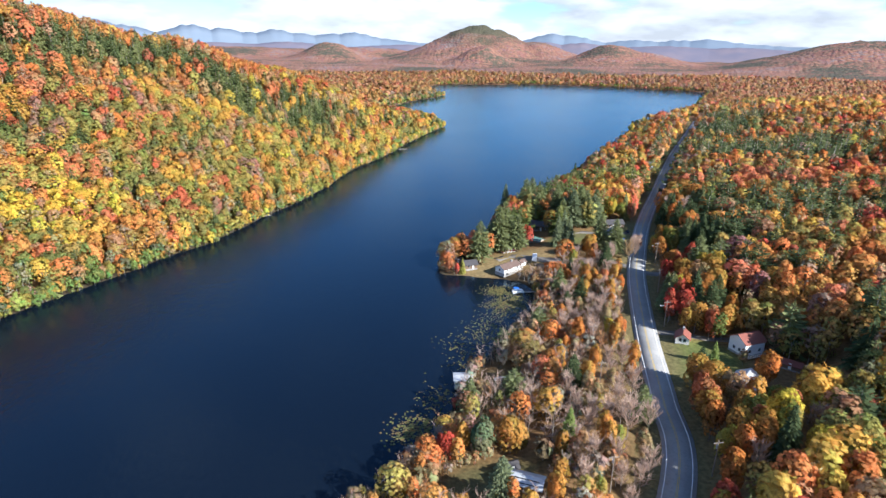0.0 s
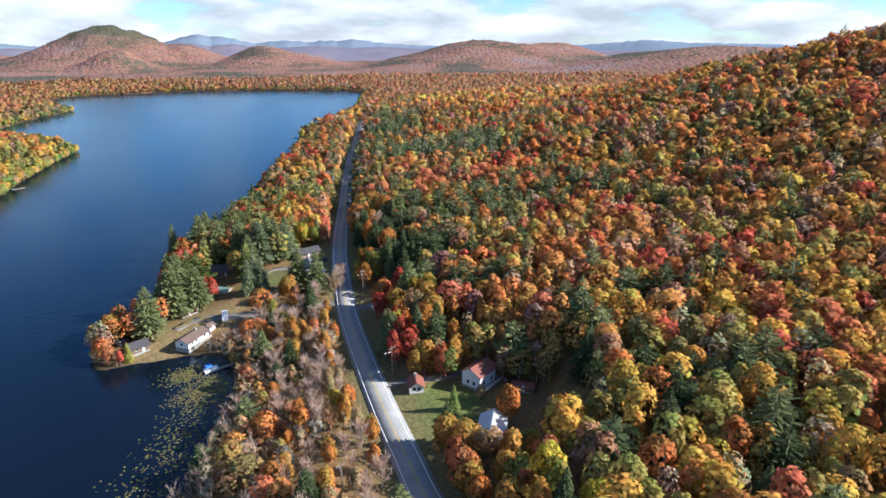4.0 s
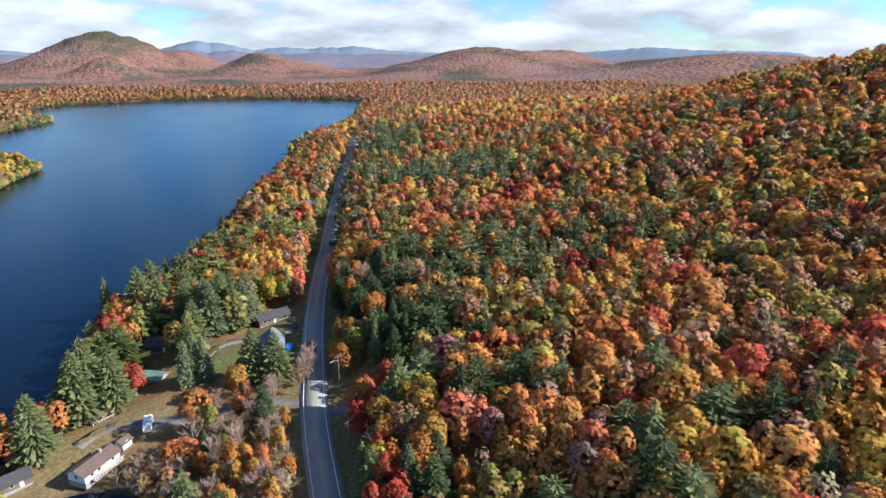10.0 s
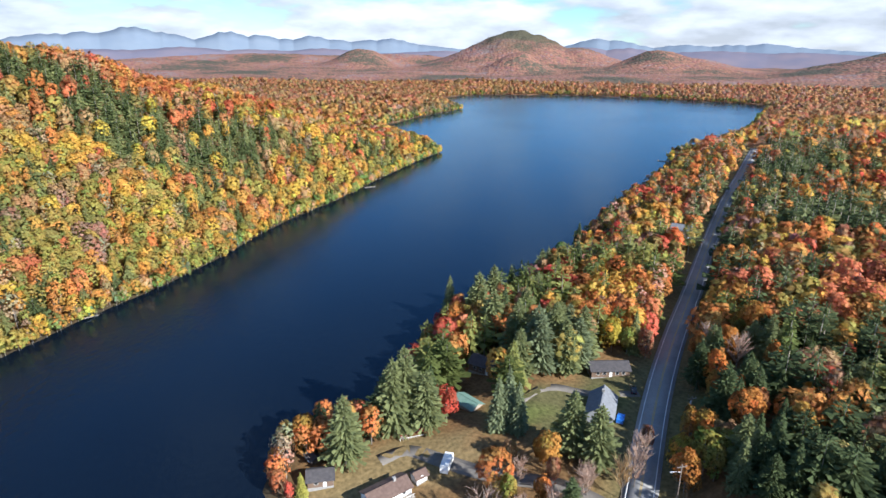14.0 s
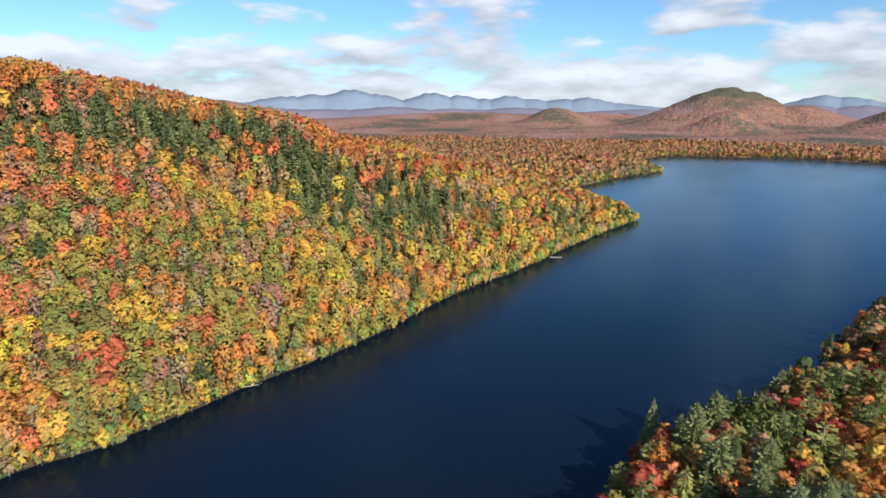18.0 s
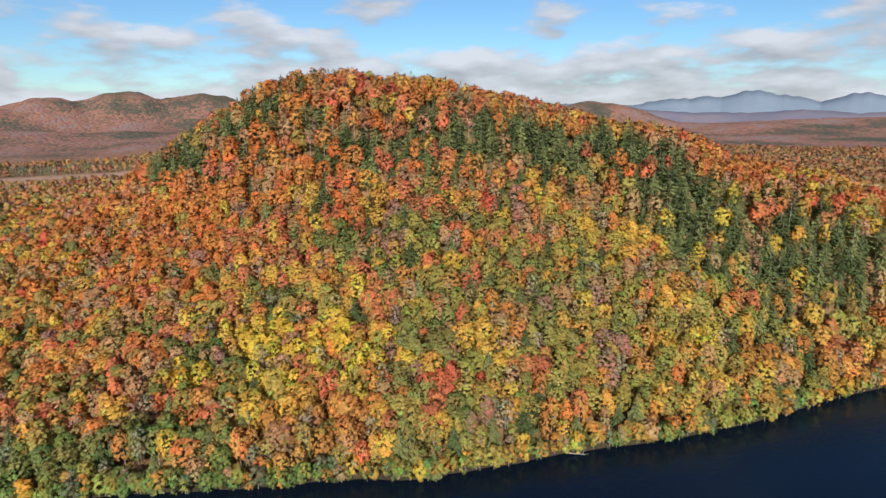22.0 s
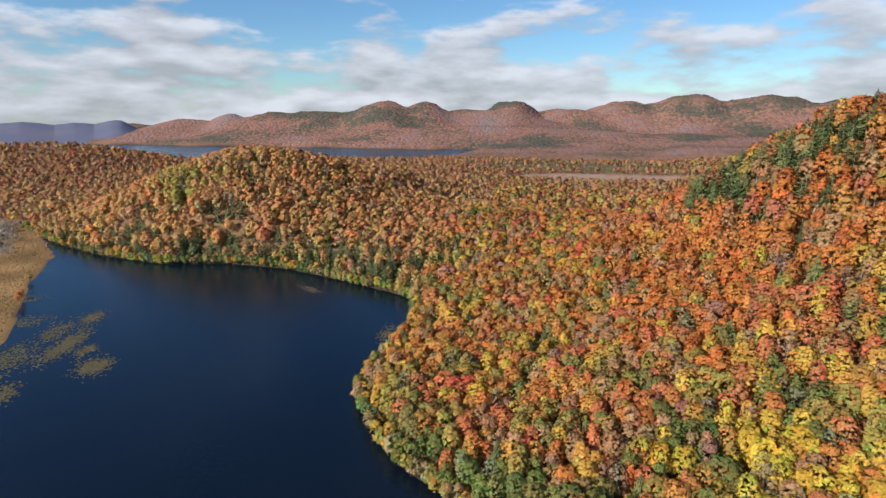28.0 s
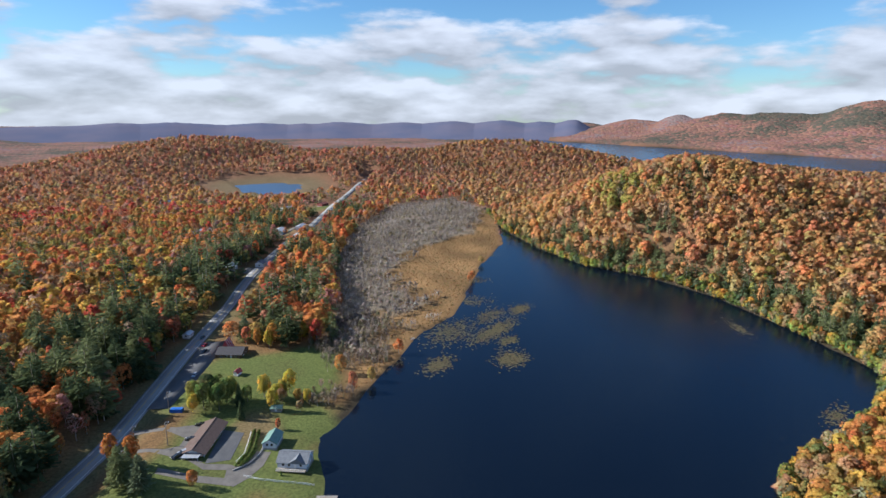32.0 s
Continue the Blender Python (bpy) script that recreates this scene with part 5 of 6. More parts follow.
def car(x, y, turn, paint, label, z=None, group="", van=False, name="car"):
    c = thing(name, x, y, turn, label, "car" if not van else "van", group, z)
    h = 1.0 if not van else 1.5
    out = [(-2.2, 0.35), (-2.2, 0.9), (-2.0, 1.0), (-1.5, 1.05), (1.1, 1.0), (2.0, 0.85), (2.2, 0.6), (2.2, 0.35)]
    part("body", Shape().prism(out, -0.88, 0.88), paint, c)
    top = [(-1.9, 1.02), (-1.5, 0.45 + h), (0.3, 0.45 + h), (1.05, 1.0)] if not van else [(-2.15, 1.02), (-2.1, 0.45 + h), (0.9, 0.45 + h), (1.5, 1.0)]
    part("windows", Shape().prism(top, -0.78, 0.78), GLASS, c)
    part("roof", Shape().box(top[1][0] + 0.02, top[2][0] - 0.02, -0.76, 0.76, 0.45 + h, 0.5 + h, 0.04), paint, c)
    for sx in (-1.35, 1.35):
        for sy in (-0.86, 0.86):
            w = part("wheel", Shape().rod((sx, sy - 0.1, 0.33), (sx, sy + 0.1, 0.33), 0.33, sides=12), RUBBER, c)
            part("rim", Shape().rod((sx, sy - 0.11, 0.33), (sx, sy + 0.11, 0.33), 0.19, sides=8), ROOF_ZINC, w)
    for sy in (-0.6, 0.6):
        part("headlight", Shape().box(2.14, 2.22, sy - 0.18, sy + 0.18, 0.62, 0.76), TRIM, c)
        part("tail_light", Shape().box(-2.22, -2.16, sy - 0.14, sy + 0.14, 0.7, 0.86), ROOF_RED, c)
    return c


def paint(name, c):
    m = plain(name, c, tuple(v * 1.1 for v in c), 1.0, 0.25)
    return m


CAR_WHITE, CAR_DARK, CAR_RED, CAR_SILVER = paint("car_white", (0.7, 0.7, 0.7)), paint("car_black", (0.02, 0.022, 0.025)), paint("car_red", (0.3, 0.02, 0.02)), paint("car_silver", (0.35, 0.37, 0.4))
CAR_BLUE = paint("car_blue", (0.03, 0.12, 0.4))


def dock(x, y, turn, length, width, label, mat=None):
    d = thing("dock", x, y, turn, label, "dock", z=0.0)
    n = max(4, int(length / 0.6))
    for k in range(n):
        u = length / n
        part("plank", Shape().box(k * u + 0.02, (k + 1) * u - 0.02, -width / 2, width / 2, 0.42, 0.5), mat or WOOD, d)
    for k in range(int(length / 2.5) + 1):
        for s in (-1, 1):
            part("post", Shape().rod((k * 2.5 + 0.1, s * width / 2, -2.2), (k * 2.5 + 0.1, s * width / 2, 0.75), 0.08), WOOD, d)
    for s in (-1, 1):
        part("stringer", Shape().box(0, length, s * width / 2 - 0.05, s * width / 2 + 0.05, 0.27, 0.42), WOOD, d)
    return d


# ---- eastern shore: camps on the little point ----
camp = house("lake_cottage", 31.2, 263.0, 41, 11.2, 5.8, 2.7, 1.35, WHITE, ROOF_BROWN, "white lakeside cottage with a brown shingled gable roof", windows=4, z=2.0, chimney=True)
deck(camp, -4.0, 5.6, -4.6, -2.9, 0.7)
house("cottage_annex", 38.6, 269.5, 41, 3.2, 2.8, 2.3, 0.8, WHITE, ROOF_BROWN, "small white annex with a brown roof beside the cottage", "shed", 1, 1, z=2.2)
house("cabin", 13.0, 268.0, 15, 6.5, 5.0, 2.6, 1.4, BROWN_SIDING, ROOF_DARK, "small brown cabin with a dark roof on the point", "cabin", 2, z=1.3)
house("boat_shed", 8.5, 276.0, -40, 3.6, 2.6, 2.0, 0.8, BROWN_SIDING, ROOF_DARK, "little brown boat shed among trees by the water", "shed", 1, z=1.0)
red = house("red_cabin", 33.0, 290.5, 22, 7.6, 6.0, 2.8, 1.6, DARK_RED, ROOF_BROWN, "dark red cabin under tall pines", "cabin", 3, z=2.2)
deck(red, -3.8, 3.8, -5.4, -3.0, 0.6)
house("lake_house", 56.2, 323.0, -29, 11.5, 7.0, 3.2, 1.8, BROWN_SIDING, ROOF_DARK, "dark brown house with white trim and a low dark roof", windows=4, z=4.0)
house("boat_shelter", 50.0, 302.0, -42, 8.0, 5.0, 2.2, 1.1, WOOD, ROOF_GREEN, "boat shelter with a dull green roof", "shelter", 1, door=False, z=3.2)
house("roadside_house", 89.5, 297.5, 74, 12.0, 7.6, 3.2, 2.8, GREY_SIDING, ROOF_GREY, "grey roadside house with a steep grey gable roof", windows=3, ends=2, z=6.2, chimney=True)
house("ranch_house", 95.6, 320.5, 6, 12.5, 6.6, 2.9, 1.6, BROWN_SIDING, ROOF_DARK, "long dark brown house with a dark roof and white windows", windows=5, z=6.6)
house("far_house", 162.0, 467.0, -30, 10.0, 7.0, 4.6, 2.4, PALE_BLUE, ROOF_GREY, "two-storey blue-grey house near the shore road", windows=3, storeys=2)
house("garden_shed", 141.0, 479.0, 40, 6.0, 4.4, 2.2, 1.3, BROWN_SIDING, ROOF_DARK, "dark brown garden shed in a clearing", "shed", 1)
house("grove_cottage", 131.0, 304.5, 20, 7.0, 5.0, 2.7, 1.5, GREY_SIDING, ROOF_DARK, "small grey cottage under dark pines", "cottage", 2)
house("wood_cottage", 129.5, 246.0, 30, 9.0, 6.5, 2.9, 2.0, WHITE, ROOF_RUST, "cottage with a rust-red roof in the autumn woods", "cottage", 2)
# ---- clearing east of the road ----
shed = house("garage", 84.2, 184.2, 67, 5.2, 4.4, 2.6, 1.6, WHITE, ROOF_RUST, "small white garage with an orange-red roof", "garage", 1, 2, z=6.4, chimney=True)
farm = house("village_house", 102.8, 176.8, 20, 8.4, 6.8, 4.9, 2.0, WHITE, ROOF_RUST, "two-storey white house with a rust-red roof", windows=3, ends=2, storeys=2, z=7.0)
deck(farm, -4.6, 4.6, -5.4, -3.7, 0.7)
house("barn", 90.0, 152.0, 48, 10.5, 7.0, 3.4, 2.0, WOOD, ROOF_ZINC, "barn with a pale grey metal roof among maples", "barn", 1, 1, z=7.0)
house("woodshed", 112.0, 166.0, -40, 6.0, 3.5, 2.0, 0.9, BROWN_SIDING, ROOF_RUST, "brown woodshed with a rusty roof at the wood's edge", "shed", 1)
for k in range(5):
    logs = thing("log_pile", 106.5 + 1.1 * k, 181.5 - 1.6 * k, 30 + 14 * k, "stack of grey weathered logs beside the house", "logs", "logs by the house")
    for j in range(4):
        part("log", Shape().rod((-2.2, 0.35 * (j % 3) - 0.3, 0.2 + 0.28 * (j // 3)), (2.0, 0.35 * (j % 3) - 0.25, 0.2 + 0.28 * (j // 3)), 0.17, 0.14), WOOD, logs)
south = house("metal_roof_house", 20.6, 114.5, -20, 7.4, 4.6, 2.9, 1.1, BROWN_SIDING, ROOF_ZINC, "brown cottage with a pale metal roof by the lawn", "cottage", 3, z=3.4)
for k in range(4):
    for j in range(2):
        part("solar_panel", Shape().box(-3.1 + 1.6 * k, -1.7 + 1.6 * k, -2.2 + 1.05 * j, -1.3 + 1.05 * j, 3.18 + 0.5 * j, 3.25 + 0.5 * j), GLASS, south)
house("outbuilding", 17.5, 122.0, 20, 3.2, 2.6, 2.1, 0.8, WOOD, ROOF_DARK, "small weathered outbuilding behind the cottage", "shed", 1, z=2.2)
# ---- on the water ----
bh = house("boathouse", 6.8, 165.8, 2, 5.4, 4.2, 2.6, 0.5, WHITE, ROOF_ZINC, "white boathouse with a pale flat roof on the water", "boathouse", 2, 1, z=0.3, floor=0.3)
deck(bh, -2.9, 2.9, -3.4, -2.1, 0.45)
for sx in (-2.4, 0, 2.4):
    for sy in (-1.9, 1.9):
        part("pile", Shape().rod((sx, sy, -3.0), (sx, sy, 0.2), 0.14), WOOD, bh)
dock(18.8, 300.5, -70, 7.5, 1.5, "white wooden dock under pines", TRIM)
dock(35.8, 365.8, -63, 11.0, 1.6, "pale wooden dock reaching into the lake", TRIM)
dock(39.0, 318.4, -24, 3.0, 1.2, "short white dock at the bank", TRIM)
dock(36.6, 241.0, 8, 5.5, 1.2, "narrow grey dock in the lily bay")
dock(-97.0, 33.0, 150, 8.5, 1.4, "weathered dock below the lawn")
dock(239, 757, 140, 14, 2, "far wooden dock on the eastern shore")
dock(-47, 614, 20, 9, 1.6, "small dock below the wooded western bank")


def rowboat(x, y, turn, hull, label, z=0.0, name="rowing_boat", long=4.2):
    b = thing(name, x, y, turn, label, "boat", z=z)
    s = Shape()
    rows, half = [], long / 2
    for u, w in ((-1, 0.55), (-0.5, 0.75), (0.1, 0.78), (0.65, 0.5), (1.0, 0.05)):
        rows += [(u * half, -w, 0.5 + 0.12 * u * u), (u * half, -w * 0.5, -0.05), (u * half, w * 0.5, -0.05), (u * half, w, 0.5 + 0.12 * u * u)]
    f = [(4 * k + j, 4 * k + j + 1, 4 * k + j + 5, 4 * k + j + 4) for k in range(4) for j in range(3)] + [(0, 1, 2, 3)]
    part("hull", s.add(rows, f), hull, b)
    for u in (-0.5, 0.1):
        part("seat", Shape().box(u * half - 0.12, u * half + 0.12, -0.62, 0.62, 0.28, 0.33), WOOD, b)
    return b


rowboat(-2.0, 129.0, 60, TRIM, "white rowing boat pulled up at the lawn's edge")
rowboat(0.6, 130.6, 35, ROOF_ZINC, "grey rowing boat beside a dock")
rowboat(19.0, 166.5, 20, TRIM, "white rowing boat lying on dry grass", 1.6)
rowboat(-197, -81, 30, TRIM, "white boat moored at the marsh edge")
pontoon = thing("pontoon_boat", 33.6, 241.2, 8, "pontoon boat with a blue canopy moored among lily pads", "boat", z=0.0)
for s in (-0.8, 0.8):
    part("float", Shape().rod((-2.6, s, 0.15), (2.6, s, 0.15), 0.32, sides=10), ROOF_ZINC, pontoon)
part("platform", Shape().box(-2.5, 2.5, -1.2, 1.2, 0.45, 0.55), TRIM, pontoon)
part("rail", Shape().box(-2.5, 2.5, -1.2, -1.12, 0.55, 1.2).box(-2.5, 2.5, 1.12, 1.2, 0.55, 1.2), TRIM, pontoon)
part("canopy", Shape().box(-2.0, 0.4, -1.1, 1.1, 2.2, 2.4, 0.15), BLUE_TARP, pontoon)
for sx in (-1.9, 0.3):
    for sy in (-1.0, 1.0):
        part("canopy_pole", Shape().rod((sx, sy, 0.55), (sx, sy, 2.2), 0.04), ROOF_ZINC, pontoon)
camper = thing("camper_trailer", 45.5, 273.6, 80, "white camper trailer parked on the gravel", "trailer")
part("body", Shape().prism([(-3.2, 0.6), (-3.3, 1.6), (-2.9, 2.7), (2.9, 2.7), (3.3, 1.9), (3.1, 0.6)], -1.1, 1.1), WHITE, camper)
for sx in (-1.6, 1.4):
    window(camper, sx, -1.1, 1.5, 1.0, 0.6, "x")
for sy in (-1.0, 1.0):
    part("wheel", Shape().rod((0, sy - 0.1, 0.35), (0, sy + 0.1, 0.35), 0.35, sides=12), RUBBER, camper)
part("hitch", Shape().rod((3.1, 0, 0.55), (4.2, 0, 0.5), 0.06), WIRE, camper)
part("leg", Shape().rod((4.1, 0, -0.1), (4.1, 0, 0.5), 0.05), WIRE, camper)
tarp = thing("covered_trailer", 94.2, 293.0, 70, "trailer under a bright blue tarpaulin beside the house", "trailer")
part("cover", Shape().prism([(-1.9, 0.5), (-1.8, 1.5), (0, 2.1), (1.8, 1.5), (1.9, 0.5)], -1.0, 1.0), BLUE_TARP, tarp)
part("base", Shape().box(-1.9, 1.9, -0.95, 0.95, 0.35, 0.5), WOOD, tarp)
for s in (-0.95, 0.95):
    part("wheel", Shape().rod((0, s - 0.1, 0.3), (0, s + 0.1, 0.3), 0.3, sides=10), RUBBER, tarp)
car(147.5, 478.5, 30, CAR_WHITE, "white van parked by the garden shed", van=True, name="van")
car(119.5, 476.5, 150, CAR_DARK, "black pickup parked on the shore lawn", name="pickup")
car(101.5, 309.0, 80, CAR_DARK, "dark car parked on a gravel drive")

# ---- lodge, motel and houses at the southern shore ----
motel = house("motel", -69.2, -20.6, 59, 23.0, 8.6, 2.9, 1.7, WHITE, ROOF_BROWN, "long low motel with a brown shingled roof", "motel", 8, 2, z=2.2, eave=1.0)
part("porch_roof", Shape().box(11.4, 15.0, -3.4, 3.4, 2.7, 2.95), ROOF_ZINC, motel)
for sy in (-3.0, -1.0, 1.0, 3.0):
    part("porch_post", Shape().rod((14.6, sy, 0.0), (14.6, sy, 2.7), 0.1), TRIM, motel)
house("green_roof_cottage", -93.2, -6.8, 57, 8.6, 5.6, 2.6, 1.7, PALE_BLUE, ROOF_GREEN, "pale cottage with a green metal roof", "cottage", 2, 2, z=2.0)
white = house("white_house", -97.2, 11.0, 145, 11.5, 8.4, 2.9, 2.1, PALE_BLUE, ROOF_GREY, "pale blue house with a grey roof above the lake", windows=4, ends=2, z=1.6)
part("cross_gable", Shape().prism([(-1.2, 2.9), (2.0, 5.0), (5.2, 2.9)], -4.9, 0.0), ROOF_GREY, white)
deck(white, -5.6, 5.6, -6.6, -4.2, 0.6)
lodge = house("roadside_tavern", -97.4, -106.0, 148, 14.0, 11.0, 3.0, 2.2, BROWN_SIDING, ROOF_DARK, "dark low tavern with a red A-shaped front", "tavern", 4, 2, z=2.4)
front = part("a_frame", Shape().prism([(-8.2, 0.3), (-5.2, 7.0), (-2.2, 0.3)], 3.2, 10.4), ROOF_RED, lodge, "tall red A-shaped gable")
for k in range(3):
    part("stripe", Shape().prism([(-8.3, 0.32), (-5.2, 7.12), (-2.1, 0.32)], 4.4 + 2.2 * k, 4.9 + 2.2 * k), TRIM, front)
house("red_shed", -94.0, -76.6, 40, 3.2, 2.6, 2.0, 1.1, WHITE, ROOF_RED, "tiny white shed with a bright red roof on the lawn", "shed", 1, 1)
house("teal_shed", -102.0, -33.0, 150, 4.6, 3.0, 2.0, 0.7, WOOD, ROOF_GREEN, "small shed with a teal roof under yellow trees", "shed", 1, 1)
house("dark_cottage", -120.0, -122.0, 20, 8.0, 6.0, 2.7, 1.8, DARK_RED, ROOF_BROWN, "dark red cottage among autumn trees", "cottage", 2)
house("store", -80.0, -146.0, 58, 6.0, 4.0, 2.6, 0.9, WHITE, ROOF_ZINC, "small white roadside hut with a flat roof", "hut", 1)
bin_ = thing("blue_container", -62.2, -50.0, 150, "bright blue container beside the road", "container")
part("box", Shape().box(-2.7, 2.7, -1.1, 1.1, 0.15, 1.75), BLUE_TARP, bin_)
for k in range(7):
    part("rib", Shape().box(-2.6 + 0.85 * k, -2.48 + 0.85 * k, -1.16, 1.16, 0.2, 1.78), BLUE_TARP, bin_)
for x, y, turn, mat, label in ((-69.6, -33.2, -30, CAR_DARK, "black car parked before the motel"), (-64.2, -23.0, -30, CAR_DARK, "dark car parked before the motel"),
                               (-60.0, -14.0, 10, CAR_SILVER, "silver car parked at the motel's end"), (-57.6, -12.0, 10, CAR_DARK, "black car parked at the motel's end"),
                               (-87.0, -140.0, 60, CAR_DARK, "dark car parked by the tavern"), (-86.0, -127.0, 55, CAR_RED, "red car parked by the tavern"),
                               (-84.5, -118.0, 55, CAR_DARK, "black car parked by the tavern"), (-75.0, -87.0, 60, CAR_SILVER, "silver car at the roadside lot")):
    car(x, y, turn, mat, label, group="parked cars")
car(-35.5, -36.5, 57, CAR_BLUE, "blue car on the highway", z=3.15)
# far village along the road
for k, (x, y, turn, ln, wd, walls, roof) in enumerate(((-212, -424, 58, 20, 11, WHITE, ROOF_ZINC), (-238, -428, 58, 16, 9, WHITE, ROOF_ZINC), (-136, -466, 20, 22, 10, WHITE, ROOF_ZINC),
                                                       (-315, -574, 30, 13, 9, DARK_RED, ROOF_RUST), (-262, -570, 25, 16, 10, WHITE, ROOF_ZINC), (-132, -279, 70, 12, 8, PALE_BLUE, ROOF_ZINC), (-158, -287, 60, 9, 7, WHITE, ROOF_GREY))):
    house("village_building", x, y, turn, ln, wd, 3.4, 1.6, walls, roof, ("red" if walls is DARK_RED else "pale") + " village building with a metal roof along the road", "building", 3, 1, group="village buildings")


# ---- fences, walls, poles and wires ----
def fence(points, label, mat, height=1.0):
    f = thing("fence", points[0][0], points[0][1], 0, label, "fence")
    ox, oy, oz = f.matrix_basis.translation
    for (ax, ay), (bx, by) in zip(points, points[1:]):
        n = max(1, int(math.hypot(bx - ax, by - ay) / 1.8))
        for k in range(n):
            p = [(ax + (bx - ax) * u - ox, ay + (by - ay) * u - oy) for u in (k / n, (k + 1) / n)]
            z = [float(ground_at(q[0] + ox, q[1] + oy)) - oz for q in p]
            part("post", Shape().rod((*p[0], z[0] - 0.3), (*p[0], z[0] + height), 0.07), mat, f)
            for h in (0.35, 0.65, 0.95):
                part("rail", Shape().rod((*p[0], z[0] + h * height), (*p[1], z[1] + h * height), 0.05, sides=4), mat, f)


fence([(-77.7, 11), (-82.3, 15.7), (-89.3, 20.7), (-99.1, 27.6)], "white rail fence along the lawn", TRIM)
fence([(-77.2, 0.5), (-81, -3.8), (-84.2, -11.5), (-87.5, -19.5)], "white fence beside the motel garden", TRIM)
wall_line = glide(np.array([(-75.0, 5.5, 0), (-80.5, 3.6, 0), (-85.1, -0.2, 0), (-88.4, -4.6, 0), (-90.3, -10.0, 0)]), 0.9)
garden_wall = thing("garden_wall", -75.0, 5.5, 0, "low curved wall of grey stones by the motel drive", "wall")
gx, gy, gz = garden_wall.matrix_basis.translation
for k, (ax, ay, _) in enumerate(wall_line):
    zz = float(ground_at(ax, ay)) - gz
    part("stone", Shape().box(ax - gx - 0.42, ax - gx + 0.42, ay - gy - 0.3, ay - gy + 0.3, zz - 0.3, zz + 0.55 + 0.08 * math.sin(7 * k), 0.06), STONE, garden_wall)


def utility_pole(x, y, turn, lamp=False, group="poles along the road"):
    p = thing("utility_pole", x, y, turn, "brown wooden utility pole with a crossarm" + (" and a street lamp" if lamp else ""), "pole", group)
    part("pole", Shape().rod((0, 0, -0.6), (0, 0, 10.6), 0.17, 0.11, 8), POLE_WOOD, p)
    arm = part("crossarm", Shape().box(-1.3, 1.3, -0.07, 0.07, 9.7, 9.85), POLE_WOOD, p)
    for s in (-1.15, -0.45, 0.45, 1.15):
        part("insulator", Shape().rod((s, 0, 9.85), (s, 0, 10.05), 0.06, 0.04), ROOF_ZINC, arm)
    if lamp:
        a = part("lamp_arm", Shape().rod((0, 0, 8.4), (-2.4, 0, 8.9), 0.05), ROOF_ZINC, p)
        part("lamp_head", Shape().box(-3.0, -2.3, -0.15, 0.15, 8.8, 8.98, 0.03), ROOF_ZINC, a)
    else:
        part("transformer", Shape().rod((0, 0.32, 8.0), (0, 0.32, 8.9), 0.22, sides=10), ROOF_ZINC, p)
    return p


POLES = [(66.0, 117), (74.4, 151), (82.0, 196), (90.6, 228), (101, 262), (112, 290), (126, 325), (143, 362)]
SOUTH_POLES = [(39.5, 111), (47, 152), (51, 178), (62, 205)]
LOT_POLES = [(-59.2, -51.5), (-55.5, -22.5), (-44, -27)]
for k, (x, y) in enumerate(POLES):
    utility_pole(x, y, 10 + 2 * k, lamp=k in (2, 4))
for x, y in SOUTH_POLES:
    utility_pole(x, y, 12, group="poles in the scrub")
for x, y in LOT_POLES:
    utility_pole(x, y, 60, lamp=True, group="lamp poles by the lot")


def cables(line, label):
    w = thing("overhead_wires", line[0][0], line[0][1], 0, label, "wires")
    o = w.matrix_basis.translation
    for (ax, ay), (bx, by) in zip(line, line[1:]):
        az, bz = float(ground_at(ax, ay)) + 10.0, float(ground_at(bx, by)) + 10.0
        for off in (-1.15, 0.45, 1.15):
            s = Shape()
            pts = []
            for k in range(9):
                u = k / 8
                pts.append((ax + (bx - ax) * u + off - o[0], ay + (by - ay) * u - o[1], az + (bz - az) * u - 3.2 * u * (1 - u) - o[2]))
            for a, b in zip(pts, pts[1:]):
                s.rod(a, b, 0.018, sides=3)
            part("wire", s, WIRE, w)


cables(POLES, "dark sagging overhead wires along the highway")
cables(SOUTH_POLES, "dark overhead wires through the scrub")


# ---- gravel drives and lots ----
def laid(name, line, width, mat, label, lift=0.12):
    p = glide(np.array([(x, y, 0) for x, y in line], float), 2.5)
    p[:, 2] = ground_at(p[:, 0], p[:, 1]) + lift
    ob = ribbon(name, p, 0, width, 0.0, mat)
    half = len(ob.data.vertices) // 2
    for k, v in enumerate(ob.data.vertices):
        v.co.z = float(ground_at(v.co.x, v.co.y)) + (0.07 if k < half else -0.3)
    return tagged(ob, label, "drive", kind="structure")


def paved(name, outline, mat, label, lift=0.07):
    """A lot of any outline, laid over the ground."""
    bm = bmesh.new()
    bm.faces.new([bm.verts.new((x, y, 0)) for x, y in outline])
    bmesh.ops.triangulate(bm, faces=bm.faces[:])
    for _ in range(3):
        bmesh.ops.subdivide_edges(bm, edges=[e for e in bm.edges if e.calc_length() > 2.5], cuts=1, use_grid_fill=True)
        bmesh.ops.triangulate(bm, faces=bm.faces[:])
    for v in bm.verts:
        v.co.z = float(ground_at(v.co.x, v.co.y)) + lift
    bmesh.ops.recalc_face_normals(bm, faces=bm.faces[:])
    me = bpy.data.meshes.new(name)
    bm.to_mesh(me)
    bm.free()
    me.materials.append(mat)
    return tagged(new(name, me), label, "drive", kind="structure")


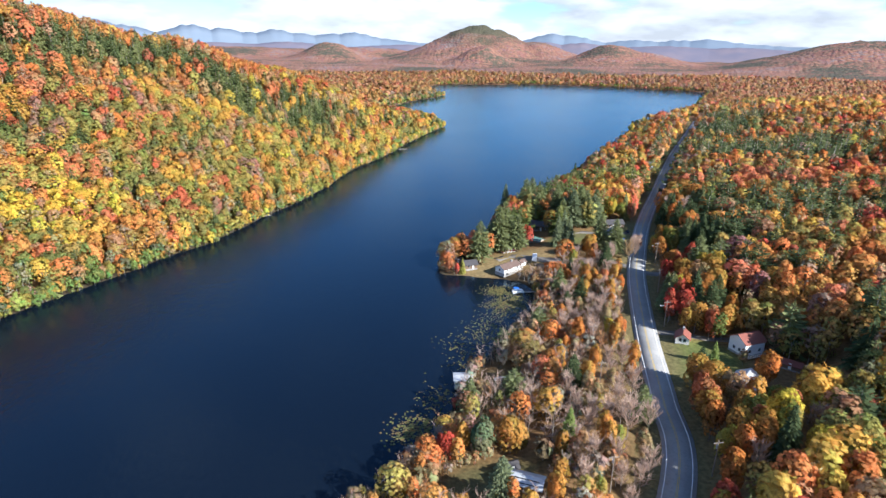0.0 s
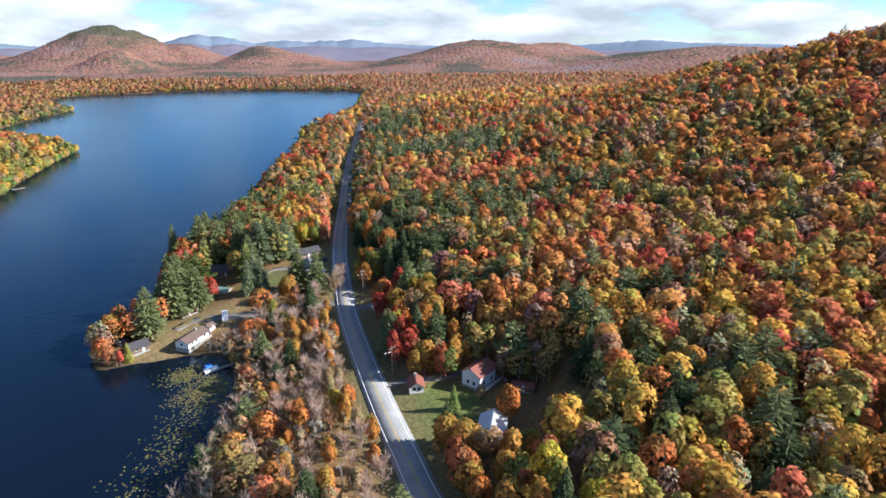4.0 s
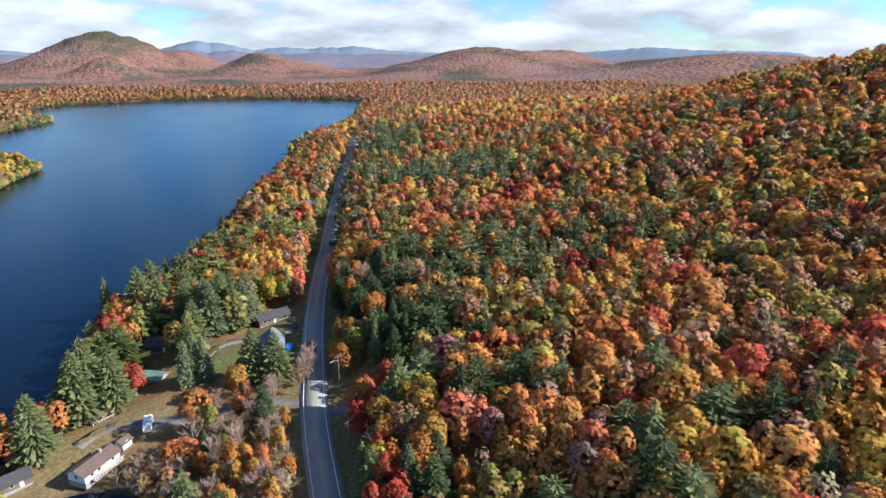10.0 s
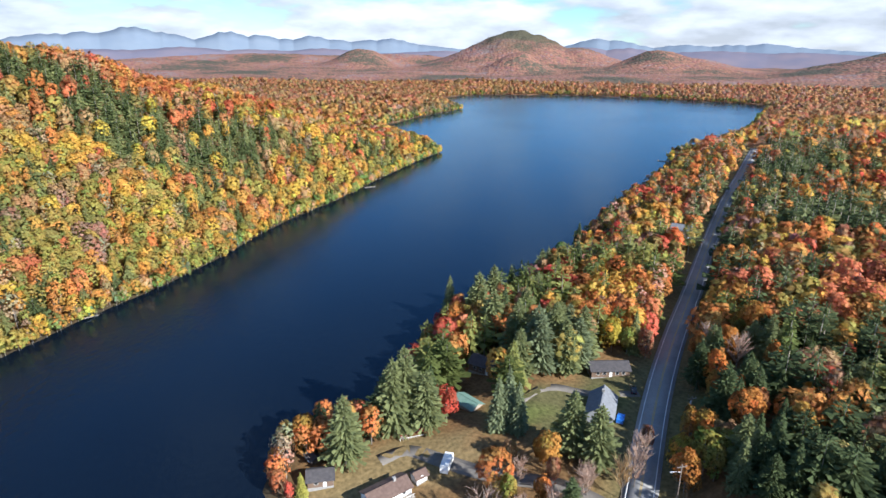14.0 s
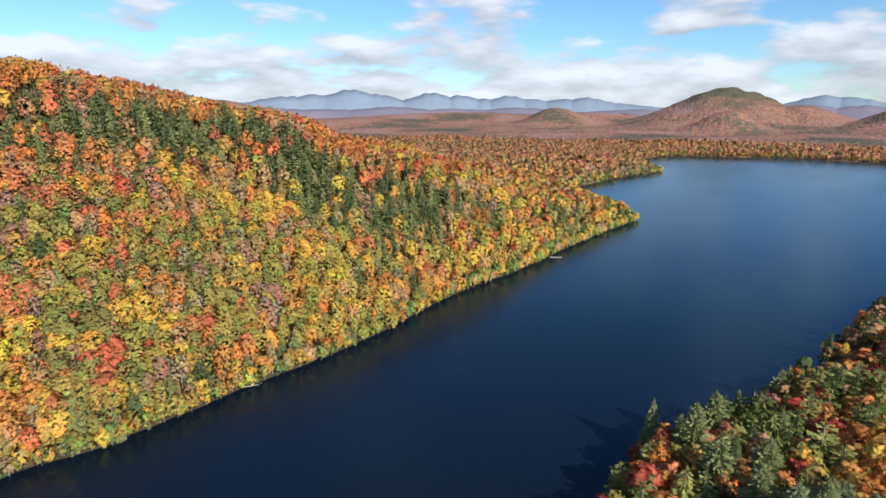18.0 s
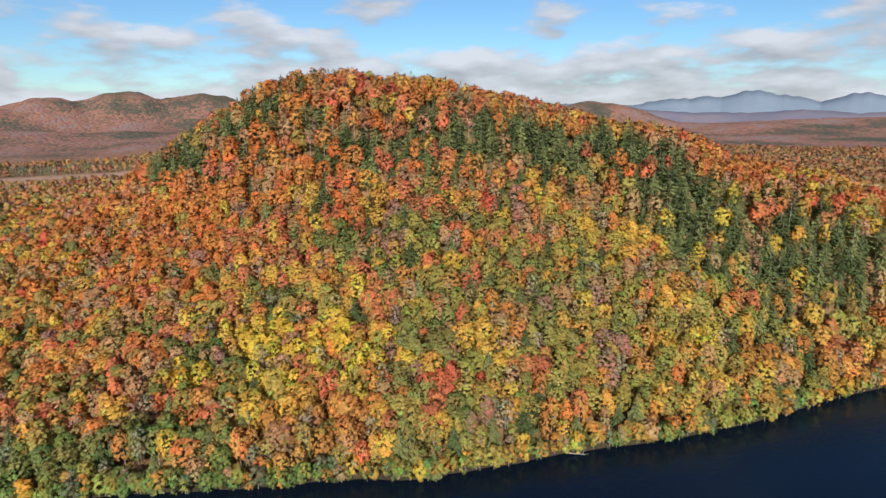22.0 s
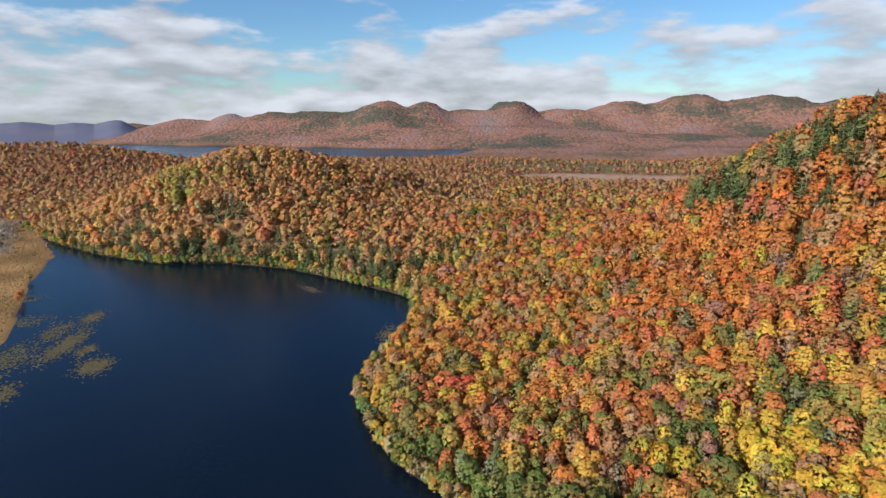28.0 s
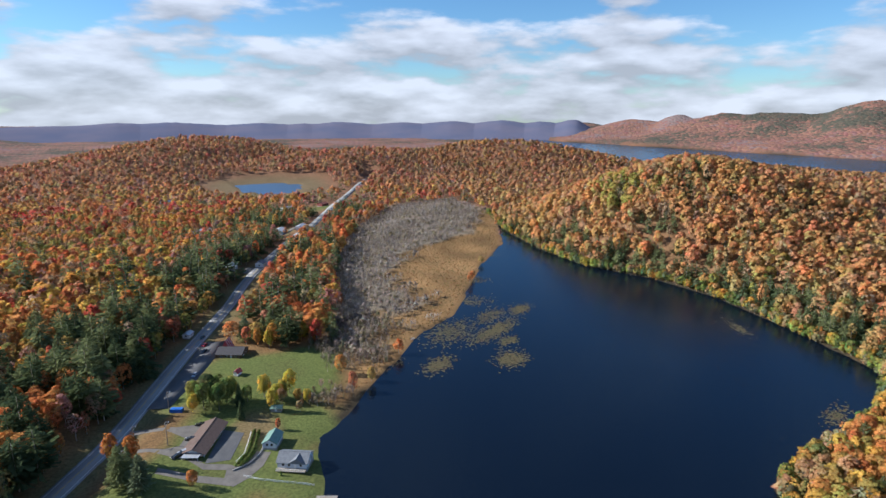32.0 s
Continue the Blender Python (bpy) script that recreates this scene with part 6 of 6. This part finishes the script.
paved("lot_front", [(-40.5, -47), (-52.1, -40.8), (-60.5, -35.6), (-68.4, -34.6), (-73.0, -31.5), (-67.5, -21.5), (-62.0, -12.0), (-66, -4), (-58.6, -10.0), (-49.0, -20.4), (-37.6, -27.2), (-38.2, -31.5), (-44.6, -26.7), (-53.3, -20.3), (-59.3, -20.0), (-62.3, -25.3), (-56, -35.2), (-48.1, -39.6), (-41.0, -41.0)],
      GRAVEL, "pale paved forecourt and drive before the motel")
paved("lot_back", [(-77.6, -26.0), (-84.7, -20.4), (-75.5, -2.2), (-66.3, -3.4), (-70, -11)], TARMAC, "dark paved court behind the motel")
paved("drive_garden", [(-60.5, -9.0), (-66.3, -3.2), (-74.2, 0.6), (-77.5, 4.0), (-82.0, 1.0), (-86.0, -4.5), (-91.0, -1.5), (-86.0, 6.5), (-79.0, 12.5), (-73.0, 15.6), (-62.0, 8.0), (-49.0, -4.0), (-50.5, -7.6), (-62.8, 3.8), (-71.0, 9.0), (-72.8, 4.2), (-65.0, 0.4)],
      GRAVEL, "grey gravel drive winding to the lakeside cottages")
laid("drive_tavern", [(-54, -60), (-68, -82), (-81, -106), (-92, -130)], 13, TARMAC, "dark paved lot beside the tavern")
laid("drive_point", [(90, 256), (76, 264), (58, 270), (44, 276), (34, 280), (27, 276)], 4.5, GRAVEL, "gravel drive to the lakeside cottages")
laid("drive_houses", [(103, 308), (92, 307), (78, 310), (70, 306), (64, 298), (60, 290)], 3.2, GRAVEL, "pale gravel drive between the houses")
laid("drive_shore_lawn", [(158, 452), (146, 462), (132, 468), (118, 467), (109, 461)], 3.2, GRAVEL, "pale gravel track across the shore lawn")
laid("drive_clearing", [(77, 192), (84, 190), (94, 186), (104, 185)], 3.4, GRAVEL, "grassy track to the white house")
laid("drive_wood", [(92, 250), (100, 246), (110, 244)], 5, GRAVEL, "gravel turnout at the wood's edge")
laid("drive_village", [(-150, -285), (-140, -270)], 9, GRAVEL, "pale gravel yard by the road")
laid("drive_yard", [(-205, -405), (-225, -430), (-245, -455)], 8, GRAVEL, "pale gravel yard in the village")

paved("lot_store", [(-232, -376), (-246, -392), (-258, -408), (-272, -402), (-258, -382), (-244, -366)], GRAVEL, "pale gravel lot beside the village road")
paved("lot_village", [(-296, -512), (-316, -540), (-330, -548), (-322, -522), (-306, -498)], GRAVEL, "pale paved yard beside the village road")


# ---- single trees by the road and the shore ----
def tree_mesh(name, corners, faces, mat, hue, shade, dome, spray):
    return quad_mesh(name, corners, faces, [mat], np.array(hue)[None] * np.array(shade), dome=dome, spray=spray)


KINDS = {}


def single_tree(shape, hue_name, seed, name):
    """One tree, a metre high, as trunk and crown; made once for each shape and hue."""
    key = (shape, hue_name)
    if key not in KINDS:
        made = {"leafy": lambda: broadleaf(seed, 1000, 0.026, 0.30, 0.08, 0.8, 7), "slim": lambda: broadleaf(seed, 760, 0.026, 0.21, 0.10, 0.75, 5), "bare": lambda: leafless(seed, 460, 0.22, 16),
                "pine": lambda: conifer(seed, 44, 38, 0.19, 0.14, 0.0, 0.45, 0.65, 0.045), "spruce": lambda: conifer(seed, 48, 34, 0.16, 0.05, 0.4, 0.2, 0.8, 0.05)}[shape]()
        stems, leaves, shade, dome = made
        v, q, n = [], [], 0
        for a, b in stems:
            v.append(a), q.append(b + n)
            n += len(a)
        trunk = quad_mesh("trunk", np.vstack(v), np.vstack(q), [BARK])
        crown = tree_mesh("crown", leaves, np.arange(len(leaves)).reshape(-1, 3), LEAVES if shape in ("leafy", "slim") else NEEDLES, HUES[hue_name], shade, dome, np.tile(SPRAY, (len(leaves) // 3, 1)) * (shape in ("leafy", "slim")))
        KINDS[key] = (trunk, crown)
    return KINDS[key]


WORDS = {"orange": "bright orange", "amber": "amber", "gold": "golden", "yellow": "bright yellow", "red": "scarlet", "mauve": "dull mauve", "rust": "rust-brown", "coral": "salmon-pink", "olive": "olive-green",
         "green": "still green", "tan": "faded tan", "crimson": "crimson", "spruce": "dark green", "pine": "blue-green", "twig": "leafless grey", "sage": "grey-green"}


def set_tree(x, y, height, shape, hue_name, where, seed=7, wide=1.0):
    kind_name = {"pine": "pine_tree", "spruce": "spruce_tree", "bare": "bare_tree"}.get(shape, "maple_tree")
    base = float(ground_at(x, y)) - 0.1
    m = pose(x, y, base, 0, 0, (x * 37 + y * 91) % 360) @ Matrix.Diagonal((height * wide, height * wide, height, 1))
    trunk, crown = single_tree(shape, hue_name, seed + len(shape) + len(hue_name), kind_name)
    t = new(kind_name)
    t.matrix_basis = m
    tagged(t, f"{WORDS[hue_name]} {'pine' if shape == 'pine' else 'spruce' if shape == 'spruce' else 'tree' if shape == 'bare' else 'maple'} {where}", "tree", "trees along the road and shore")
    for nm, me in (("trunk", trunk), ("crown", crown)):
        ob = new(nm, me)
        ob.parent = t


BY_SHORE = "standing at the lake shore among cottages"
for x, y, h, shape, hue in ((84, 272, 19, "pine", "pine"), (92, 266, 13, "bare", "twig"), (95, 273, 12, "bare", "twig"), (88, 262, 12, "bare", "tan"), (70, 272, 9, "leafy", "orange"), (75, 280, 8, "leafy", "olive"), (64, 266, 9, "bare", "twig"),
                            (72, 264, 10, "slim", "rust"), (80, 262, 10, "bare", "twig"), (62, 275, 7, "leafy", "tan"), (98, 280, 9, "slim", "rust"), (29, 288.5, 25, "pine", "pine"), (32, 292, 27, "pine", "pine"), (18.3, 274.2, 22, "pine", "pine"), (38.5, 289.5, 20, "pine", "pine"), (26, 291, 19, "pine", "sage"),
                            (59, 287.5, 17, "spruce", "sage"), (62, 288.5, 19, "spruce", "sage"), (64.5, 286, 16, "spruce", "sage"), (6.1, 279, 13, "leafy", "amber"), (3, 264, 8, "leafy", "coral"),
                            (9.5, 263, 8, "spruce", "olive"), (2, 282, 9, "spruce", "spruce"), (44, 293.5, 13, "leafy", "red"), (78, 276.5, 19, "pine", "pine"), (71, 270, 12, "leafy", "amber"),
                            (43, 351, 15, "leafy", "orange"), (39, 345, 12, "leafy", "red"), (40, 368, 21, "spruce", "pine"), (35.8, 360, 8, "leafy", "red"), (52, 360, 24, "pine", "pine"),
                            (57.7, 342.6, 23, "pine", "pine"), (66, 330, 22, "pine", "pine"), (72, 322, 23, "pine", "sage"), (80, 330, 21, "pine", "pine"), (62, 350, 20, "spruce", "spruce"),
                            (58, 376, 22, "pine", "pine"), (95, 454, 10, "leafy", "green"), (108, 477, 14, "spruce", "spruce"), (66, 394, 17, "spruce", "pine"), (82, 420, 16, "pine", "pine"), (97, 440, 9, "slim", "coral"), (114, 480, 8, "leafy", "gold"), (122, 472, 8, "leafy", "red"),
                            (64, 384, 11, "leafy", "amber"), (76, 398, 10, "leafy", "red"), (88, 408, 9, "leafy", "red"), (92, 420, 15, "pine", "pine"), (90, 402, 9, "leafy", "yellow"), (98, 404, 9, "leafy", "yellow"), (100, 428, 16, "pine", "sage"), (84, 412, 8, "bare", "twig"), (66, 314, 19, "pine", "pine"), (73, 318, 22, "pine", "sage"), (81, 319, 20, "pine", "pine"), (78, 324, 23, "pine", "pine"), (86, 323, 19, "pine", "sage"), (88, 328, 21, "pine", "pine"), (110, 330, 12, "leafy", "rust"), (104, 332, 11, "leafy", "olive"), (70, 350, 19, "pine", "pine"), (84, 334, 18, "pine", "sage"), (88, 344, 15, "leafy", "amber"), (96, 342, 14, "leafy", "orange"),
                            (105, 352, 14, "slim", "rust"), (76, 372, 18, "pine", "pine"), (86, 392, 20, "spruce", "spruce"), (98, 412, 19, "spruce", "spruce")):
    set_tree(x, y, h, shape, hue, BY_SHORE)
BY_LOT = "on the lawns of the southern shore"
for x, y, h, shape, hue in ((-73, -46, 14, "leafy", "green"), (-79, -43, 14, "leafy", "green"), (-76, -51, 15, "leafy", "spruce"), (-83, -47, 14, "leafy", "green"), (-70, -52, 13, "leafy", "olive"), (-80, -54, 13, "leafy", "green"), (-88, -44, 12, "spruce", "spruce"), (-86, -51, 12, "leafy", "olive"), (-68, -45, 10, "leafy", "gold"), (-36, -17, 15, "slim", "orange"), (-42.5, -12, 14, "slim", "orange"),
                            (-38, 0, 17, "pine", "pine"), (-44, 5, 15, "pine", "sage"), (-41, -4, 14, "spruce", "pine"), (-100, -34, 11, "slim", "gold"), (-111, -27, 7, "leafy", "tan"), (-106, -38, 9, "leafy", "tan"), (-50, -100, 22, "pine", "pine"), (-100, -47, 12, "leafy", "gold"), (-112, -47, 12, "leafy", "yellow"), (-108, -43, 10, "leafy", "gold"), (-116, -33, 8, "leafy", "gold"), (-113, -37, 7, "leafy", "amber"), (-104, -41, 9, "leafy", "yellow"), (-86, -32, 9, "spruce", "spruce"),
                            (-98, -17, 6, "slim", "coral"), (-117, -103, 13, "slim", "gold"), (-112, -110, 12, "slim", "amber"), (-118, -120, 15, "spruce", "pine"), (-126, -116, 14, "pine", "pine"), (-132, -112, 12, "slim", "olive"), (-138, -106, 13, "leafy", "gold"), (-108, -122, 16, "pine", "sage"), (-145, -104, 10, "leafy", "orange"), (-124, -124, 17, "pine", "pine"), (-140, -114, 15, "spruce", "spruce"), (-60, 10, 7, "leafy", "orange"), (-115, -36, 5, "bare", "twig"),
                            (-119, -34, 5, "bare", "twig"), (-122, -40, 5, "bare", "tan"), (-127, -44, 6, "bare", "twig"), (-90, 16, 2.6, "spruce", "green"), (-92, -46, 9, "leafy", "green")):
    set_tree(x, y, h, shape, hue, BY_LOT)
BY_CLEARING = "at the clearing east of the road"
for x, y, h, shape, hue in ((87.5, 206, 17, "pine", "pine"), (95.5, 184.5, 12, "leafy", "green"), (99, 204, 14, "leafy", "orange"), (104, 208, 14, "leafy", "amber"), (94, 214, 13, "leafy", "red"),
                            (90, 197, 11, "leafy", "rust"), (77, 153, 11, "leafy", "orange"), (98, 155, 12, "leafy", "orange"), (88, 168, 9, "spruce", "green"), (97.5, 168, 6, "leafy", "tan"),
                            (1, 127, 10, "leafy", "red"), (-6, 129, 6, "slim", "orange"), (10, 127, 13, "leafy", "sage"), (5, 129, 11, "slim", "amber"), (18, 128, 12, "leafy", "amber"),
                            (32, 124, 15, "spruce", "green"), (14, 110, 13, "pine", "sage")):
    set_tree(x, y, h, shape, hue, BY_CLEARING)
bright = ["orange", "amber", "gold", "yellow", "red", "coral", "olive", "green", "tan"]
table = np.array([HUES[k] for k in bright])
for sx, sy, sh, sk, shue in STRETCH:
    for k in range(len(sx)):
        near = bright[int(np.argmin(np.abs(table / table.sum(1, keepdims=True) - shue[k] / shue[k].sum()).sum(1)))]
        shape = "bare" if sk[k] >= 8 else ("spruce" if sk[k] == 5 else "pine") if sk[k] >= 5 else ("leafy" if sk[k] % 2 else "slim")
        if shape == "bare":
            near = "twig"
        elif shape in ("pine", "spruce"):
            near = "pine" if k % 3 == 0 else "spruce"
        set_tree(float(sx[k]), float(sy[k]), float(sh[k]), shape, near, "beside the highway in autumn woods")


# ---- marsh, reeds and lily pads ----
def tufts(name, x, y, z, height, hue, blades, lean, label, seed):
    """Upright ragged blades in tufts."""
    r = np.random.RandomState(seed)
    n = len(x)
    px, py = np.repeat(x, blades) + r.uniform(-0.9, 0.9, n * blades), np.repeat(y, blades) + r.uniform(-0.9, 0.9, n * blades)
    pz, h = np.repeat(z, blades), np.repeat(height, blades) * r.uniform(0.6, 1.2, n * blades)
    a = r.uniform(0, 6.283, n * blades)
    w = 0.35 * h
    dx, dy = np.cos(a) * w, np.sin(a) * w
    lx, ly = r.normal(0, lean, n * blades) * h, r.normal(0, lean, n * blades) * h
    v = np.stack([np.stack([px - dx, py - dy, pz - 0.1], -1), np.stack([px + dx, py + dy, pz - 0.1], -1),
                  np.stack([px + lx + dx * 0.7, py + ly + dy * 0.7, pz + h], -1), np.stack([px + lx - dx * 0.5, py + ly - dy * 0.5, pz + h * 0.85], -1)], 1)
    t = np.repeat(np.repeat(hue, blades, 0) * r.uniform(0.75, 1.2, (n * blades, 1)), 4, 0)
    me = quad_mesh(name, v.reshape(-1, 3), np.arange(4 * n * blades).reshape(-1, 4), [NEEDLES], t)
    return tagged(new(name, me), label, "plants", kind="stuff")


x, y = scattered(-510, -120, -540, -30, 2.6, 61)
d = edge_distance(MARSH, x, y)
lake_d = edge_distance(LAKE, x, y)
ok = (d < -1.0) & (lake_d > 0.5)
x, y, lake_d = x[ok], y[ok], lake_d[ok]
r = np.random.RandomState(62)
back = np.clip((lake_d - reed_edge(x, y)) / 20, 0, 1)
sedge_hue = np.array([(0.24, 0.145, 0.06), (0.20, 0.155, 0.065), (0.17, 0.16, 0.065), (0.27, 0.13, 0.06)])[r.randint(0, 4, len(x))] * (1 + 0.2 * waves(x, y, 45, 64))[:, None]
reeds = r.uniform(0, 1, len(x)) > back * 0.7
tufts("marsh_grass", x[reeds], y[reeds], ground_at(x[reeds], y[reeds]), r.uniform(0.4, 0.95, reeds.sum()), sedge_hue[reeds], 3, 0.25, "tawny marsh grass along the lake", 65)
x, y = scattered(-510, -112, -540, -30, 3.0, 66)
lake_d = edge_distance(LAKE, x, y)
back = (lake_d - reed_edge(x, y)) / 20
ok = (edge_distance(MARSH, x, y) < -0.5) & (lake_d > 1) & (back + 0.5 * waves(x, y, 25, 67) > 0.3)
x, y = x[ok], y[ok]
grey = np.array([(0.42, 0.37, 0.33), (0.35, 0.30, 0.265), (0.38, 0.31, 0.26), (0.30, 0.255, 0.16)])[r.randint(0, 4, len(x))] * (1 + 0.25 * waves(x, y, 50, 71))[:, None]
plant("marsh_shrubs", DISTANT, x, y, r.uniform(3.2, 7.2, len(x)), np.where(r.uniform(0, 1, len(x)) < 0.7, 9, 8), grey, "leafless grey shrubs in the marsh")
# grey thicket between the southern lawns and the lake
x, y = scattered(-205, -108, -140, -26, 2.9, 75)
ok = ((np.hypot((x + 127) / 13, (y + 34) / 7) < 1 + 0.3 * waves(x, y, 14, 76)) | (np.hypot((x + 156) / 20, (y + 80) / 26) < 1 + 0.3 * waves(x, y, 14, 78)) | (np.hypot((x + 180) / 18, (y + 112) / 24) < 1 + 0.3 * waves(x, y, 14, 79))) & (edge_distance(LAKE, x, y) > 0.5)
x, y = x[ok], y[ok]
r = np.random.RandomState(77)
brush = np.array([(0.36, 0.28, 0.24), (0.30, 0.24, 0.20), (0.34, 0.25, 0.18), (0.26, 0.24, 0.14)])[r.randint(0, 4, len(x))]
plant("shore_thicket", MIDDLE, x, y, r.uniform(3.0, 6.5, len(x)), np.where(r.uniform(0, 1, len(x)) < 0.5, 9, 8), brush, "grey leafless thicket beside the lawns and the lake")
# scrub of the shallow eastern bay
x, y = scattered(-30, 78, 96, 262, 2.7, 68)
lake_d = edge_distance(LAKE, x, y)
ok = (lake_d > 0.3) & (lake_d < 22 + 16 * waves(x, y, 40, 70) + 14) & plots_clear(x, y)
x, y = x[ok], y[ok]
r = np.random.RandomState(69)
brush = np.array([(0.42, 0.34, 0.28), HUES["tan"], (0.38, 0.25, 0.15), (0.50, 0.26, 0.13), (0.44, 0.36, 0.29), (0.42, 0.32, 0.18)])[r.randint(0, 6, len(x))]
plant("bay_scrub", MIDDLE, x, y, r.uniform(2.5, 8.0, len(x)), np.where(r.uniform(0, 1, len(x)) < 0.55, 9, r.randint(0, 3, len(x))), brush, "grey and brown scrub round the shallow bay")


def lily_pads(patches, seed, label, hues):
    r = np.random.RandomState(seed)
    cx, cy, rad, hue = [], [], [], []
    for px, py, a, b, turn, count, size in patches:
        u, v = r.normal(0, 0.5, count), r.normal(0, 0.5, count)
        c, s = math.cos(radians(turn)), math.sin(radians(turn))
        cx += list(px + u * a * c - v * b * s)
        cy += list(py + u * a * s + v * b * c)
        rad += list(size * r.uniform(0.6, 1.4, count))
    cx, cy, rad = np.array(cx), np.array(cy), np.array(rad)
    ok = edge_distance(LAKE, cx, cy) < -0.3
    cx, cy, rad = cx[ok], cy[ok], rad[ok]
    n = len(cx)
    turn = r.uniform(0, 6.283, n)
    v = []
    for k in range(8):
        w = turn + 6.283 * k / 8
        v.append(np.stack([cx + np.cos(w) * rad, cy + np.sin(w) * rad, 0.025 + 0.02 * r.uniform(0, 1, n)], -1))
    v = np.stack(v, 1)
    q = (np.arange(n)[:, None] * 8)[:, None, :] + np.array([(0, 1, 2, 3), (0, 3, 4, 7), (4, 5, 6, 7)])[None]
    tints = np.array(hues)[r.randint(0, 4, n)]
    me = quad_mesh("lily_pads", v.reshape(-1, 3), q.reshape(-1, 4), [LEAVES], np.repeat(tints, 8, 0))
    return tagged(new("lily_pads", me), label, "plants", kind="stuff")


lily_pads([(-8, 142, 9, 7, 40, 420, 0.32), (-1, 158, 7, 8, 60, 160, 0.28), (10, 178, 8, 10, 50, 120, 0.3), (18, 205, 9, 18, -30, 420, 0.27), (27, 228, 9, 12, -30, 700, 0.28), (25, 243, 7, 6, 0, 500, 0.28),
           (33, 230, 6, 10, 0, 400, 0.27), (8, 190, 10, 12, 40, 90, 0.3)], 71, "yellow-green lily pads floating in the shallow bay", [(0.24, 0.23, 0.08), (0.30, 0.26, 0.10), (0.24, 0.17, 0.08), (0.16, 0.17, 0.07)])
lily_pads([(-232, -28, 11, 8, 30, 700, 0.5), (-193, -42, 12, 6, 30, 500, 0.5), (-250, -68, 26, 7, 25, 1100, 0.5), (-225, -80, 24, 16, 30, 900, 0.5), (-246, -50, 9, 5, 30, 260, 0.5), (-288, -92, 12, 6, 30, 420, 0.5),
           (-262, -92, 18, 8, 30, 400, 0.5), (-172, -60, 10, 6, 30, 260, 0.45), (-226, -106, 18, 8, 40, 380, 0.5), (-386, 8, 12, 4, 60, 160, 0.5), (-322, 98, 12, 5, 10, 200, 0.5), (-270, -124, 12, 14, 30, 260, 0.5),
           (-300, -170, 10, 14, 40, 300, 0.5), (-360, -235, 14, 8, 50, 200, 0.5)], 72, "olive mats of lily pads off the marsh", [(0.20, 0.18, 0.10), (0.24, 0.20, 0.11), (0.18, 0.13, 0.08), (0.14, 0.13, 0.075)])

# ---- fallen trunks at the western bank ----
for x, y, turn in ((-112.5, 357.5, 60), (-181, 203, 40)):
    s = thing("fallen_tree", x, y, turn, "bleached fallen tree lying at the water's edge", "log", z=0.15)
    part("trunk", Shape().rod((-1.0, 0, 0.9), (5.0, 0.4, -0.1), 0.2, 0.08), WOOD, s)
    for k in range(4):
        part("branch", Shape().rod((2.0 + k, 0.1, 0.4), (2.8 + k, (-1) ** k * 1.4, 1.2), 0.08, 0.03), WOOD, s)

# ---- trimmed hedge and flower bed beside the motel garden ----
line = glide(np.array([(-88.6, -19.0), (-85.6, -11.5), (-82.6, -4.0), (-79.0, 0.6), (-76.6, 3.2)]), 0.9)
r = np.random.RandomState(81)
for off in (0.0, 1.7):
    x, y = line[:, 0] - off + r.uniform(-0.15, 0.15, len(line)), line[:, 1] + 0.5 * off + r.uniform(-0.15, 0.15, len(line))
    plant("hedge", MIDDLE, x, y, r.uniform(1.7, 2.3, len(x)), r.randint(1, 3, len(x)), np.array([HUES["green"]]) * r.uniform(0.55, 0.95, (len(x), 1)), "low dark green hedge beside the white garden fence", 0.25)
